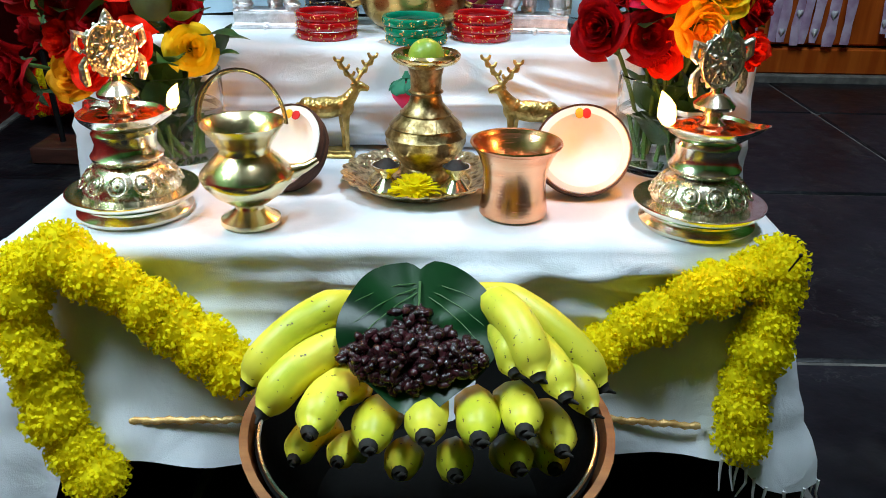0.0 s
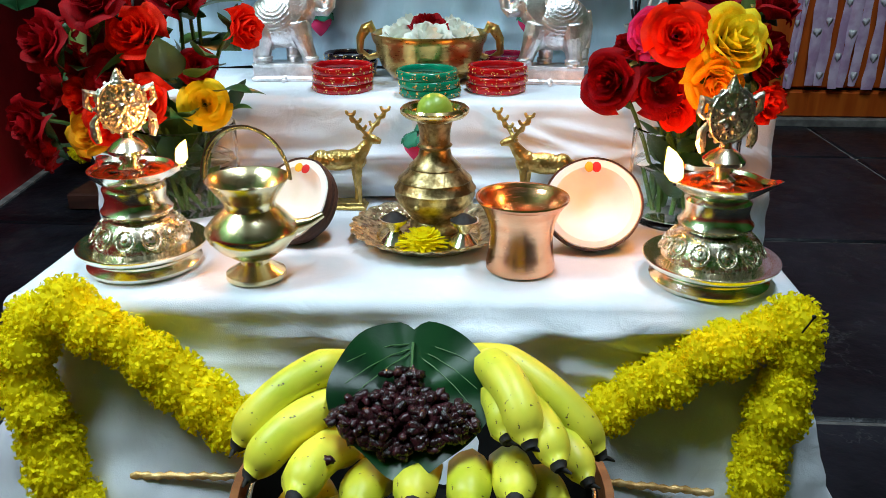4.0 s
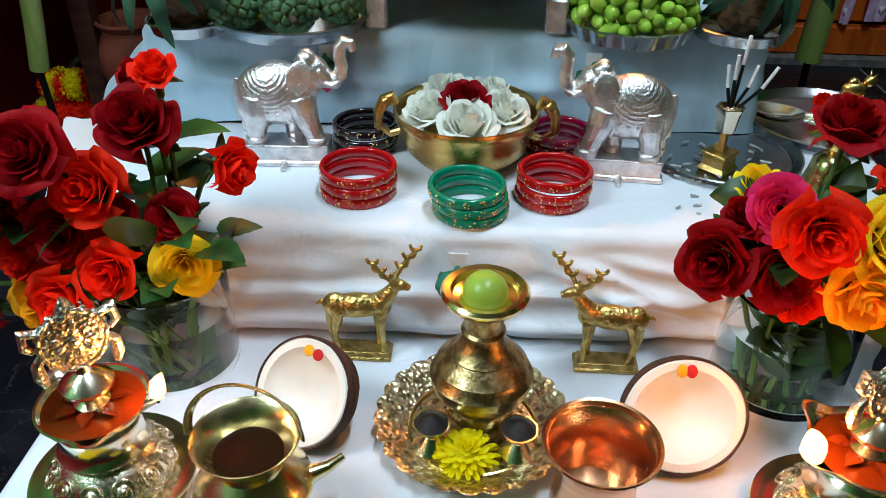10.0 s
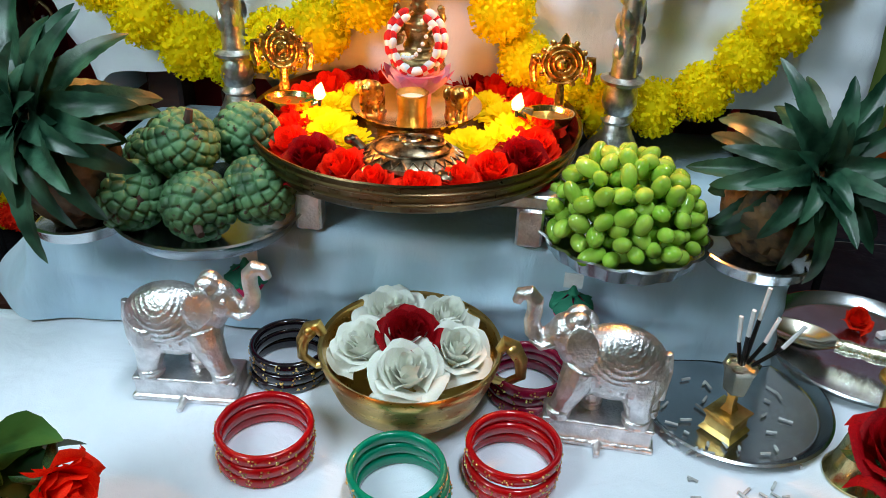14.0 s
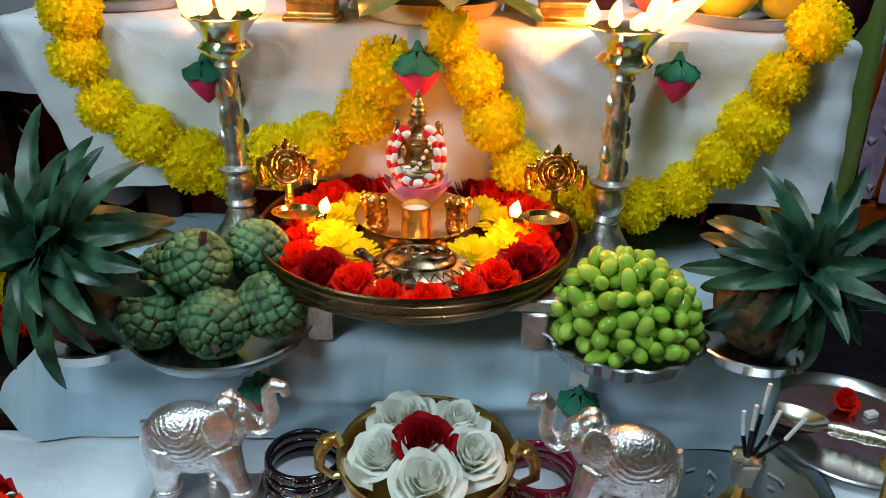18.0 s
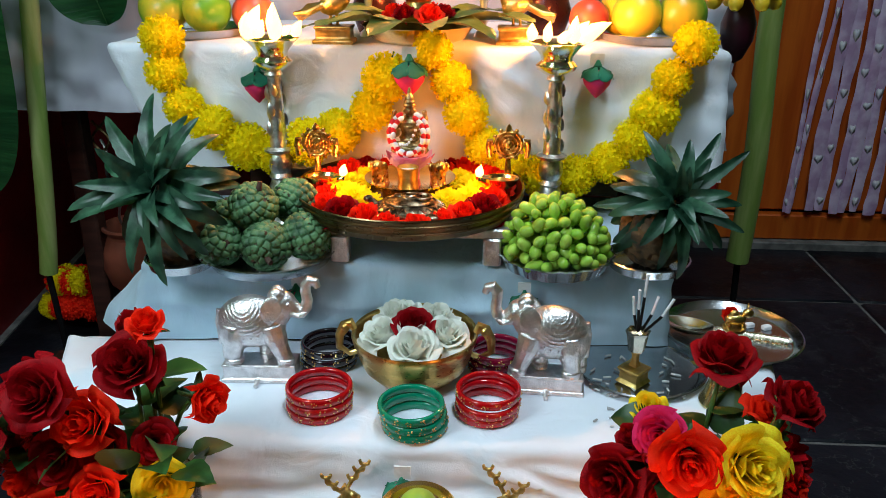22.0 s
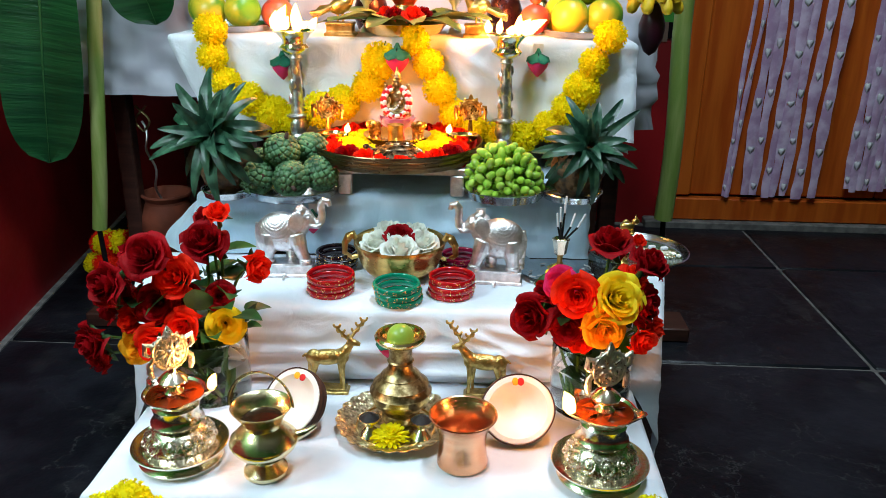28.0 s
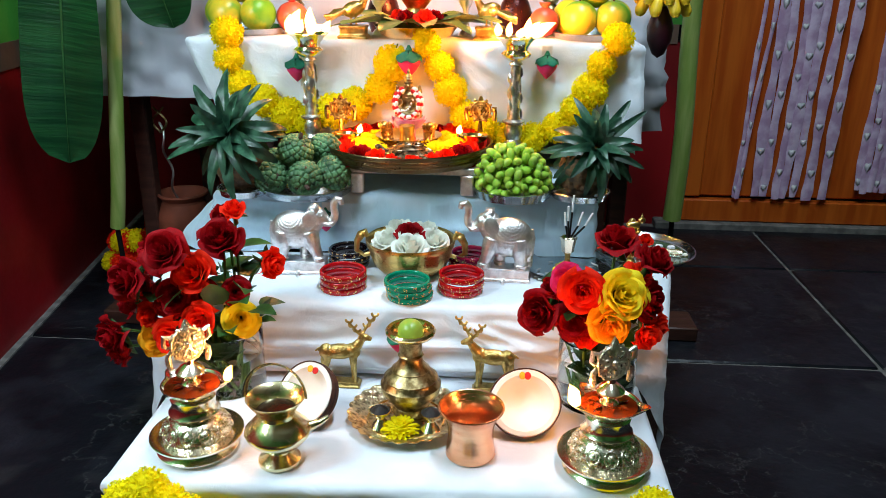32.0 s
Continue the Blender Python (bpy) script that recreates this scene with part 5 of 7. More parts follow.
for k in range(3):
    for sx in (-1, 1):
        part("vein", Shape().tube([(sx * 0.050 * s, 0.036 - 0.003 * k - 0.014 * k * s - 0.019 * s * s, 0.0012 + cup(0.057 * s, 0.02)) for s in (0, 0.3, 0.6, 0.9)], [0.0004, 0.0004, 0.0003, 0.0002], 5).moved(frame_), rib, bl)
RAISINS = []
for k in range(4):
    s = Shape().ball((0, 0, 0), (0.0062, 0.0036, 0.0030), seg=14, rings=9)
    s.v = [tuple(Vector(p) * (1 + 0.30 * noise.noise((p[0] * 560 + k * 5, p[1] * 560, p[2] * 560)))) for p in s.v]
    RAISINS.append(s.mesh("raisin", RAISIN, 0))
heap = thing("raisin_heap", LEAF_AT, "heap of glossy dark dried fruit on the leaf", "dried fruit")
rng = random.Random(9)
for k in range(240):
    a, q = rng.uniform(0, 6.283), math.sqrt(rng.random())
    x, y = 0.049 * q * math.cos(a), 0.024 * q * math.sin(a)
    y += 0.5 * abs(min(0, y)) * (abs(x) / 0.05)
    if k > 214:
        x, y, q = rng.uniform(-0.016, 0.010), rng.uniform(0.016, 0.038), 0.8
    lift = 0.003 + 0.013 * max(0, 1 - q * q) * rng.random()
    p = frame_ @ Vector((x - 0.003, y - 0.021, lift + cup(x - 0.003, y - 0.02)))
    part("raisin", RAISINS[k % 4], RAISIN, heap, m=Matrix.Translation(p) @ Euler((rng.uniform(-0.9, 0.9), rng.uniform(-0.9, 0.9), rng.uniform(0, 6.28))).to_matrix().to_4x4())
single("raisin", RAISINS[1], RAISIN, "single dark raisin fallen beside the leaf", "dried fruit", (-0.071, 0.425, 0.236))

# ---- middle step ----
ELEPHANT_SILVER = material("stippled_cast_silver", (0.66, 0.62, 0.62), (0.90, 0.86, 0.86), rough=0.40, metal=1, scale=70, bump=0.38, cells=430, distance=0.0010)


def elephant(at, face, turn, label):
    """A cast elephant with a raised trunk on a stepped base."""
    s = Shape()
    b = Shape().box((-0.051, -0.020, 0), (0.047, 0.020, 0.006), 0.0015).box((-0.048, -0.017, 0.0055), (0.043, 0.017, 0.0205), 0.0015).box((-0.049, -0.018, 0.020), (0.044, 0.018, 0.024), 0.001)
    b.tube([(-0.004, -0.018, 0.004), (-0.004, -0.032, 0.003)], [0.0035, 0.0028], 8)
    bx, bz, rx, ry, rz = -0.010, 0.0765, 0.042, 0.0230, 0.0345
    s.ball((bx, 0, bz), (rx, ry, rz), seg=30, rings=20)
    s.ball((-0.028, 0, 0.070), (0.0245, 0.0215, 0.034), (0, 12, 0), 22, 14)
    s.ball((0.012, 0, 0.074), (0.021, 0.0205, 0.032), seg=20, rings=14)
    s.ball((0.022, 0, 0.088), (0.018, 0.0165, 0.022), (0, 25, 0), 18, 12)
    for x, k, x2, w in ((-0.040, 1, -0.043, 1.0), (-0.028, -1, -0.034, 1.08), (0.004, 1, 0.004, 0.95), (0.016, -1, 0.030, 1.0)):
        s.tube([(x, k * 0.006, 0.074), ((2 * x + x2) / 3, k * 0.0085, 0.058), ((x + 2 * x2) / 3, k * 0.009, 0.044), (x2, k * 0.009, 0.032), (x2 + 0.001, k * 0.009, 0.0235)], [0.0165 * w, 0.0145 * w, 0.0112 * w, 0.0098 * w, 0.0112 * w], 14)
        s.tube([(x2 + 0.001 + 0.0105 * w * math.cos(a), k * 0.009 + 0.0105 * w * math.sin(a), 0.0305) for a in [i * math.pi / 8 for i in range(17)]], 0.0014, 6, caps=False)
    s.ball((0.030, 0, 0.098), (0.0175, 0.0145, 0.0195), (0, 32, 0), 22, 14)
    for k in (-1, 1):
        s.ball((0.0255, k * 0.0055, 0.1135), (0.0105, 0.0075, 0.0085), (0, 25, 0), 14, 10)
    s.tube([(0.036, 0, 0.100), (0.046, 0, 0.092), (0.0535, 0, 0.0905), (0.0595, 0, 0.097), (0.0615, 0, 0.106), (0.0600, 0, 0.116), (0.0605, 0, 0.125), (0.0655, 0, 0.1315), (0.0725, 0, 0.130), (0.0750, 0, 0.122)], [0.0125, 0.0103, 0.0088, 0.0076, 0.0068, 0.0066, 0.0070, 0.0066, 0.0054, 0.0042], 14)
    for k in (-1, 1):
        ear = Shape().ball((0, 0, 0), (0.0135, 0.0030, 0.0185), (0, 0, 0), 18, 12)
        ear.v = [(x * (1 - 0.35 * (z < 0) * abs(z) / 0.0185), y + 12 * x * x, z) for x, y, z in ear.v]
        s.join(ear, Matrix.Translation((0.0195, k * 0.0160, 0.0975)) @ Matrix.Rotation(k * 0.14, 4, "X") @ Matrix.Rotation(0.25, 4, "Y") @ Matrix.Scale(k, 4, (0, 1, 0)))
        s.tube([(0.042, k * 0.0085, 0.092), (0.052, k * 0.0110, 0.0885), (0.062, k * 0.0105, 0.0945)], [0.0032, 0.0026, 0.0010], 8)
        s.ball((0.0400, k * 0.0118, 0.104), (0.0024, 0.0016, 0.0020), seg=8, rings=5)

    def on_side(x, z, k):
        q = 1 - ((x - bx) / rx) ** 2 - ((z - bz) / rz) ** 2
        return None if q < 0.02 else (x, k * (ry * math.sqrt(q) + 0.0001), z)
    for k in (-1, 1):
        for i in range(7):
            q = 0.010 + 0.0048 * i
            line = [on_side(-0.016 + q * 1.02 * math.cos(a), 0.106 + q * 1.05 * math.sin(a), k) for a in [math.pi + math.pi * j / 20 for j in range(21)]]
            line = [p for p in line if p]
            if len(line) > 2:
                s.tube(line, 0.00045, 6)
        for j in range(15):
            a = math.pi + math.pi * (j + 0.5) / 15
            p = on_side(-0.016 + 0.0432 * math.cos(a), 0.106 + 0.0445 * math.sin(a), k)
            if p:
                s.ball(p, 0.0014, seg=6, rings=5)
        line = [p for p in [on_side(0.012 + 0.006 * math.sin(j * 0.3), 0.104 - 0.0042 * j, k) for j in range(11)] if p]
        s.tube(line, 0.0015, 6)
    s.tube([(-0.0495, 0, 0.092), (-0.0530, 0, 0.074), (-0.0515, 0, 0.054), (-0.050, 0, 0.046)], [0.0034, 0.0028, 0.0028, 0.0042], 8)
    for q in (s, b):
        q.moved(Matrix.Diagonal((0.91, 0.91, 0.935, 1)))
        if face < 0:
            q.moved(Matrix.Scale(-1, 4, (1, 0, 0)))
            q.f = [tuple(reversed(f)) for f in q.f]
    return figurine("elephant_figurine", b, s, ELEPHANT_SILVER, label, at, "silver elephants", turn, 0.00085)


elephant((-0.226, 0.998, Z2), 1, 2, "cast silver elephant with raised trunk on a stepped base")
elephant((0.096, 0.994, Z2), -1, -4, "cast silver elephant with raised trunk on a stepped base")


def bangle_stack(at, r, n, mat, name_mat, label, seed, gap=0.0101):
    t = thing("bangle_stack", at, label, "bangles", "stacks of glass bangles")
    rng = random.Random(seed)
    ring = Shape().grid(np.array([[((r + 0.0026 * math.copysign(abs(math.cos(b)) ** 0.6, math.cos(b))) * math.cos(a), (r + 0.0026 * math.copysign(abs(math.cos(b)) ** 0.6, math.cos(b))) * math.sin(a), 0.0049 * math.copysign(abs(math.sin(b)) ** 0.7, math.sin(b))) for b in [2 * math.pi * j / 10 for j in range(10)]] for a in [2 * math.pi * i / 64 for i in range(64)]]), wrap_u=True, wrap_v=True).mesh("bangle", mat, 0)
    for k in range(n):
        off = Matrix.Translation((rng.uniform(-0.0022, 0.0022), rng.uniform(-0.0022, 0.0022), 0.0051 + k * gap)) @ Matrix.Rotation(rng.uniform(-0.025, 0.025), 4, "X") @ Matrix.Rotation(rng.uniform(0, 6), 4, "Z")
        b = part("bangle", ring, mat, t, m=off)
        dots = Shape()
        for q in range(16):
            a0 = q * 2 * math.pi / 16
            for _ in range(5):
                a, z = a0 + rng.uniform(-0.10, 0.10), rng.uniform(-0.0035, 0.0035)
                dots.ball(((r + 0.0024) * math.cos(a), (r + 0.0024) * math.sin(a), z), (0.0010, 0.0010, 0.0008), seg=5, rings=3)
        part("gilt_pattern", dots, GOLD, b, "gold painted flecks", sharp=0)
    return t


GLASS_RED = material("red_glass_bangle", (0.42, 0.002, 0.005), rough=0.16, scale=30, var=0.1, bump=0, coat=0.2)
GLASS_GREEN = material("green_glass_bangle", (0.0, 0.22, 0.12), rough=0.16, scale=30, var=0.1, bump=0, coat=0.2)
GLASS_BLACK = material("black_glass_bangle", (0.012, 0.006, 0.010), rough=0.12, scale=30, bump=0, coat=0.6)
GLASS_MAROON = material("maroon_glass_bangle", (0.24, 0.003, 0.03), rough=0.14, scale=30, bump=0, coat=0.6)
bangle_stack((-0.147, 0.936, Z2), 0.0335, 3, GLASS_RED, "red", "stack of red glass bangles with gold flecks", 1)
bangle_stack((-0.044, 0.908, Z2), 0.0325, 3, GLASS_GREEN, "green", "stack of green glass bangles with gold flecks", 2)
bangle_stack((0.034, 0.942, Z2), 0.0325, 3, GLASS_RED, "red", "stack of red glass bangles with gold flecks", 3)
bangle_stack((-0.156, 1.036, Z2), 0.0315, 3, GLASS_BLACK, "black", "stack of black glass bangles with gold flecks", 4)
bangle_stack((0.042, 1.034, Z2), 0.0305, 3, GLASS_MAROON, "maroon", "stack of maroon glass bangles with gold flecks", 5)

urli = thing("brass_bowl", (-0.051, 1.012, Z2), "polished brass bowl with curled handles, full of roses", "bowl")
part("body", Shape().lathe([(0.0, 0.002), (0.034, 0.0), (0.048, 0.005), (0.060, 0.018), (0.066, 0.034), (0.0675, 0.044), (0.0705, 0.048), (0.0725, 0.056), (0.0715, 0.0585), (0.0690, 0.057), (0.0665, 0.048), (0.063, 0.034), (0.057, 0.020), (0.046, 0.010), (0.0, 0.008)], 64), URLI_BRASS, urli)
for sx in (-1, 1):
    h = Shape().tube([(sx * 0.058, 0, 0.032), (sx * 0.076, 0, 0.026), (sx * 0.088, 0, 0.034), (sx * 0.087, 0, 0.050), (sx * 0.080, 0, 0.062), (sx * 0.074, 0, 0.066), (sx * 0.070, 0, 0.058)], [0.0034, 0.0034, 0.0036, 0.0040, 0.0050, 0.0044, 0.003], 10, 1.4)
    h.ball((sx * 0.080, 0, 0.061), (0.0058, 0.0070, 0.0056), seg=12, rings=8)
    part("handle", h, GOLD, urli, "curled coppery handle")
for x, y, z, r, d, k in ((0.002, -0.031, 0.054, 0.031, (0, -0.3, 0.95), 2), (-0.037, -0.004, 0.055, 0.028, (-0.25, -0.25, 0.9), 2), (0.037, -0.001, 0.056, 0.028, (0.25, -0.25, 0.9), 2), (-0.022, 0.036, 0.058, 0.031, (-0.1, -0.2, 1), 2), (0.024, 0.036, 0.056, 0.030, (0.2, -0.1, 1), 0)):
    rose((-0.051 + x, 1.012 + y, Z2 + z), d, r * 1.1, ROSE_WHITE, "creamy white rose bloom in the brass bowl", None, k, 0, "roses in the bowl", x * 90)
rose((-0.053, 1.014, Z2 + 0.064), (0, -0.25, 1), 0.030, ROSE_DARK, "dark red rose bloom among white roses in the bowl", None, 2, 0, "roses in the bowl", 0.6)


def plate(name, at, r, h, label, mat=STEEL, group="", lobes=0, ripple=0.0, rim=0.006):
    t = thing(name, at, label, "plate", group)
    part("dish", Shape().lathe([(0.0, 0.0), (r * 0.86, 0.0), (r * 0.90, 0.001), (r - 0.002, h - 0.001), (r, h), (r + 0.0012, h + 0.0008), (r - 0.001, h + 0.0018), (r * 0.90, 0.003), (r * 0.86, 0.0022), (0.0, 0.002)], 72 if not lobes else 120, ripple=ripple, lobes=lobes), mat, t)
    return t


plate("steel_plate", (0.212, 1.044, Z2), 0.079, 0.008, "steel plate with incense ash on the cloth", group="steel plates")
plate("steel_plate", (0.344, 1.130, Z2), 0.086, 0.010, "steel plate with a ladle, a bell and petals", group="steel plates")
inc = thing("incense_holder", (0.200, 1.008, Z2 + 0.0025), "brass incense holder with a star top and burning sticks", "incense holder")
sq = Shape().lathe([(0.0, 0.0), (0.018, 0.0), (0.0205, 0.002), (0.0165, 0.006), (0.0160, 0.014), (0.0195, 0.019), (0.0185, 0.0205), (0.007, 0.022), (0.0042, 0.028), (0.0042, 0.036), (0.006, 0.040)], 4)
part("base", sq, GOLD, inc, sharp=20)
part("cup", Shape().lathe([(0.006, 0.039), (0.0095, 0.042), (0.0120, 0.060), (0.0145, 0.0665), (0.0125, 0.0665), (0.0100, 0.061), (0.0, 0.060)], 6), BRASS_PALE, inc, sharp=20)
for x, y, z, mat_ in ((0.004, 0.0, 0.135, BLACK), (-0.008, 0.006, 0.105, BLACK), (0.020, 0.008, 0.105, BLACK), (-0.004, -0.004, 0.118, BLACK), (0.034, -0.004, 0.108, BLACK)):
    st = part("incense_stick", Shape().tube([(x * 0.2, y * 0.2, 0.066), (x * 0.7, y * 0.7, z * 0.8)], 0.0016, 6), mat_, inc, "black incense stick")
    part("ash_tip", Shape().tube([(x * 0.7, y * 0.7, z * 0.8), (x, y, z)], 0.0017, 6), FRINGE_WHITE, st, "grey ash")
ASH = material("pale_ash", (0.5, 0.5, 0.5), rough=0.9, scale=90, var=0.3)
rng = random.Random(4)
ash = Shape()
for k in range(46):
    on = k < 30
    x, y = (0.212 + rng.uniform(-0.06, 0.05), 1.035 + rng.uniform(-0.065, 0.03)) if on else (0.175 + rng.uniform(-0.03, 0.06), 0.945 + rng.uniform(-0.025, 0.012))
    a, q = rng.uniform(0, 3.14), rng.uniform(0.002, 0.006)
    z = Z2 + (0.0042 if on else 0.0016)
    ash.tube([(x - q * math.cos(a), y - q * math.sin(a), z), (x + q * math.cos(a), y + q * math.sin(a), z)], 0.0012, 5)
single("incense_ash", ash, ASH, "crumbs of grey incense ash on plate and cloth", "ash", kind="stuff")

bell = thing("hand_bell", (0.292, 0.974, Z2), "brass hand bell with a bull figure on the handle", "bell")
part("bell_body", Shape().lathe([(0.0, 0.030), (0.018, 0.0), (0.0245, 0.0), (0.0255, 0.003), (0.0215, 0.010), (0.0185, 0.022), (0.0165, 0.034), (0.010, 0.040), (0.0, 0.042)], 40), BRASS, bell)
part("bell_handle", Shape().lathe([(0.0, 0.040), (0.006, 0.042), (0.008, 0.046), (0.0045, 0.050), (0.0075, 0.056), (0.0045, 0.062), (0.0055, 0.080), (0.0045, 0.088), (0.012, 0.092), (0.012, 0.095), (0.0, 0.096)], 20), GOLD, bell)
bull = Shape().ball((0, 0, 0.104), (0.011, 0.0065, 0.0065), seg=14, rings=9).ball((0.012, 0, 0.111), (0.006, 0.0045, 0.005), seg=10, rings=7).ball((-0.002, 0, 0.110), (0.005, 0.004, 0.004), seg=8, rings=6)
for sy in (-1, 1):
    bull.tube([(0.012, sy * 0.003, 0.115), (0.013, sy * 0.006, 0.120)], [0.0014, 0.0006], 5).tube([(0.007, sy * 0.004, 0.101), (0.008, sy * 0.004, 0.095)], 0.0022, 6).tube([(-0.007, sy * 0.004, 0.101), (-0.007, sy * 0.004, 0.095)], 0.0022, 6)
part("bull_finial", bull, GOLD, bell, "small brass bull", sharp=0)
ladle = thing("brass_ladle", (0.318, 1.120, Z2 + 0.004), "ornate brass ladle lying on the steel plate", "ladle", turn=-24)
lb = Shape().lathe([(0.0, 0.002), (0.018, 0.004), (0.026, 0.011), (0.0275, 0.0125), (0.025, 0.012), (0.016, 0.0065), (0.0, 0.0045)], 30, stretch=(1.25, 0.72), at=(-0.03, 0, 0))
part("scoop", lb, BRASS_PALE, ladle)
part("handle", Shape().tube([(0.0 + 0.011 * i, 0, 0.010 + 0.0006 * i) for i in range(9)], [0.006 + 0.0018 * (i % 2) for i in range(9)], 10, 0.6), BRASS_RELIEF, ladle, "embossed handle")
rose((0.352, 1.165, Z2 + 0.014), (0.1, -0.4, 1), 0.019, ROSE_RED, "small red rose bloom on the steel plate", None, 1, 0, "", 0.3)
for x, y in ((0.375, 1.155), (0.395, 1.150)):
    single("camphor_cube", Shape().box((-0.006, -0.004, 0), (0.006, 0.004, 0.006), 0.001), FRINGE_WHITE, "small white camphor tablet on the steel plate", "camphor", (x, y, Z2 + 0.0025), group="camphor tablets", turn=20)
comb = thing("tuberose_string", (0.388, 1.118, Z2 + 0.0035), "short string of pale buds on the steel plate", "flower", "", -15)
for k in range(9):
    part("flower_bud", Shape().ball((0.006 * k - 0.024, 0.002 * math.sin(k), 0.003), (0.0042, 0.005, 0.003), seg=8, rings=5), ROSE_WHITE, comb, sharp=0)

# lotus-bud hangings
BUD_PINK = material("pink_felt_petal", (0.85, 0.03, 0.17), rough=0.75, scale=30, var=0.15)
BUD_GREEN = material("green_felt_sepal", (0.01, 0.16, 0.09), rough=0.75, scale=30, var=0.15)


def bud(at, size, label, turn=0):
    t = thing("lotus_bud_ornament", at, label, "ornament", "hanging lotus buds", turn)
    drop = Shape().lathe([(0.0, -0.62), (0.08, -0.56), (0.30, -0.34), (0.50, -0.08), (0.56, 0.12), (0.42, 0.36), (0.0, 0.45)], 24)
    drop.v = [(x * size * 0.96, y * size * 0.96, z * size) for x, y, z in drop.v]
    drop.v = [tuple(Vector(p) * (1 + 0.02 * noise.noise((p[0] * 2.2 / size, p[1] * 2.2 / size, p[2] * 1.2 / size)))) for p in drop.v]
    part("petals", drop, BUD_PINK, t, "pink felt petals", sharp=0)
    sp = Shape().grid(petal(0, 0.62, 0.10, 0.64, 0.50, -0.04, 0.0, 9, 9, wave=0.04, seed=2) * size * np.array((1, 1, -1)) + np.array((0, 0, 0.60 * size))).mesh("sepal", BUD_GREEN, 0)
    for k in range(6):
        part("sepal", sp, BUD_GREEN, t, "green felt sepal", m=Matrix.Rotation(k * 1.047, 4, "Z"))
    part("stub", Shape().lathe([(0.12, 0.5), (0.16, 0.60), (0.10, 0.70), (0.06, 0.80), (0.0, 0.81)], 12).moved(Matrix.Scale(size, 4)), BUD_GREEN, t, "green stalk")
    part("tag", Shape().box((-0.26 * size, 0.30 * size, 0.55 * size), (0.26 * size, 0.36 * size, 1.0 * size)), FRINGE_WHITE, t, "white fixing tape")
    return t


bud((-0.050, 0.848, 0.332), 0.032, "green and pink felt lotus bud taped to the cloth")
bud((-0.200, 1.067, 0.440), 0.030, "green and pink felt lotus bud taped to the cloth")
bud((0.075, 1.067, 0.440), 0.030, "green and pink felt lotus bud taped to the cloth")

# ---- upper step ----
stand = thing("silver_stand", (-0.057, 1.163, Z3), "low silver stand with embossed legs", "stand")
part("stand_top", Shape().box((-0.118, -0.072, 0.034), (0.118, 0.072, 0.0465), 0.002), SILVER, stand)
for sx in (-1, 1):
    for sy in (-1, 1):
        part("leg", Shape().box((sx * 0.092 - 0.011, sy * 0.066 - 0.009, 0), (sx * 0.092 + 0.011, sy * 0.066 + 0.009, 0.035), 0.002), ELEPHANT_SILVER, stand)
PC = Vector((-0.072, 1.182, Z3 + 0.0465))
thali = thing("offering_plate", PC, "wide deep brass plate full of red roses and yellow flowers", "plate")
part("dish", Shape().lathe([(0.0, 0.0), (0.136, 0.0), (0.1395, 0.0012), (0.1415, 0.004), (0.1425, 0.0075), (0.1445, 0.0088), (0.1448, 0.0105), (0.1430, 0.0118), (0.1440, 0.0165), (0.1462, 0.0180), (0.1464, 0.0198), (0.1450, 0.0210), (0.1460, 0.0255), (0.1478, 0.0270), (0.1470, 0.0285), (0.1440, 0.0270), (0.1405, 0.008), (0.135, 0.004), (0.0, 0.003)], 96), material("warm_bronze", (0.20, 0.125, 0.060), rough=0.30, metal=1, scale=20, var=0.12, bump=0.05), thali)


def in_plate(a, r, z=0.0):
    return PC + Vector((r * math.sin(a), -r * math.cos(a), z))


for i in range(22):
    deg = -172 + i * 16.4
    a = radians(deg)
    front = abs(deg - 4) < 22
    size = 0.021 if front else 0.0285 + 0.003 * math.sin(i * 2.7)
    rose(in_plate(a, (0.119 if front else 0.113) + 0.004 * math.sin(i * 1.9), 0.017 + (0.0 if abs(deg) < 100 else 0.006)), (0.35 * math.sin(a), -0.25 - 0.1 * math.cos(a), 1), size, ROSE_RED if i % 6 != 2 else ROSE_DARK, "red rose bloom laid in the brass plate", None, i % 3, 0, "roses in the plate", i * 0.9)
MUM = [chrysanthemum_shape(60 + k, 1.0).mesh("flower_head", YELLOW, 0) for k in range(2)]
for i, (deg, r, size) in enumerate(((-58, 0.078, 0.029), (-78, 0.086, 0.026), (-104, 0.082, 0.025), (-128, 0.082, 0.025), (45, 0.074, 0.029), (64, 0.086, 0.027), (86, 0.088, 0.026), (108, 0.084, 0.025), (130, 0.082, 0.024), (-38, 0.074, 0.023))):
    t = thing("chrysanthemum", in_plate(radians(deg), r, 0.008), "yellow chrysanthemum laid in the brass plate", "flower", "chrysanthemums in the plate")
    part("flower_head", MUM[i % 2], YELLOW, t, m=facing((0, 0, 0.006), (0.2 * math.sin(radians(deg)), -0.35, 1), size * 0.98, i))
inner = thing("small_brass_plate", PC + Vector((0.0, 0.004, 0.003)), "small brass plate on a foot inside the large plate", "plate")
part("dish", Shape().lathe([(0.0, 0.0), (0.035, 0.0), (0.036, 0.016), (0.048, 0.022), (0.0575, 0.031), (0.0585, 0.0325), (0.0555, 0.032), (0.046, 0.0245), (0.0, 0.024)], 48), BRASS, inner)
IZ = PC.z + 0.0275
gc = thing("gilt_cup", (PC.x + 0.001, PC.y - 0.032, IZ), "small gilt cup with pale grains", "cup")
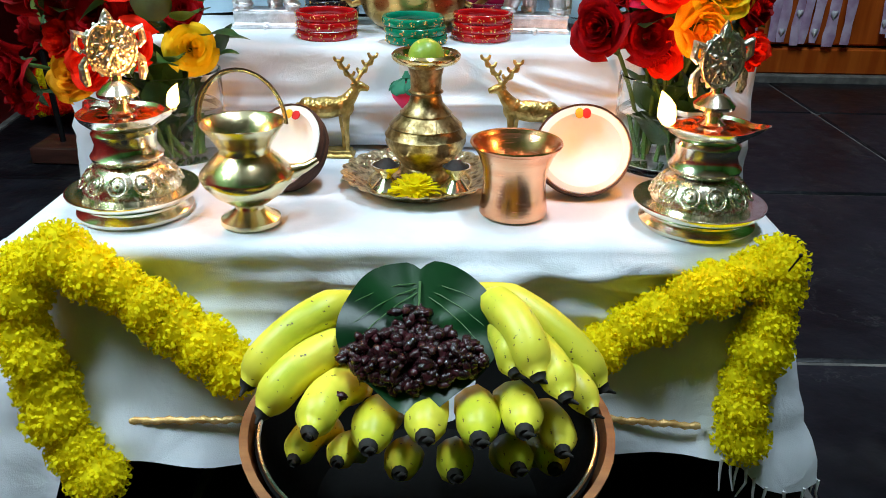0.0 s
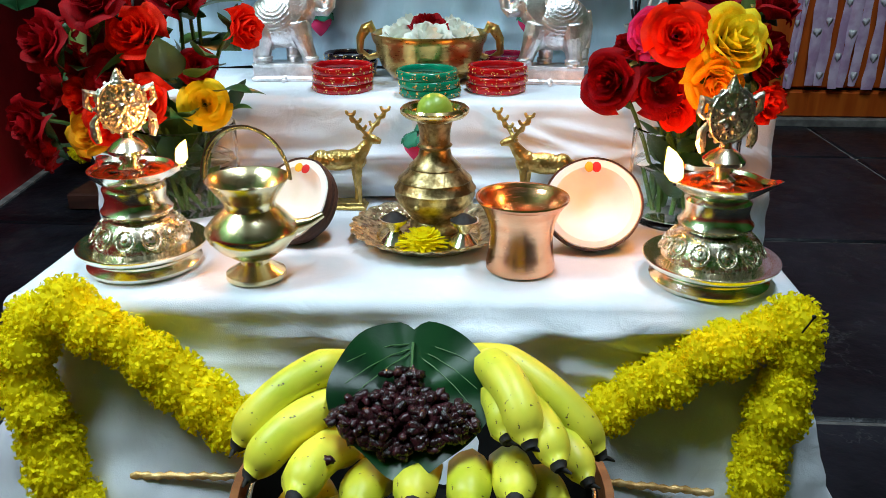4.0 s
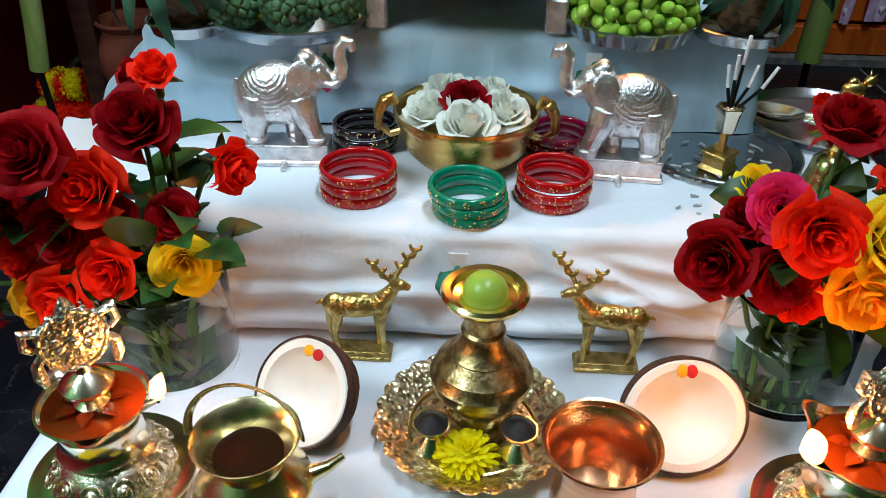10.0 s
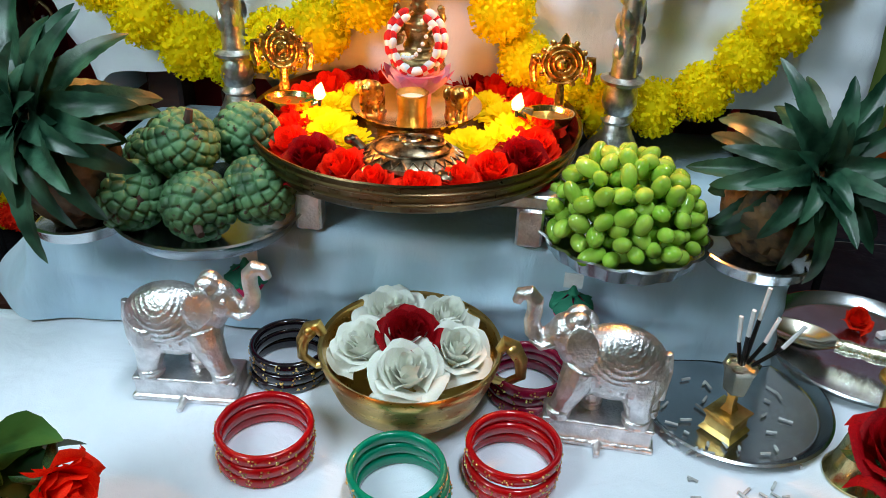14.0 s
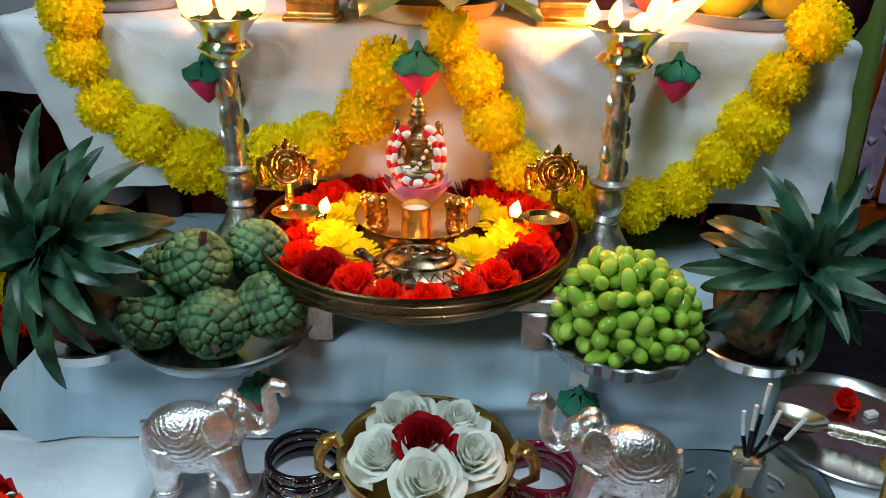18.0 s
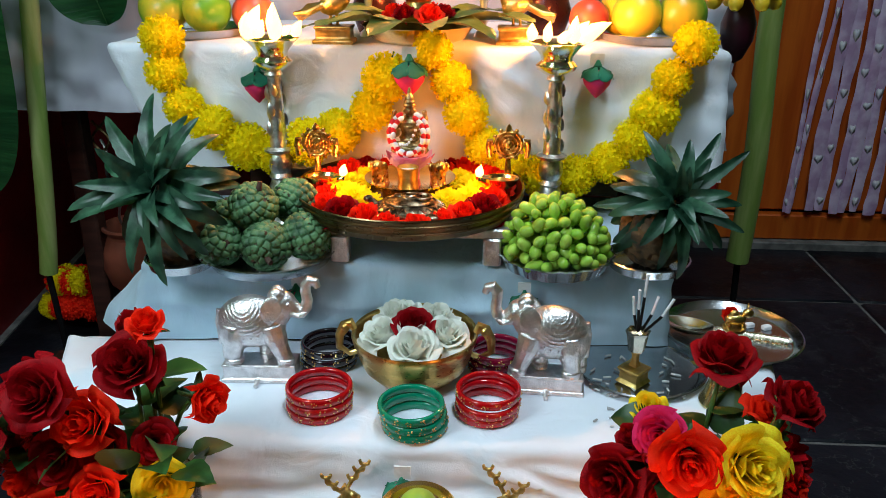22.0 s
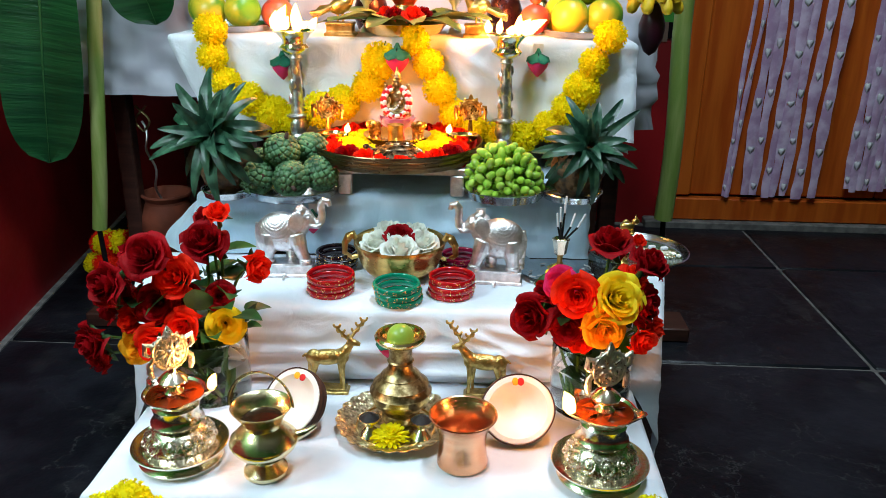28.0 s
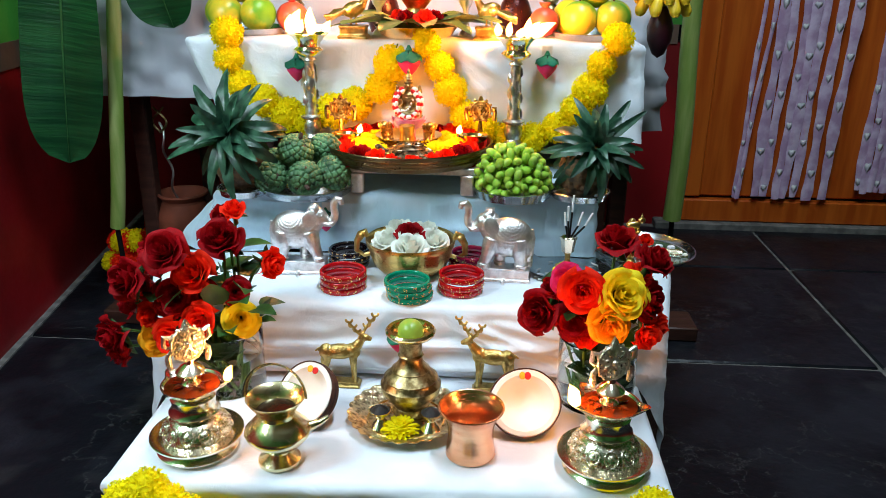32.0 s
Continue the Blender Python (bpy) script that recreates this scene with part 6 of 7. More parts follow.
part("cup", Shape().lathe([(0.0, 0.0), (0.0125, 0.0), (0.0135, 0.003), (0.012, 0.014), (0.0135, 0.030), (0.014, 0.031), (0.0125, 0.031), (0.011, 0.014)], 28), GOLD, gc)
part("rice_fill", Shape().lathe([(0.0, 0.0275), (0.012, 0.026)], 20), ROSE_WHITE, gc, "pale grains")
for sx in (-1, 1):
    s = Shape().box((-0.009, -0.008, 0), (0.009, 0.008, 0.003)).ball((0, 0, 0.018), (0.010, 0.0105, 0.011), seg=12, rings=9).ball((0, -0.010, 0.025), (0.0075, 0.007, 0.008), seg=12, rings=8)
    s.tube([(0, -0.016, 0.024), (0, -0.019, 0.017), (0, -0.018, 0.009), (0, -0.020, 0.005)], [0.0034, 0.003, 0.0024, 0.002], 8)
    for k in (-1, 1):
        s.ball((k * 0.008, -0.007, 0.025), (0.0045, 0.002, 0.006), seg=8, rings=6)
        s.tube([(k * 0.005, -0.004, 0.014), (k * 0.005, -0.005, 0.002)], 0.0034, 8).tube([(k * 0.005, 0.006, 0.014), (k * 0.005, 0.006, 0.002)], 0.0034, 8)
    s.moved(Matrix.Scale(1.08, 4))
    single("elephant_charm", s, DARK_GOLD, "tiny gilt elephant on the small brass plate", "figurine", (PC.x + sx * 0.037, PC.y - 0.010, IZ), group="gilt elephant charms", turn=sx * 12, sharp=0)
LOTUS = material("pink_lotus_petal", (0.70, 0.20, 0.36), (0.88, 0.52, 0.62), rough=0.5, scale=30, bump=0.1, sub=0.1)
lotus = thing("lotus_flower", (PC.x - 0.002, PC.y + 0.022, IZ - 0.001), "pink lotus flower serving as a seat", "flower")
part("core", Shape().lathe([(0.0, 0.0), (0.012, 0.0), (0.013, 0.012), (0.020, 0.024), (0.025, 0.034), (0.0, 0.036)], 28), LOTUS, lotus)
for ring, n, ln, wd, lift, tilt in ((0, 11, 0.034, 0.0105, 0.012, -0.42), (1, 10, 0.030, 0.0105, 0.017, -0.75), (2, 8, 0.022, 0.010, 0.022, -1.0)):
    lp = leaf_shape(ln, wd, -0.75, 0.30, n=12, tip=0.5, seed=ring).mesh("petal", LOTUS, 0)
    for k in range(n):
        part("petal", lp, LOTUS, lotus, m=Matrix.Rotation(k * 2 * math.pi / n + ring * 0.29, 4, "Z") @ Matrix.Translation((0.010, 0, lift)) @ Matrix.Rotation(tilt, 4, "Y"))
SEAT = IZ + 0.034
s = Shape()
s.lathe([(0.0, 0.0), (0.023, 0.0), (0.025, 0.003), (0.022, 0.006), (0.012, 0.010), (0.0, 0.010)], 24, stretch=(1.0, 0.8))
s.lathe([(0.0, 0.006), (0.014, 0.008), (0.0125, 0.018), (0.0105, 0.026), (0.013, 0.034), (0.0145, 0.040), (0.010, 0.0445), (0.0048, 0.047), (0.0048, 0.052), (0.0, 0.052)], 24, stretch=(1.0, 0.72))
s.ball((0, -0.0015, 0.0555), (0.0066, 0.0068, 0.0080), seg=16, rings=12).ball((0, -0.0085, 0.0545), (0.0012, 0.0016, 0.0016), seg=6, rings=5)
s.lathe([(0.0, 0.0590), (0.0078, 0.0595), (0.0086, 0.0615), (0.0078, 0.0630), (0.0070, 0.0640), (0.0076, 0.0660), (0.0060, 0.0685), (0.0062, 0.0705), (0.0042, 0.0745), (0.0026, 0.0770), (0.0028, 0.0785), (0.0014, 0.0830), (0.0, 0.0850)], 18)
for k in (-1, 1):
    s.tube([(k * 0.013, 0, 0.041), (k * 0.0185, -0.003, 0.031), (k * 0.0175, -0.011, 0.024), (k * 0.0135, -0.015, 0.027), (k * 0.0125, -0.016, 0.033)], [0.0042, 0.0038, 0.0032, 0.0028, 0.0030], 8)
    s.tube([(k * 0.0125, 0.003, 0.041), (k * 0.019, 0.003, 0.038), (k * 0.0215, 0.001, 0.044), (k * 0.0195, -0.001, 0.050)], [0.0038, 0.0033, 0.0028, 0.0030], 8)
    s.ball((k * 0.0192, -0.001, 0.0525), (0.0036, 0.0030, 0.0036), seg=8, rings=6)
    s.tube([(k * 0.006, -0.006, 0.010), (k * 0.020, -0.010, 0.010), (k * 0.018, -0.017, 0.008), (-k * 0.002, -0.019, 0.008)], [0.0065, 0.0068, 0.0055, 0.0038], 10)
    s.tube([(k * 0.0068, -0.002, 0.056), (k * 0.0085, -0.002, 0.050)], [0.0016, 0.0022], 6)
for r, z in ((0.0085, 0.0445), (0.0115, 0.038), (0.0128, 0.020)):
    s.tube([(r * math.cos(a), 0.75 * r * math.sin(a) - 0.001, z - 0.003 * math.cos(a + 1.57)) for a in [i * math.pi / 10 for i in range(21)]], 0.0011, 6, caps=False)
fused(single("seated_statue", s, BRASS_OLD, "small brass seated statue on the lotus", "statue", (PC.x - 0.002, PC.y + 0.026, SEAT), sharp=0), 0.0007)
gar = thing("bead_garland", (PC.x - 0.002, PC.y + 0.012, SEAT), "garland of red and white cotton beads round the statue", "garland")
RED_COTTON = material("red_cotton_bead", (0.62, 0.01, 0.015), rough=0.85, scale=60)
bead = {m_: Shape().ball((0, 0, 0), (0.0034, 0.0034, 0.0054), seg=10, rings=7).mesh("bead", m_, 0) for m_ in (RED_COTTON, FRINGE_WHITE)}
for q, (rx, rz, yy) in enumerate(((0.0195, 0.0225, -0.008), (0.0245, 0.0265, -0.003))):
    n = 20 + 4 * q
    for k in range(n):
        a = -math.pi / 2 + 2.62 * (2 * k / (n - 1) - 1)
        p = Vector((rx * math.cos(a), yy - 0.006 * (1 - abs(math.cos(a))) + 0.010 * max(0, math.sin(a)), 0.0275 + rz * math.sin(a)))
        mat_ = RED_COTTON if (k + q) % 2 else FRINGE_WHITE
        part("bead", bead[mat_], mat_, gar, m=facing(p, (-math.sin(a) * rx + 0.006 * math.sin(k * 2.7), 0.006 * math.cos(k * 1.9), math.cos(a) * rz), 1.0 + 0.12 * math.sin(k * 3.3 + q)))
pearls = Shape().ball((0, 0, 0), 0.0019, seg=8, rings=6).mesh("pearl", FRINGE_WHITE, 0)
for k in range(9):
    part("pearl", pearls, FRINGE_WHITE, gar, m=Matrix.Translation((-0.010 + 0.0028 * k, -0.010, 0.016 + 0.0032 * k - 0.010 * math.sin(k * math.pi / 8))))

st = Shape().lathe([(0.0, 0.0), (0.038, 0.0), (0.040, 0.003), (0.039, 0.006), (0.030, 0.012), (0.026, 0.0125), (0.024, 0.014), (0.014, 0.018), (0.0, 0.019)], 40, stretch=(1.0, 0.8))
st.tube([(-0.034, 0, 0.005), (-0.041, 0.004, 0.010), (-0.045, 0.006, 0.012)], [0.0045, 0.0038, 0.004], 10).ball((-0.046, 0.006, 0.0125), (0.0058, 0.0045, 0.0042), seg=12, rings=8)
for k, (x, y) in enumerate(((-0.026, -0.026), (0.026, -0.026), (-0.024, 0.026), (0.024, 0.026))):
    st.ball((x, y, 0.003), (0.009, 0.006, 0.004), (0, 0, 45 if x * y > 0 else -45), 10, 6)
for k in range(24):
    a, b = k * math.pi / 12, (k + 0.5) * math.pi / 12
    st.tube([(0.0385 * math.cos(a), 0.0308 * math.sin(a), 0.0068), (0.0315 * math.cos(b), 0.0252 * math.sin(b), 0.0112), (0.0385 * math.cos(2 * b - a), 0.0308 * math.sin(2 * b - a), 0.0068)], 0.0007, 5)
st.tube([(0.0285 * math.cos(a), 0.0228 * math.sin(a), 0.0130) for a in [i * math.pi / 16 for i in range(33)]], 0.0010, 6, caps=False)
st.tube([(0.010 + 0.013 * math.cos(a), -0.001 + 0.010 * math.sin(a), 0.0182) for a in [i * math.pi / 10 for i in range(-7, 10)]], [0.0012 + 0.0001 * i for i in range(17)], 6)
st.ball((-0.010, 0.003, 0.0178), (0.008, 0.006, 0.0026), (0, 8, 20), 10, 6).ball((-0.003, -0.006, 0.0180), (0.0055, 0.004, 0.0024), (0, 0, -35), 10, 6)
st.tube([(0.012 * math.cos(a) * (1 - 0.05 * i), 0.009 * math.sin(a) * (1 - 0.05 * i), 0.019) for i, a in enumerate([0.6 * j for j in range(14)])], 0.0018, 6)
single("tortoise_figurine", st.moved(Matrix.Diagonal((1.1, 1.05, 1.05, 1))), material("browned_brass", (0.07, 0.05, 0.03), (0.42, 0.33, 0.21), rough=0.34, metal=1, scale=120, bump=0.35, grain=400, distance=0.0006), "embossed dark brass tortoise lying among the roses", "figurine", (PC.x + 0.008, PC.y - 0.080, PC.z + 0.017), sharp=35)


def diya(at, mirror, wheel, label):
    t = thing("emblem_diya", at, label, "lamp", "diyas in the plate")
    b = Shape().lathe([(0.0, 0.0), (0.010, 0.0), (0.020, 0.008), (0.0225, 0.015), (0.021, 0.015), (0.017, 0.008), (0.0, 0.004)], 32, stretch=(1.0, 0.8))
    b.tube([(mirror * 0.016, 0, 0.010), (mirror * 0.024, -0.002, 0.0135), (mirror * 0.029, -0.004, 0.015)], [0.008, 0.006, 0.003], 10, 0.5)
    part("bowl", b, BRASS, t)
    part("oil", Shape().lathe([(0.0, 0.0105), (0.0185, 0.0105)], 24, stretch=(1.0, 0.8)), GOLD, t, "lamp oil")
    e = Shape().lathe([(0.0, -0.002), (0.0185, -0.002), (0.0205, 0), (0.0185, 0.002), (0.0, 0.002)], 32)
    e.v = [(x, z, y + 0.052) for x, y, z in e.v]
    for r in ((0.008, 0.013, 0.018) if wheel else (0.007, 0.012, 0.0175)):
        e.tube([(r * math.cos(a) * (1 if wheel else 0.85), -0.0024, 0.052 + r * math.sin(a)) for a in [i * math.pi / 12 for i in range(25)]], 0.0011, 5, caps=False)
    if not wheel:
        e.tube([(0.001 + 0.004 * math.sin(i * 0.9), -0.003, 0.060 - 0.0025 * i) for i in range(7)], [0.001, 0.003, 0.0038, 0.003, 0.0022, 0.0016, 0.0008], 7)
    else:
        e.ball((0, -0.003, 0.052), (0.005, 0.002, 0.005), seg=10, rings=6)
    for k in range(12):
        a = k * math.pi / 6
        e.ball((0.0215 * math.cos(a), 0, 0.052 + 0.0215 * math.sin(a)), (0.003, 0.002, 0.003), seg=6, rings=4)
    for sx in (-1, 1):
        e.tube([(sx * 0.021, 0, 0.057), (sx * 0.0265, 0, 0.057), (sx * 0.0275, 0, 0.047), (sx * 0.0255, 0, 0.034)], [0.003, 0.0040, 0.0040, 0.0036], 7)
    e.tube([(0, 0, 0.071), (0, 0, 0.076), (0, 0, 0.080)], [0.007, 0.005, 0.001], 8, 0.5).tube([(0, 0, 0.012), (0, 0, 0.033)], [0.006, 0.004], 8, 0.6)
    part("emblem", e, DARK_GOLD, t, "gilt embossed disc with tassels", m=Matrix.Translation((-mirror * 0.008, 0.012, 0.007)) @ Matrix.Scale(0.92, 4))
    flame(t, (mirror * 0.028, -0.006, 0.019), 0.85)
    return t


diya((-0.184, PC.y - 0.006, PC.z + 0.022), 1, False, "brass diya with a gilt conch disc, lit")
diya((0.045, PC.y - 0.004, PC.z + 0.024), -1, True, "brass diya with a gilt wheel disc, lit")


SILVER_OLD = material("tarnished_silver", (0.50, 0.48, 0.45), (0.88, 0.86, 0.82), rough=0.40, metal=1, scale=120, bump=0.35, cells=260, distance=0.0008)


def tall_lamp(at, label, flames):
    t = thing("tall_oil_lamp", at, label, "lamp", "tall silver lamps")
    part("base", Shape().lathe([(0.0, 0.0), (0.045, 0.0), (0.046, 0.004), (0.041, 0.010), (0.032, 0.022), (0.022, 0.036), (0.016, 0.048), (0.0125, 0.058)], 72, ripple=0.05, lobes=24), SILVER_OLD, t)
    part("collar", Shape().lathe([(0.0125, 0.056), (0.016, 0.060), (0.013, 0.066), (0.0165, 0.076), (0.0155, 0.088), (0.013, 0.093), (0.020, 0.096), (0.0205, 0.099), (0.013, 0.102)], 28), SILVER_OLD, t)
    part("shaft", Shape().lathe([(0.0125, 0.101), (0.0118, 0.104), (0.0102, 0.150), (0.0088, 0.192), (0.0086, 0.196), (0.0120, 0.199), (0.0098, 0.206)], 28), SILVER_OLD, t)
    lf = leaf_shape(0.019, 0.0046, -0.9, 0.3, n=8, thick=0.0014).mesh("leaf", SILVER_PLAIN, 0)
    for k in range(16):
        a = k * 1.35
        part("leaf", lf, SILVER, t, "raised silver leaf", m=Matrix.Rotation(a, 4, "Z") @ Matrix.Translation((0.0112 - 0.00016 * k, 0, 0.104 + k * 0.0052)) @ Matrix.Rotation(-1.15, 4, "Y") @ Matrix.Rotation(0.5, 4, "X"))
    part("cup", Shape().lathe([(0.012, 0.204), (0.024, 0.212), (0.026, 0.217), (0.020, 0.223), (0.021, 0.229), (0.029, 0.240), (0.034, 0.245), (0.0325, 0.246), (0.026, 0.240), (0.0, 0.236)], 40, ripple=0.10, lobes=5), BRASS_PALE, t)
    for a, r, size, lean, fat in flames:
        flame(t, (r * math.cos(a), r * math.sin(a), 0.250), size, lean, fat)
    return t


tall_lamp((-0.258, 1.250, Z3), "tall silver oil lamp with raised leaves, flames lit", [(0.1, 0.031, 1.25, 0.35, 0.85), (5.4, 0.014, 2.5, -0.12, 0.62), (1.0, 0.020, 1.1, 0.9, 0.8), (3.3, 0.028, 2.5, 0.30, 0.70), (3.0, 0.034, 1.7, -0.05, 0.85), (3.9, 0.019, 1.3, 0.25, 0.95)])
tall_lamp((0.112, 1.242, Z3), "tall silver oil lamp with raised leaves, flames lit", [(0.15, 0.031, 2.5, 0.95, 0.60), (0.5, 0.026, 1.6, 0.55, 0.75), (5.6, 0.024, 1.8, -0.05, 0.65), (3.1, 0.032, 1.15, -0.25, 0.95), (3.7, 0.017, 1.35, 0.0, 0.7), (4.8, 0.018, 1.3, 0.95, 0.8)])

plate("fruit_plate", (-0.235, 1.096, Z3), 0.080, 0.014, "steel plate holding custard apples", group="fruit plates")
CA = [scaled_fruit(0.0268, 100, 0.19, k, 0.93, 90, 130).mesh("skin", CUSTARD, 0) for k in range(3)]
for i, (x, y, z, tilt, spin) in enumerate(((-0.289, 1.066, 0.0290, (20, 10), 0), (-0.229, 1.058, 0.0290, (105, 0), 0.3), (-0.250, 1.090, 0.067, (15, -20), 2), (-0.188, 1.085, 0.033, (10, 30), 0.5), (-0.210, 1.132, 0.060, (50, 10), 3), (-0.288, 1.124, 0.038, (10, 0), 4))):
    t = thing("custard_apple", (x, y, Z3 + 0.003 + z), "knobbly green custard apple on a steel plate", "fruit", "custard apples")
    m = Euler((radians(tilt[0]), radians(tilt[1]), spin)).to_matrix().to_4x4()
    part("skin", CA[i % 3], CUSTARD, t, m=m)
    if i in (1, 2, 4):
        part("stalk", Shape().tube([(0, 0, 0.024), (0.001, 0, 0.030), (0.003, 0, 0.034)], [0.004, 0.0032, 0.003], 7), CUSTARD_BROWN, t, "short brown stalk", m=m)
    for q in range(2 + i % 3):
        u = Vector((math.sin(q * 2.1 + i) * 0.7, math.cos(q * 1.7 + i * 2) * 0.7 - 0.5, math.sin(q + i * 1.3) * 0.7)).normalized()
        part("blemish", Shape().ball((0, 0, 0), (0.0042 + 0.0015 * (q % 2), 0.0034, 0.0016), seg=9, rings=5), CUSTARD_BROWN, t, "dry brown blemish", m=m @ facing(u * 0.0282 * (1 - 0.08 * u.z * u.z), u, 1.0, q))

plate("fruit_plate", (0.112, 1.106, Z3), 0.068, 0.016, "steel plate with a wavy rim holding green grapes", group="fruit plates", lobes=16, ripple=0.05)
gb = thing("grape_bunch", (0.110, 1.098, Z3 + 0.004), "heaped bunch of shiny green grapes", "grapes")
GR = [Shape().ball((0, 0, 0), (0.0067, 0.0067, 0.0067 * e), seg=14, rings=10).mesh("grape", GRAPE, 0) for e in (1.3, 1.5, 1.7)]
rng = random.Random(12)
placed = []
for ring in range(6000):
    a, q = rng.uniform(0, 6.283), rng.random()
    lay = rng.choice((1.0, 1.0, 0.84, 0.68)) * rng.uniform(0.94, 1.04)
    th = math.acos(1 - q)
    p = Vector((0.060 * lay * math.sin(th) * math.cos(a), 0.050 * lay * math.sin(th) * math.sin(a), 0.012 + 0.070 * lay * math.cos(th)))
    if all((p - o).length > 0.0120 for o in placed):
        placed.append(p)
    if len(placed) >= 290:
        break
for k, p in enumerate(placed):
    d = Vector((p.x, p.y, p.z * 0.4)).normalized() + Vector([rng.uniform(-1.1, 1.1) for _ in range(3)])
    part("grape", GR[k % 3], GRAPE, gb, m=facing(p, d, rng.uniform(0.86, 1.1)))
for k in range(14):
    a = k * 0.45
    part("stalk", Shape().tube([(0, 0, 0.045), (0.03 * math.cos(a), 0.026 * math.sin(a), 0.045 + 0.02 * math.sin(k)), (0.050 * math.cos(a), 0.042 * math.sin(a), 0.035 + 0.02 * math.cos(k))], [0.0018, 0.0014, 0.001], 5), STEM, gb, "green stalk")


def pineapple(at, h, r, axis, crown_size, seed, label, crown=(0, -0.4, 1)):
    t = thing("pineapple", at, label, "pineapple", "pineapples")
    d = Vector(axis).normalized()
    m = facing((0, 0, 0), d, 1.0)
    body = scaled_fruit(1.0, 130, 0.13, seed, 1.0, 40, 52)
    body.v = [(x * r, y * r, (z + 1) * h / 2) for x, y, z in body.v]
    part("body", body, PINE_SKIN, t, "brown scaly skin", m=m)
    rng = random.Random(seed)
    c = facing(m @ Vector((0, -0.012, h * 0.93)), crown, 1.0)
    for k in range(46):
        f = k / 45
        a = k * 2.4 + rng.uniform(-0.2, 0.2)
        ln = crown_size * (0.38 + 0.62 * math.sin(math.pi * min(1, f * 0.8 + 0.15))) * rng.uniform(0.85, 1.15)
        tilt = -1.30 + 2.0 * (1 - f) ** 1.1 + rng.uniform(-0.3, 0.3)
        lf = leaf_shape(ln, 0.0138 * (1.0 - 0.30 * f) * rng.uniform(0.85, 1.15) * crown_size / 0.09, (0.9 + 0.7 * (1 - f)) * rng.uniform(0.4, 1.5), 0.45, n=22, tip=0.2, serrated=0.09)
        part("crown_leaf", lf, LEAF_BLUE, t, "", m=c @ Matrix.Translation((0, 0, 0.020 * f)) @ Matrix.Rotation(a, 4, "Z") @ Matrix.Translation((0.004 + 0.006 * (1 - f), 0, 0)) @ Matrix.Rotation(tilt, 4, "Y"), sharp=0)
    return t


plate("small_dish", (-0.337, 1.070, Z3), 0.042, 0.012, "small steel dish under the pineapple", group="pineapple dishes")
pineapple((-0.337, 1.074, Z3 + 0.004), 0.105, 0.038, (-0.02, -0.12, 1), 0.102, 4, "pineapple with a grey-green crown in a small dish", (-0.25, -1.0, 0.55))
plate("small_dish", (0.222, 1.104, Z3), 0.050, 0.012, "small steel dish under the pineapple", STEEL, "pineapple dishes")
pineapple((0.224, 1.108, Z3 + 0.004), 0.088, 0.039, (0.10, -0.10, 1), 0.090, 9, "pineapple with a dark green crown in a small dish", (0.12, -1.0, 0.55))

# ---- back table ----
garland("marigold_garland", [(-0.412, 1.272, 0.728), (-0.414, 1.266, 0.690), (-0.396, 1.266, 0.648), (-0.362, 1.266, 0.618), (-0.328, 1.266, 0.592), (-0.296, 1.266, 0.575), (-0.254, 1.266, 0.575), (-0.200, 1.266, 0.598), (-0.150, 1.266, 0.620), (-0.118, 1.266, 0.662), (-0.100, 1.268, 0.712)],
        0.0290, 0.048, YELLOW_DEEP, "deep yellow marigold garland in a swag on the back cloth", "back garlands", seed=11)
garland("marigold_garland", [(-0.046, 1.268, 0.714), (-0.024, 1.266, 0.672), (-0.008, 1.266, 0.635), (0.014, 1.266, 0.598), (0.050, 1.266, 0.568), (0.094, 1.266, 0.546), (0.140, 1.266, 0.545), (0.178, 1.266, 0.556), (0.212, 1.266, 0.585), (0.238, 1.266, 0.618), (0.258, 1.267, 0.660), (0.276, 1.268, 0.702), (0.297, 1.272, 0.733)],
        0.0286, 0.047, YELLOW_DEEP, "deep yellow marigold garland in a swag on the back cloth", "back garlands", seed=12)
bud((-0.284, 1.263, 0.664), 0.036, "green and pink felt lotus bud hung before the back cloth")
bud((-0.077, 1.242, 0.681), 0.039, "green and pink felt lotus bud hung before the back cloth")
bud((0.168, 1.268, 0.676), 0.035, "green and pink felt lotus bud hung before the back cloth")


def mango(at, r, spin, label="green and yellow mango on a steel plate", mat=MANGO):
    s = Shape().ball((0, 0, 0), (r * 1.06, r * 0.95, r), seg=24, rings=16)
    s.v = [(x * (1 + 0.08 * z / r), y, z * (1.06 if z > 0 else 0.95)) for x, y, z in s.v]
    t = thing("mango" if mat is MANGO else "pomegranate", at, label, "fruit", "fruit on the back table", spin)
    part("skin", s, mat, t, sharp=0)
    if mat is MANGO:
        part("stalk", Shape().tube([(0, 0, r * 0.95), (0, 0, r * 1.15)], 0.0022, 6), CUSTARD_BROWN, t, "dry stalk stub")
    else:
        part("crown", Shape().lathe([(r * 0.22, r * 0.9), (r * 0.2, r * 1.1), (r * 0.34, r * 1.38), (r * 0.25, r * 1.12)], 18, ripple=0.3, lobes=6), mat, t, "small flared crown")
    return t


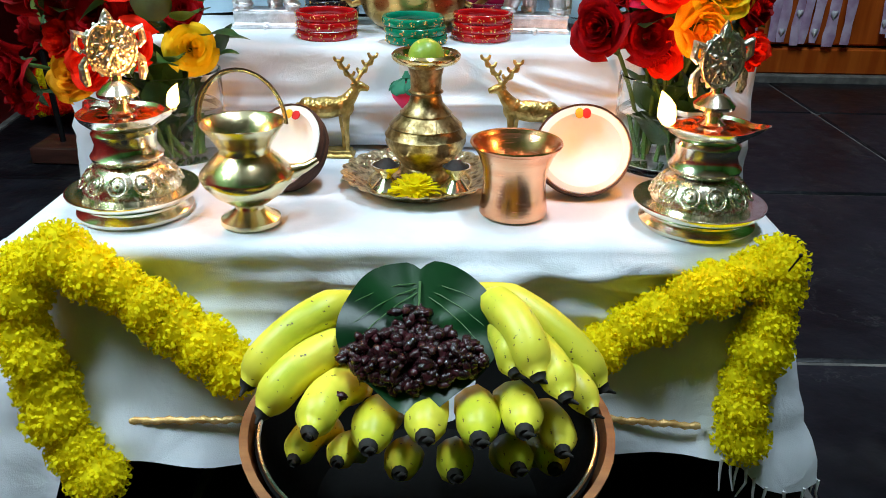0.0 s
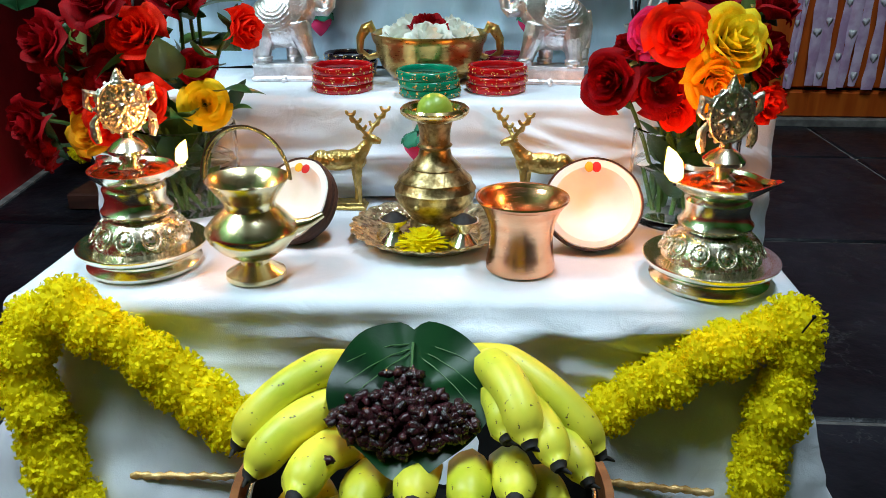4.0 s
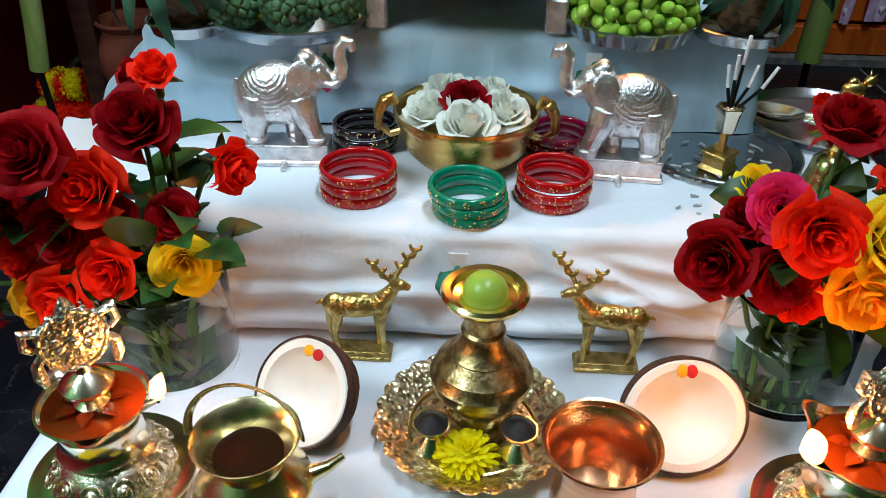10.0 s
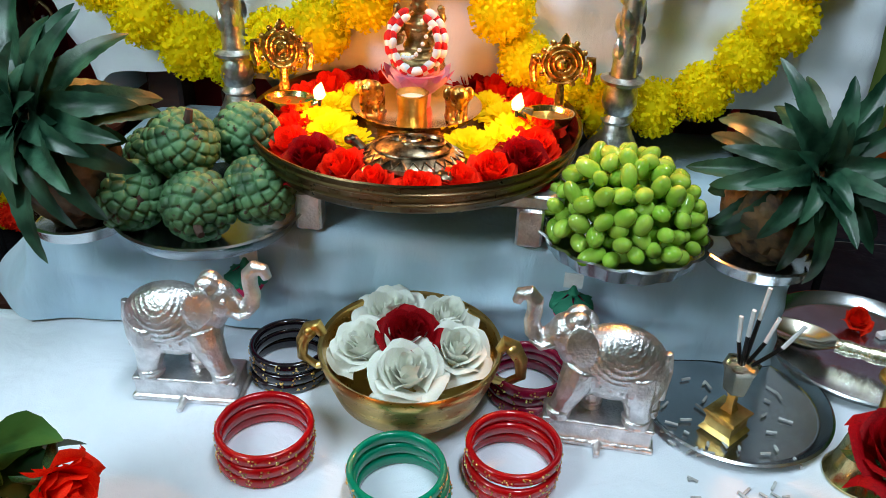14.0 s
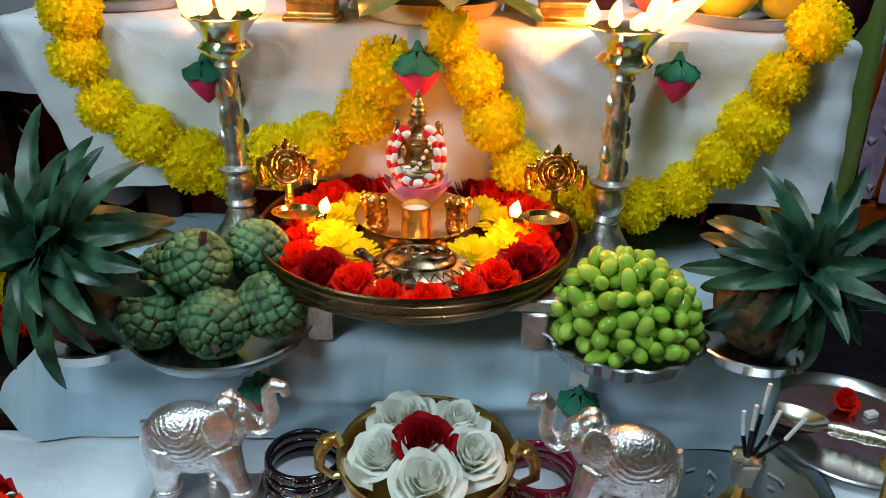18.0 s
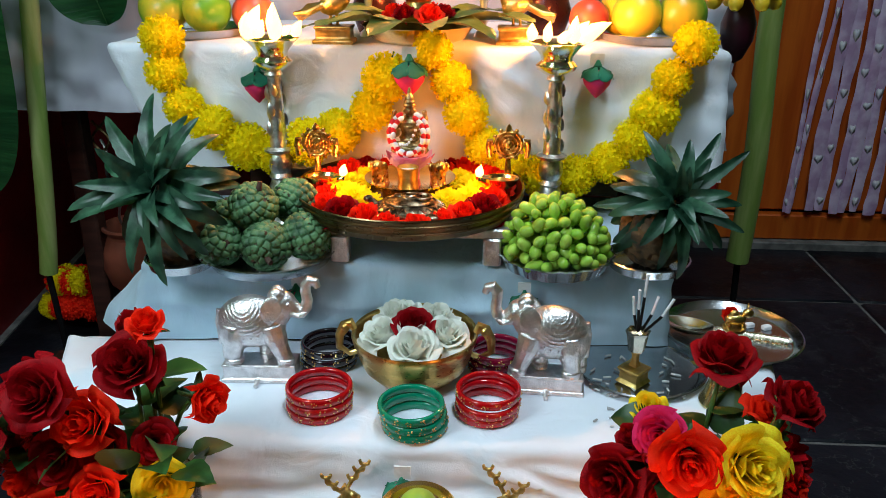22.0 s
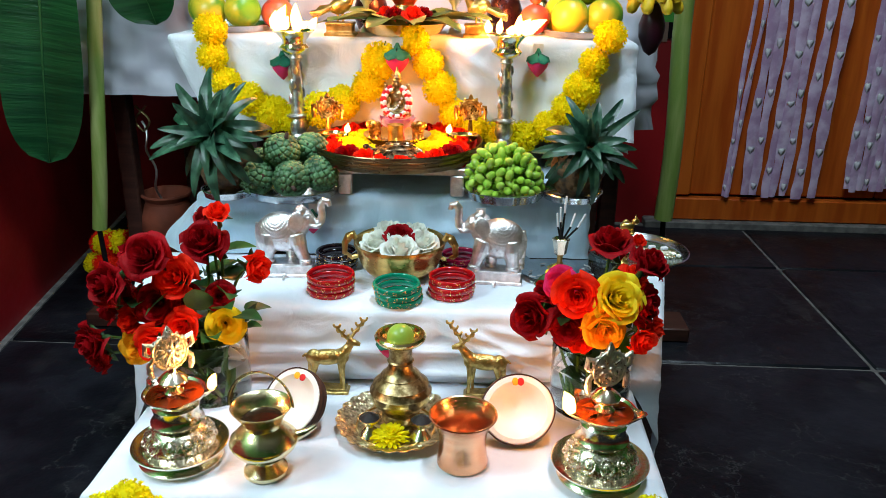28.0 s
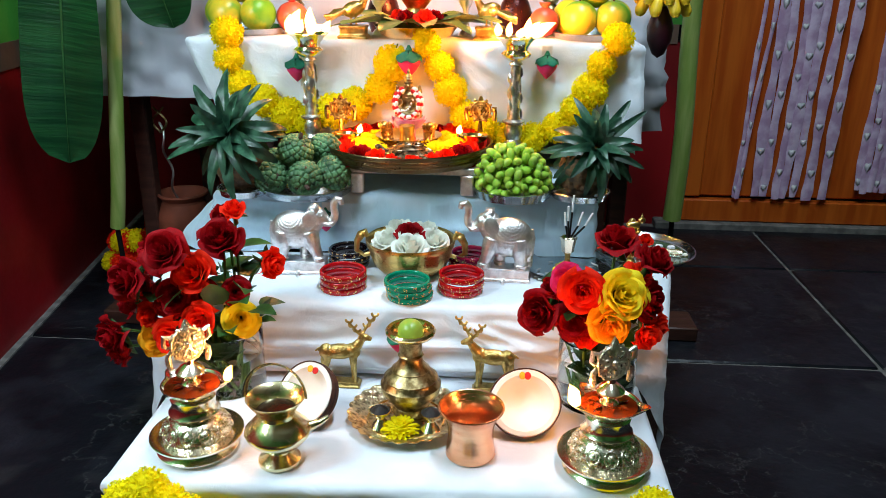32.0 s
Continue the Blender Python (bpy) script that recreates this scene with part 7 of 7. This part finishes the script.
plate("fruit_plate", (-0.408, 1.392, Z4), 0.075, 0.012, "steel plate of mangoes on the back table", group="fruit plates")
plate("fruit_plate", (0.258, 1.388, Z4), 0.078, 0.012, "steel plate of mangoes on the back table", group="fruit plates")
for i, p in enumerate(((-0.442, 1.362, 0.751), (-0.378, 1.362, 0.751), (-0.466, 1.412, 0.751), (-0.412, 1.395, 0.802), (0.228, 1.358, 0.751), (0.290, 1.358, 0.751), (0.258, 1.388, 0.802), (0.214, 1.415, 0.751), (0.300, 1.415, 0.751))):
    mango(p, 0.0325, i * 40)
mango((-0.318, 1.385, Z4 + 0.030), 0.029, 20, "red pomegranate on the back table", POMEGRANATE)
mango((0.166, 1.385, Z4 + 0.028), 0.027, 20, "red pomegranate on the back table", POMEGRANATE)


def peacock(at, face, label):
    s = Shape().box((-0.028, -0.020, 0), (0.028, 0.020, 0.006), 0.001).box((-0.024, -0.016, 0.006), (0.024, 0.016, 0.020), 0.001).box((-0.026, -0.018, 0.020), (0.026, 0.018, 0.024), 0.001)
    s.tube([(-0.005, 0, 0.024), (-0.004, 0, 0.042)], 0.0022, 7).tube([(0.005, 0, 0.024), (0.004, 0, 0.042)], 0.0022, 7)
    s.ball((0, 0, 0.052), (0.022, 0.012, 0.014), (0, -18, 0), 16, 10)
    s.tube([(face * 0.014, 0, 0.056), (face * 0.022, 0, 0.070), (face * 0.020, 0, 0.084), (face * 0.024, 0, 0.090)], [0.009, 0.006, 0.0045, 0.005], 10)
    s.tube([(face * 0.024, 0, 0.090), (face * 0.033, 0, 0.088)], [0.004, 0.001], 8)
    for k in range(5):
        s.tube([(-face * 0.014, (k - 2) * 0.004, 0.050), (-face * 0.034, (k - 2) * 0.006, 0.047 - 0.003 * abs(k - 2)), (-face * 0.052, (k - 2) * 0.008, 0.040 - 0.003 * k)], [0.005, 0.0055, 0.003], 8)
    return fused(single("peacock_figurine", s, GOLD, label, "figurine", at, group="peacock figurines", sharp=0), 0.0014)


peacock((-0.188, 1.322, Z4), 1, "gilt peacock figurine on a stepped base")
peacock((0.062, 1.334, Z4), -1, "gilt peacock figurine on a stepped base")
cb = thing("brass_basin", (-0.074, 1.348, Z4), "brass basin with leaves and roses round a lit lamp", "bowl")
part("basin", Shape().lathe([(0.0, 0.0), (0.050, 0.0), (0.066, 0.006), (0.078, 0.022), (0.081, 0.024), (0.078, 0.0245), (0.064, 0.010), (0.0, 0.004)], 56), BRASS, cb)
bay = material("olive_green_leaf", (0.07, 0.11, 0.02), (0.17, 0.20, 0.05), rough=0.4, scale=20, bump=0.2)
for k in range(12):
    a = k * 0.5236 + 0.2
    part("leaf", leaf_shape(0.105 + 0.02 * abs(math.cos(a)), 0.030, 0.35, 0.22, n=12, wave=0.12, seed=k), bay, cb, "olive green leaf", m=Matrix.Translation((0.045 * math.cos(a), 0.045 * math.sin(a), 0.026 + 0.002 * (k % 3))) @ Matrix.Rotation(a, 4, "Z") @ Matrix.Rotation(-0.12 - 0.1 * (k % 2), 4, "Y"), sharp=0)
for k in range(6):
    a = k * 1.05
    rose((-0.074 + 0.036 * math.cos(a), 1.348 + 0.036 * math.sin(a), Z4 + 0.040), (math.cos(a) * 0.4, math.sin(a) * 0.4 - 0.3, 1), 0.021, ROSE_RED if k % 2 else ROSE_DARK, "red rose bloom in the brass basin", None, k % 3, 0, "roses in the basin", k)
cl = thing("centre_lamp", (-0.074, 1.348, Z4 + 0.030), "small gilt lamp with a tall bright flame", "lamp")
part("lamp_body", Shape().lathe([(0.0, 0.0), (0.018, 0.0), (0.022, 0.012), (0.017, 0.024), (0.026, 0.036), (0.030, 0.040), (0.026, 0.039), (0.0, 0.034)], 30), GOLD, cl)
flame(cl, (0, -0.010, 0.046), 2.4, 0.0, 0.9)
flame(cl, (0.014, 0.004, 0.046), 2.0, 0.3, 1.1)
flame(cl, (-0.014, 0.004, 0.046), 2.0, -0.3, 1.1)
for x, y, r in ((-0.150, 1.455, 0.036), (0.112, 1.455, 0.036)):
    p = thing("dark_pot", (x, y, Z4), "round dark metal pot behind the lamps", "pot", "dark pots")
    part("body", Shape().lathe([(0.0, 0.0), (r * 0.7, 0.0), (r, r * 0.9), (r * 0.75, r * 1.7), (r * 0.6, r * 1.9), (r * 0.8, r * 2.1), (r * 0.7, r * 2.1), (r * 0.5, r * 1.85)], 36), material("dark_oxidised_metal", (0.05, 0.012, 0.012), rough=0.3, metal=0.6, scale=40, bump=0.3, cells=120), p)
for x, y in ((-0.152, 1.402), (0.016, 1.412)):
    p = thing("silver_stemmed_cup", (x, y, Z4), "small silver cup on a turned stem", "cup", "stemmed cups")
    part("stem", Shape().lathe([(0.0, 0.0), (0.014, 0.0), (0.012, 0.006), (0.004, 0.014), (0.007, 0.022), (0.004, 0.030), (0.006, 0.050), (0.012, 0.058), (0.016, 0.068), (0.0, 0.064)], 24), SILVER_PLAIN, p)
for x, y in ((-0.330, 1.47), (0.182, 1.47)):
    p = thing("turned_brass_lamp_stem", (x, y, Z4), "ringed brass lamp column on the back table", "lamp", "ringed lamp columns")
    part("column", Shape().lathe([(0.0, 0.0), (0.03, 0.0)] + [(0.011 + 0.006 * (k % 2), 0.010 + 0.008 * k) for k in range(16)] + [(0.0, 0.14)], 28), BRASS_OLD, p)

# ---- behind and beside ----
step("rear_table", -0.85, 0.440, 1.67, 2.2, 0.95, DARK_WOOD, "high wooden table hidden under a grey satin cloth")
cover("rear_tablecloth", -0.862, 0.452, 1.655, 2.22, 0.952, (0.545, 0.488, 0.5, 0.55), (0.03, 0.006, 0.0, 0.03), "pale grey satin cloth hanging from the rear table", CLOTH_GREY, seed=33, wrinkle=0.016, front_hem=((-0.862, 0.05, 0.22, 0.452), (0.545, 0.545, 0.492, 0.488)))


def stalk(name, a, b, r0, r1, label):
    t = thing(name, a, label, "banana plant", "banana plant stalks")
    d = Vector(b) - Vector(a)
    n = 14
    part("trunk", Shape().tube([d * (i / n) + Vector((0.004 * math.sin(i * 0.7), 0.003 * math.cos(i), 0)) for i in range(n + 1)], [r0 + (r1 - r0) * i / n for i in range(n + 1)], 14), STALK, t, "smooth green trunk")
    part("spike", Shape().tube([(0, 0, 0.01), (0.01, 0, -a[2] + 0.02)], 0.006, 7), BLACK, t, "thin black iron spike")
    part("spike_base", Shape().box((-0.04, -0.05, -a[2]), (0.08, 0.05, -a[2] + 0.035), 0.003), DARK_WOOD, t, "dark red wooden base block")
    return t


sl = stalk("banana_stalk", (-0.828, 1.580, 0.235), (-0.697, 1.580, 1.25), 0.017, 0.015, "green banana stalk set upright on a black spike")
sr = stalk("banana_stalk", (0.499, 1.600, 0.290), (0.493, 1.600, 1.25), 0.021, 0.018, "green banana stalk set upright on a black spike")


RIB_GREEN = material("banana_midrib_green", (0.035, 0.13, 0.035), rough=0.5, scale=20)


def banana_leaf(parent, root, tip, width, normal, bend, label):
    root, tip = Vector(root), Vector(tip)
    d = tip - root
    ln = d.length
    x = d.normalized()
    z = Vector(normal)
    z = (z - x * z.dot(x)).normalized()
    m = Matrix((x, z.cross(x), z)).transposed().to_4x4()
    s = leaf_shape(ln, width, bend, 0.26, n=34, tip=0.6, wave=0.16, seed=2, blunt=True)
    l = part("leaf", s, LEAF_BANANA, parent, label, m=Matrix.Translation(root - parent.matrix_basis.translation) @ m, sharp=0)
    rib_path = [(ln * i / 12 if abs(bend) < 1e-3 else ln * math.sin(bend * i / 12) / bend, 0, -(ln * (1 - math.cos(bend * i / 12)) / bend if abs(bend) > 1e-3 else 0) + 0.003) for i in range(13)]
    part("midrib", Shape().tube(rib_path, [0.0042 - 0.0003 * i for i in range(13)], 7), RIB_GREEN, l, "dull green midrib")


banana_leaf(sl, (-0.790, 1.47, 1.00), (-0.880, 1.47, 0.400), 0.084, (0.25, -0.95, 0.1), 0.22, "broad hanging banana leaf")
banana_leaf(sl, (-0.690, 1.55, 1.00), (-0.645, 1.57, 0.700), 0.080, (-0.2, -0.9, 0.2), 0.2, "broad hanging banana leaf")
banana_leaf(sr, (0.49, 1.59, 1.2), (0.60, 1.56, 0.82), 0.05, (-0.3, -0.9, 0.2), 0.2, "broad hanging banana leaf")

bb = thing("banana_cluster", (0.401, 1.47, 0.672), "cluster of small yellow bananas above a purple blossom", "bananas")
PURPLE = material("purple_banana_blossom", (0.06, 0.008, 0.02), rough=0.4, scale=20, var=0.3)
part("blossom", Shape().lathe([(0.0, 0.0), (0.012, 0.008), (0.024, 0.035), (0.026, 0.060), (0.018, 0.085), (0.008, 0.10)], 24), PURPLE, bb, "dark purple blossom")
part("stem", Shape().tube([(0, 0, 0.09), (0.005, 0.01, 0.30), (0.06, 0.10, 0.50), (0.104, 0.17, 0.52)], [0.008, 0.008, 0.009, 0.010], 8), STALK, bb)
fm, ft = banana_shape(0.062, 0.011, 0.9)
fmm = fm.mesh("fruit", material("ripe_yellow_skin", (0.88, 0.56, 0.02), rough=0.45, scale=30, var=0.1), 0)
for k in range(16):
    a = k * 0.85
    part("fruit", fmm, None, bb, "", m=Matrix.Translation((0, 0, 0.105 + 0.022 * (k // 8))) @ Matrix.Rotation(a, 4, "Z") @ Matrix.Translation((0.030, 0, 0)) @ Matrix.Rotation(0.9, 4, "Y"))

ps = thing("low_stand", (-0.726, 1.75, 0), "low black stand under the clay pot", "stand")
part("stand_top", Shape().lathe([(0.0, 0.11), (0.06, 0.11), (0.064, 0.117), (0.06, 0.125), (0.0, 0.125)], 28), BLACK, ps)
for k in range(3):
    part("leg", Shape().tube([(0.045 * math.cos(k * 2.1), 0.045 * math.sin(k * 2.1), 0.113), (0.06 * math.cos(k * 2.1), 0.06 * math.sin(k * 2.1), 0.0)], 0.008, 8), BLACK, ps)
pot = thing("clay_pot", (-0.726, 1.75, 0.125), "round terracotta pot on a low stand", "pot")
part("body", Shape().lathe([(0.0, 0.0), (0.038, 0.0), (0.060, 0.025), (0.072, 0.065), (0.068, 0.10), (0.054, 0.130)], 40), TERRACOTTA, pot)
part("rim", Shape().lathe([(0.054, 0.128), (0.053, 0.136), (0.064, 0.150), (0.063, 0.155), (0.058, 0.154), (0.047, 0.134), (0.05, 0.10)], 40), TERRACOTTA, pot, "flared clay rim")
so = thing("spiral_ornament", (-0.726, 1.75, 0.135), "white and gold spiral stick standing in the pot", "ornament")
part("stick", Shape().tube([(0.006 * math.cos(i * 0.8) - 0.0016 * i, 0.006 * math.sin(i * 0.8), 0.0125 * i) for i in range(27)], 0.0032, 7), SILVER_PLAIN, so)
for k in (-1, 1):
    part("curl", Shape().tube([(-0.04 + k * 0.018 * math.sin(i * 0.5), 0, 0.30 + 0.008 * i) for i in range(9)], 0.003, 6), BRASS_OLD, so, "curled gilt end")

heapg = [(-0.865 + 0.100 * math.cos(a) * (1 - a / 40), 1.80 + 0.06 * math.sin(a) * (1 - a / 40), 0.030 + 0.0095 * a) for a in [0.6 * i for i in range(24)]]
garland("flower_garland_coil", heapg, 0.030, 0.030, (YELLOW, ROSE_RED, YELLOW, ROSE_RED), "coiled garland of red and yellow flowers on the floor", seed=17)

# door wall
DX0, DX1 = 0.70, 2.0
door = tagged(thing("door_1", (0, WY1, 0), "varnished orange wooden double door, closed", "door"), kind="structure")
part("sill", Shape().box((DX0 - 0.02, -0.02, 0.022), (DX1, 0.02, 0.098), 0.004), DOOR_WOOD, door, "wooden bottom sill")
part("jamb", Shape().box((DX0, -0.012, 0.106), (DX0 + 0.085, 0.02, 2.1), 0.004), DOOR_WOOD, door, "door jamb")
part("door_panel", Shape().box((DX0 + 0.088, 0.004, 0.106), (DX0 + 0.70, 0.03, 2.1), 0.004), DOOR_WOOD, door)
part("door_panel", Shape().box((DX0 + 0.704, 0.004, 0.106), (DX1, 0.03, 2.1), 0.004), DOOR_WOOD, door)
# Black strip stands in for the shade in the slit above the sill.
part("gap_strip", Shape().box((DX0 - 0.005, 0.012, 0.098), (DX1, 0.022, 0.107)), BLACK, door, "black strip for the shade in the gap over the sill")
single("threshold", Shape().box((DX0 - 0.06, WY1 - 0.045, -0.005), (WX1, WY1 + 0.02, 0.021), 0.003), GROUT, "pale cement threshold strip along the door", "threshold", kind="structure")
rng = random.Random(8)
cur = thing("string_curtain", (0, WY1 - 0.03, 1.6), "lavender yarn string curtain hanging over the door", "curtain")
part("curtain_rod", Shape().tube([(0.85, 0.0, 0.01), (1.75, 0.0, 0.01)], 0.008, 8), DARK_WOOD, cur)
heart_tuft = Shape().add([(0.0125 * math.sin(a) ** 3 * (1 - 0.15 * math.cos(a)), -0.0035, 0.0012 * (13 * math.cos(a) - 4 * math.cos(2 * a) - math.cos(3 * a))) for a in [2 * math.pi * i / 20 for i in range(20)]] + [(0, -0.0075, 0), (0, 0.001, 0)], [(i, (i + 1) % 20, 20) for i in range(20)] + [((i + 1) % 20, i, 21) for i in range(20)]).mesh("heart", FRINGE_PALE, 0)
for k, (xt, xb) in enumerate([(0.905, 0.890), (0.934, 0.897), (0.962, 0.953), (0.996, 0.984), (1.037, 1.027), (1.062, 1.048), (1.092, 1.082), (1.136, 1.124), (1.184, 1.172)] + [(1.292 + 0.0205 * i, 1.286 + 0.0205 * i) for i in range(21)]):
    dense = k > 8
    z0 = -1.6 + (0.118 if not dense else 0.140) + rng.uniform(-0.012, 0.012)
    w = (0.0075 if k < 2 else rng.uniform(0.0125, 0.0165)) if not dense else 0.0125
    rows = []
    for i in range(49):
        q = i / 48
        x = xb + (xt - xb) * min(1, q * 2.6) + 0.0025 * math.sin(i * 0.35 + k)
        ww = w * (1 + 0.16 * math.sin(i * 0.55 + 2 * k) + 0.10 * math.sin(i * 1.7 + k)) * (1 if i else 0.8)
        rows.append([(x + ww * math.cos(a), -0.004 * (k % 3) + 0.0022 * math.sin(a) * (1 + 0.5 * math.sin(3 * a)), z0 - z0 * q) for a in [2 * math.pi * j / 10 for j in range(10)]])
    strip = part("yarn_strip", Shape().grid(np.array(rows), wrap_v=True), FRINGE, cur)
    for i in range(1 + 2 * (k % 3), 48, 5):
        x, y, z = np.mean(rows[i], axis=0)
        part("heart", heart_tuft, FRINGE_PALE, strip, "pale knotted tuft", m=Matrix.Translation((x, y, z)) @ Matrix.Diagonal((min(1.0, w / 0.0135) * rng.uniform(0.75, 1.0), 0.7, rng.uniform(0.8, 1.35), 1)))

# floor slabs
rng = random.Random(2)
SLAB = 0.605
for i in range(-3, 7):
    for j in range(-7, 5):
        x0, y0 = 0.968 + SLAB * (i - 3), 1.452 + SLAB * j
        if i == 0:
            continue
        if i == -1:
            x0 = -0.242 - SLAB * 2
        wide = SLAB * 2 if i == -1 else SLAB
        lo = (max(x0, WX0 - 0.25) + 0.0045, max(y0, WY0) + 0.0045)
        hi = (min(x0 + wide, WX1) - 0.0045, min(y0 + SLAB, WY1 - 0.02) - 0.0045)
        if hi[0] - lo[0] < 0.03 or hi[1] - lo[1] < 0.03:
            continue
        z = rng.uniform(-0.0015, 0.0)
        part("slate_slab", Shape().box((lo[0], lo[1], -0.02), (hi[0], hi[1], z), 0.004), SLATE, floor)
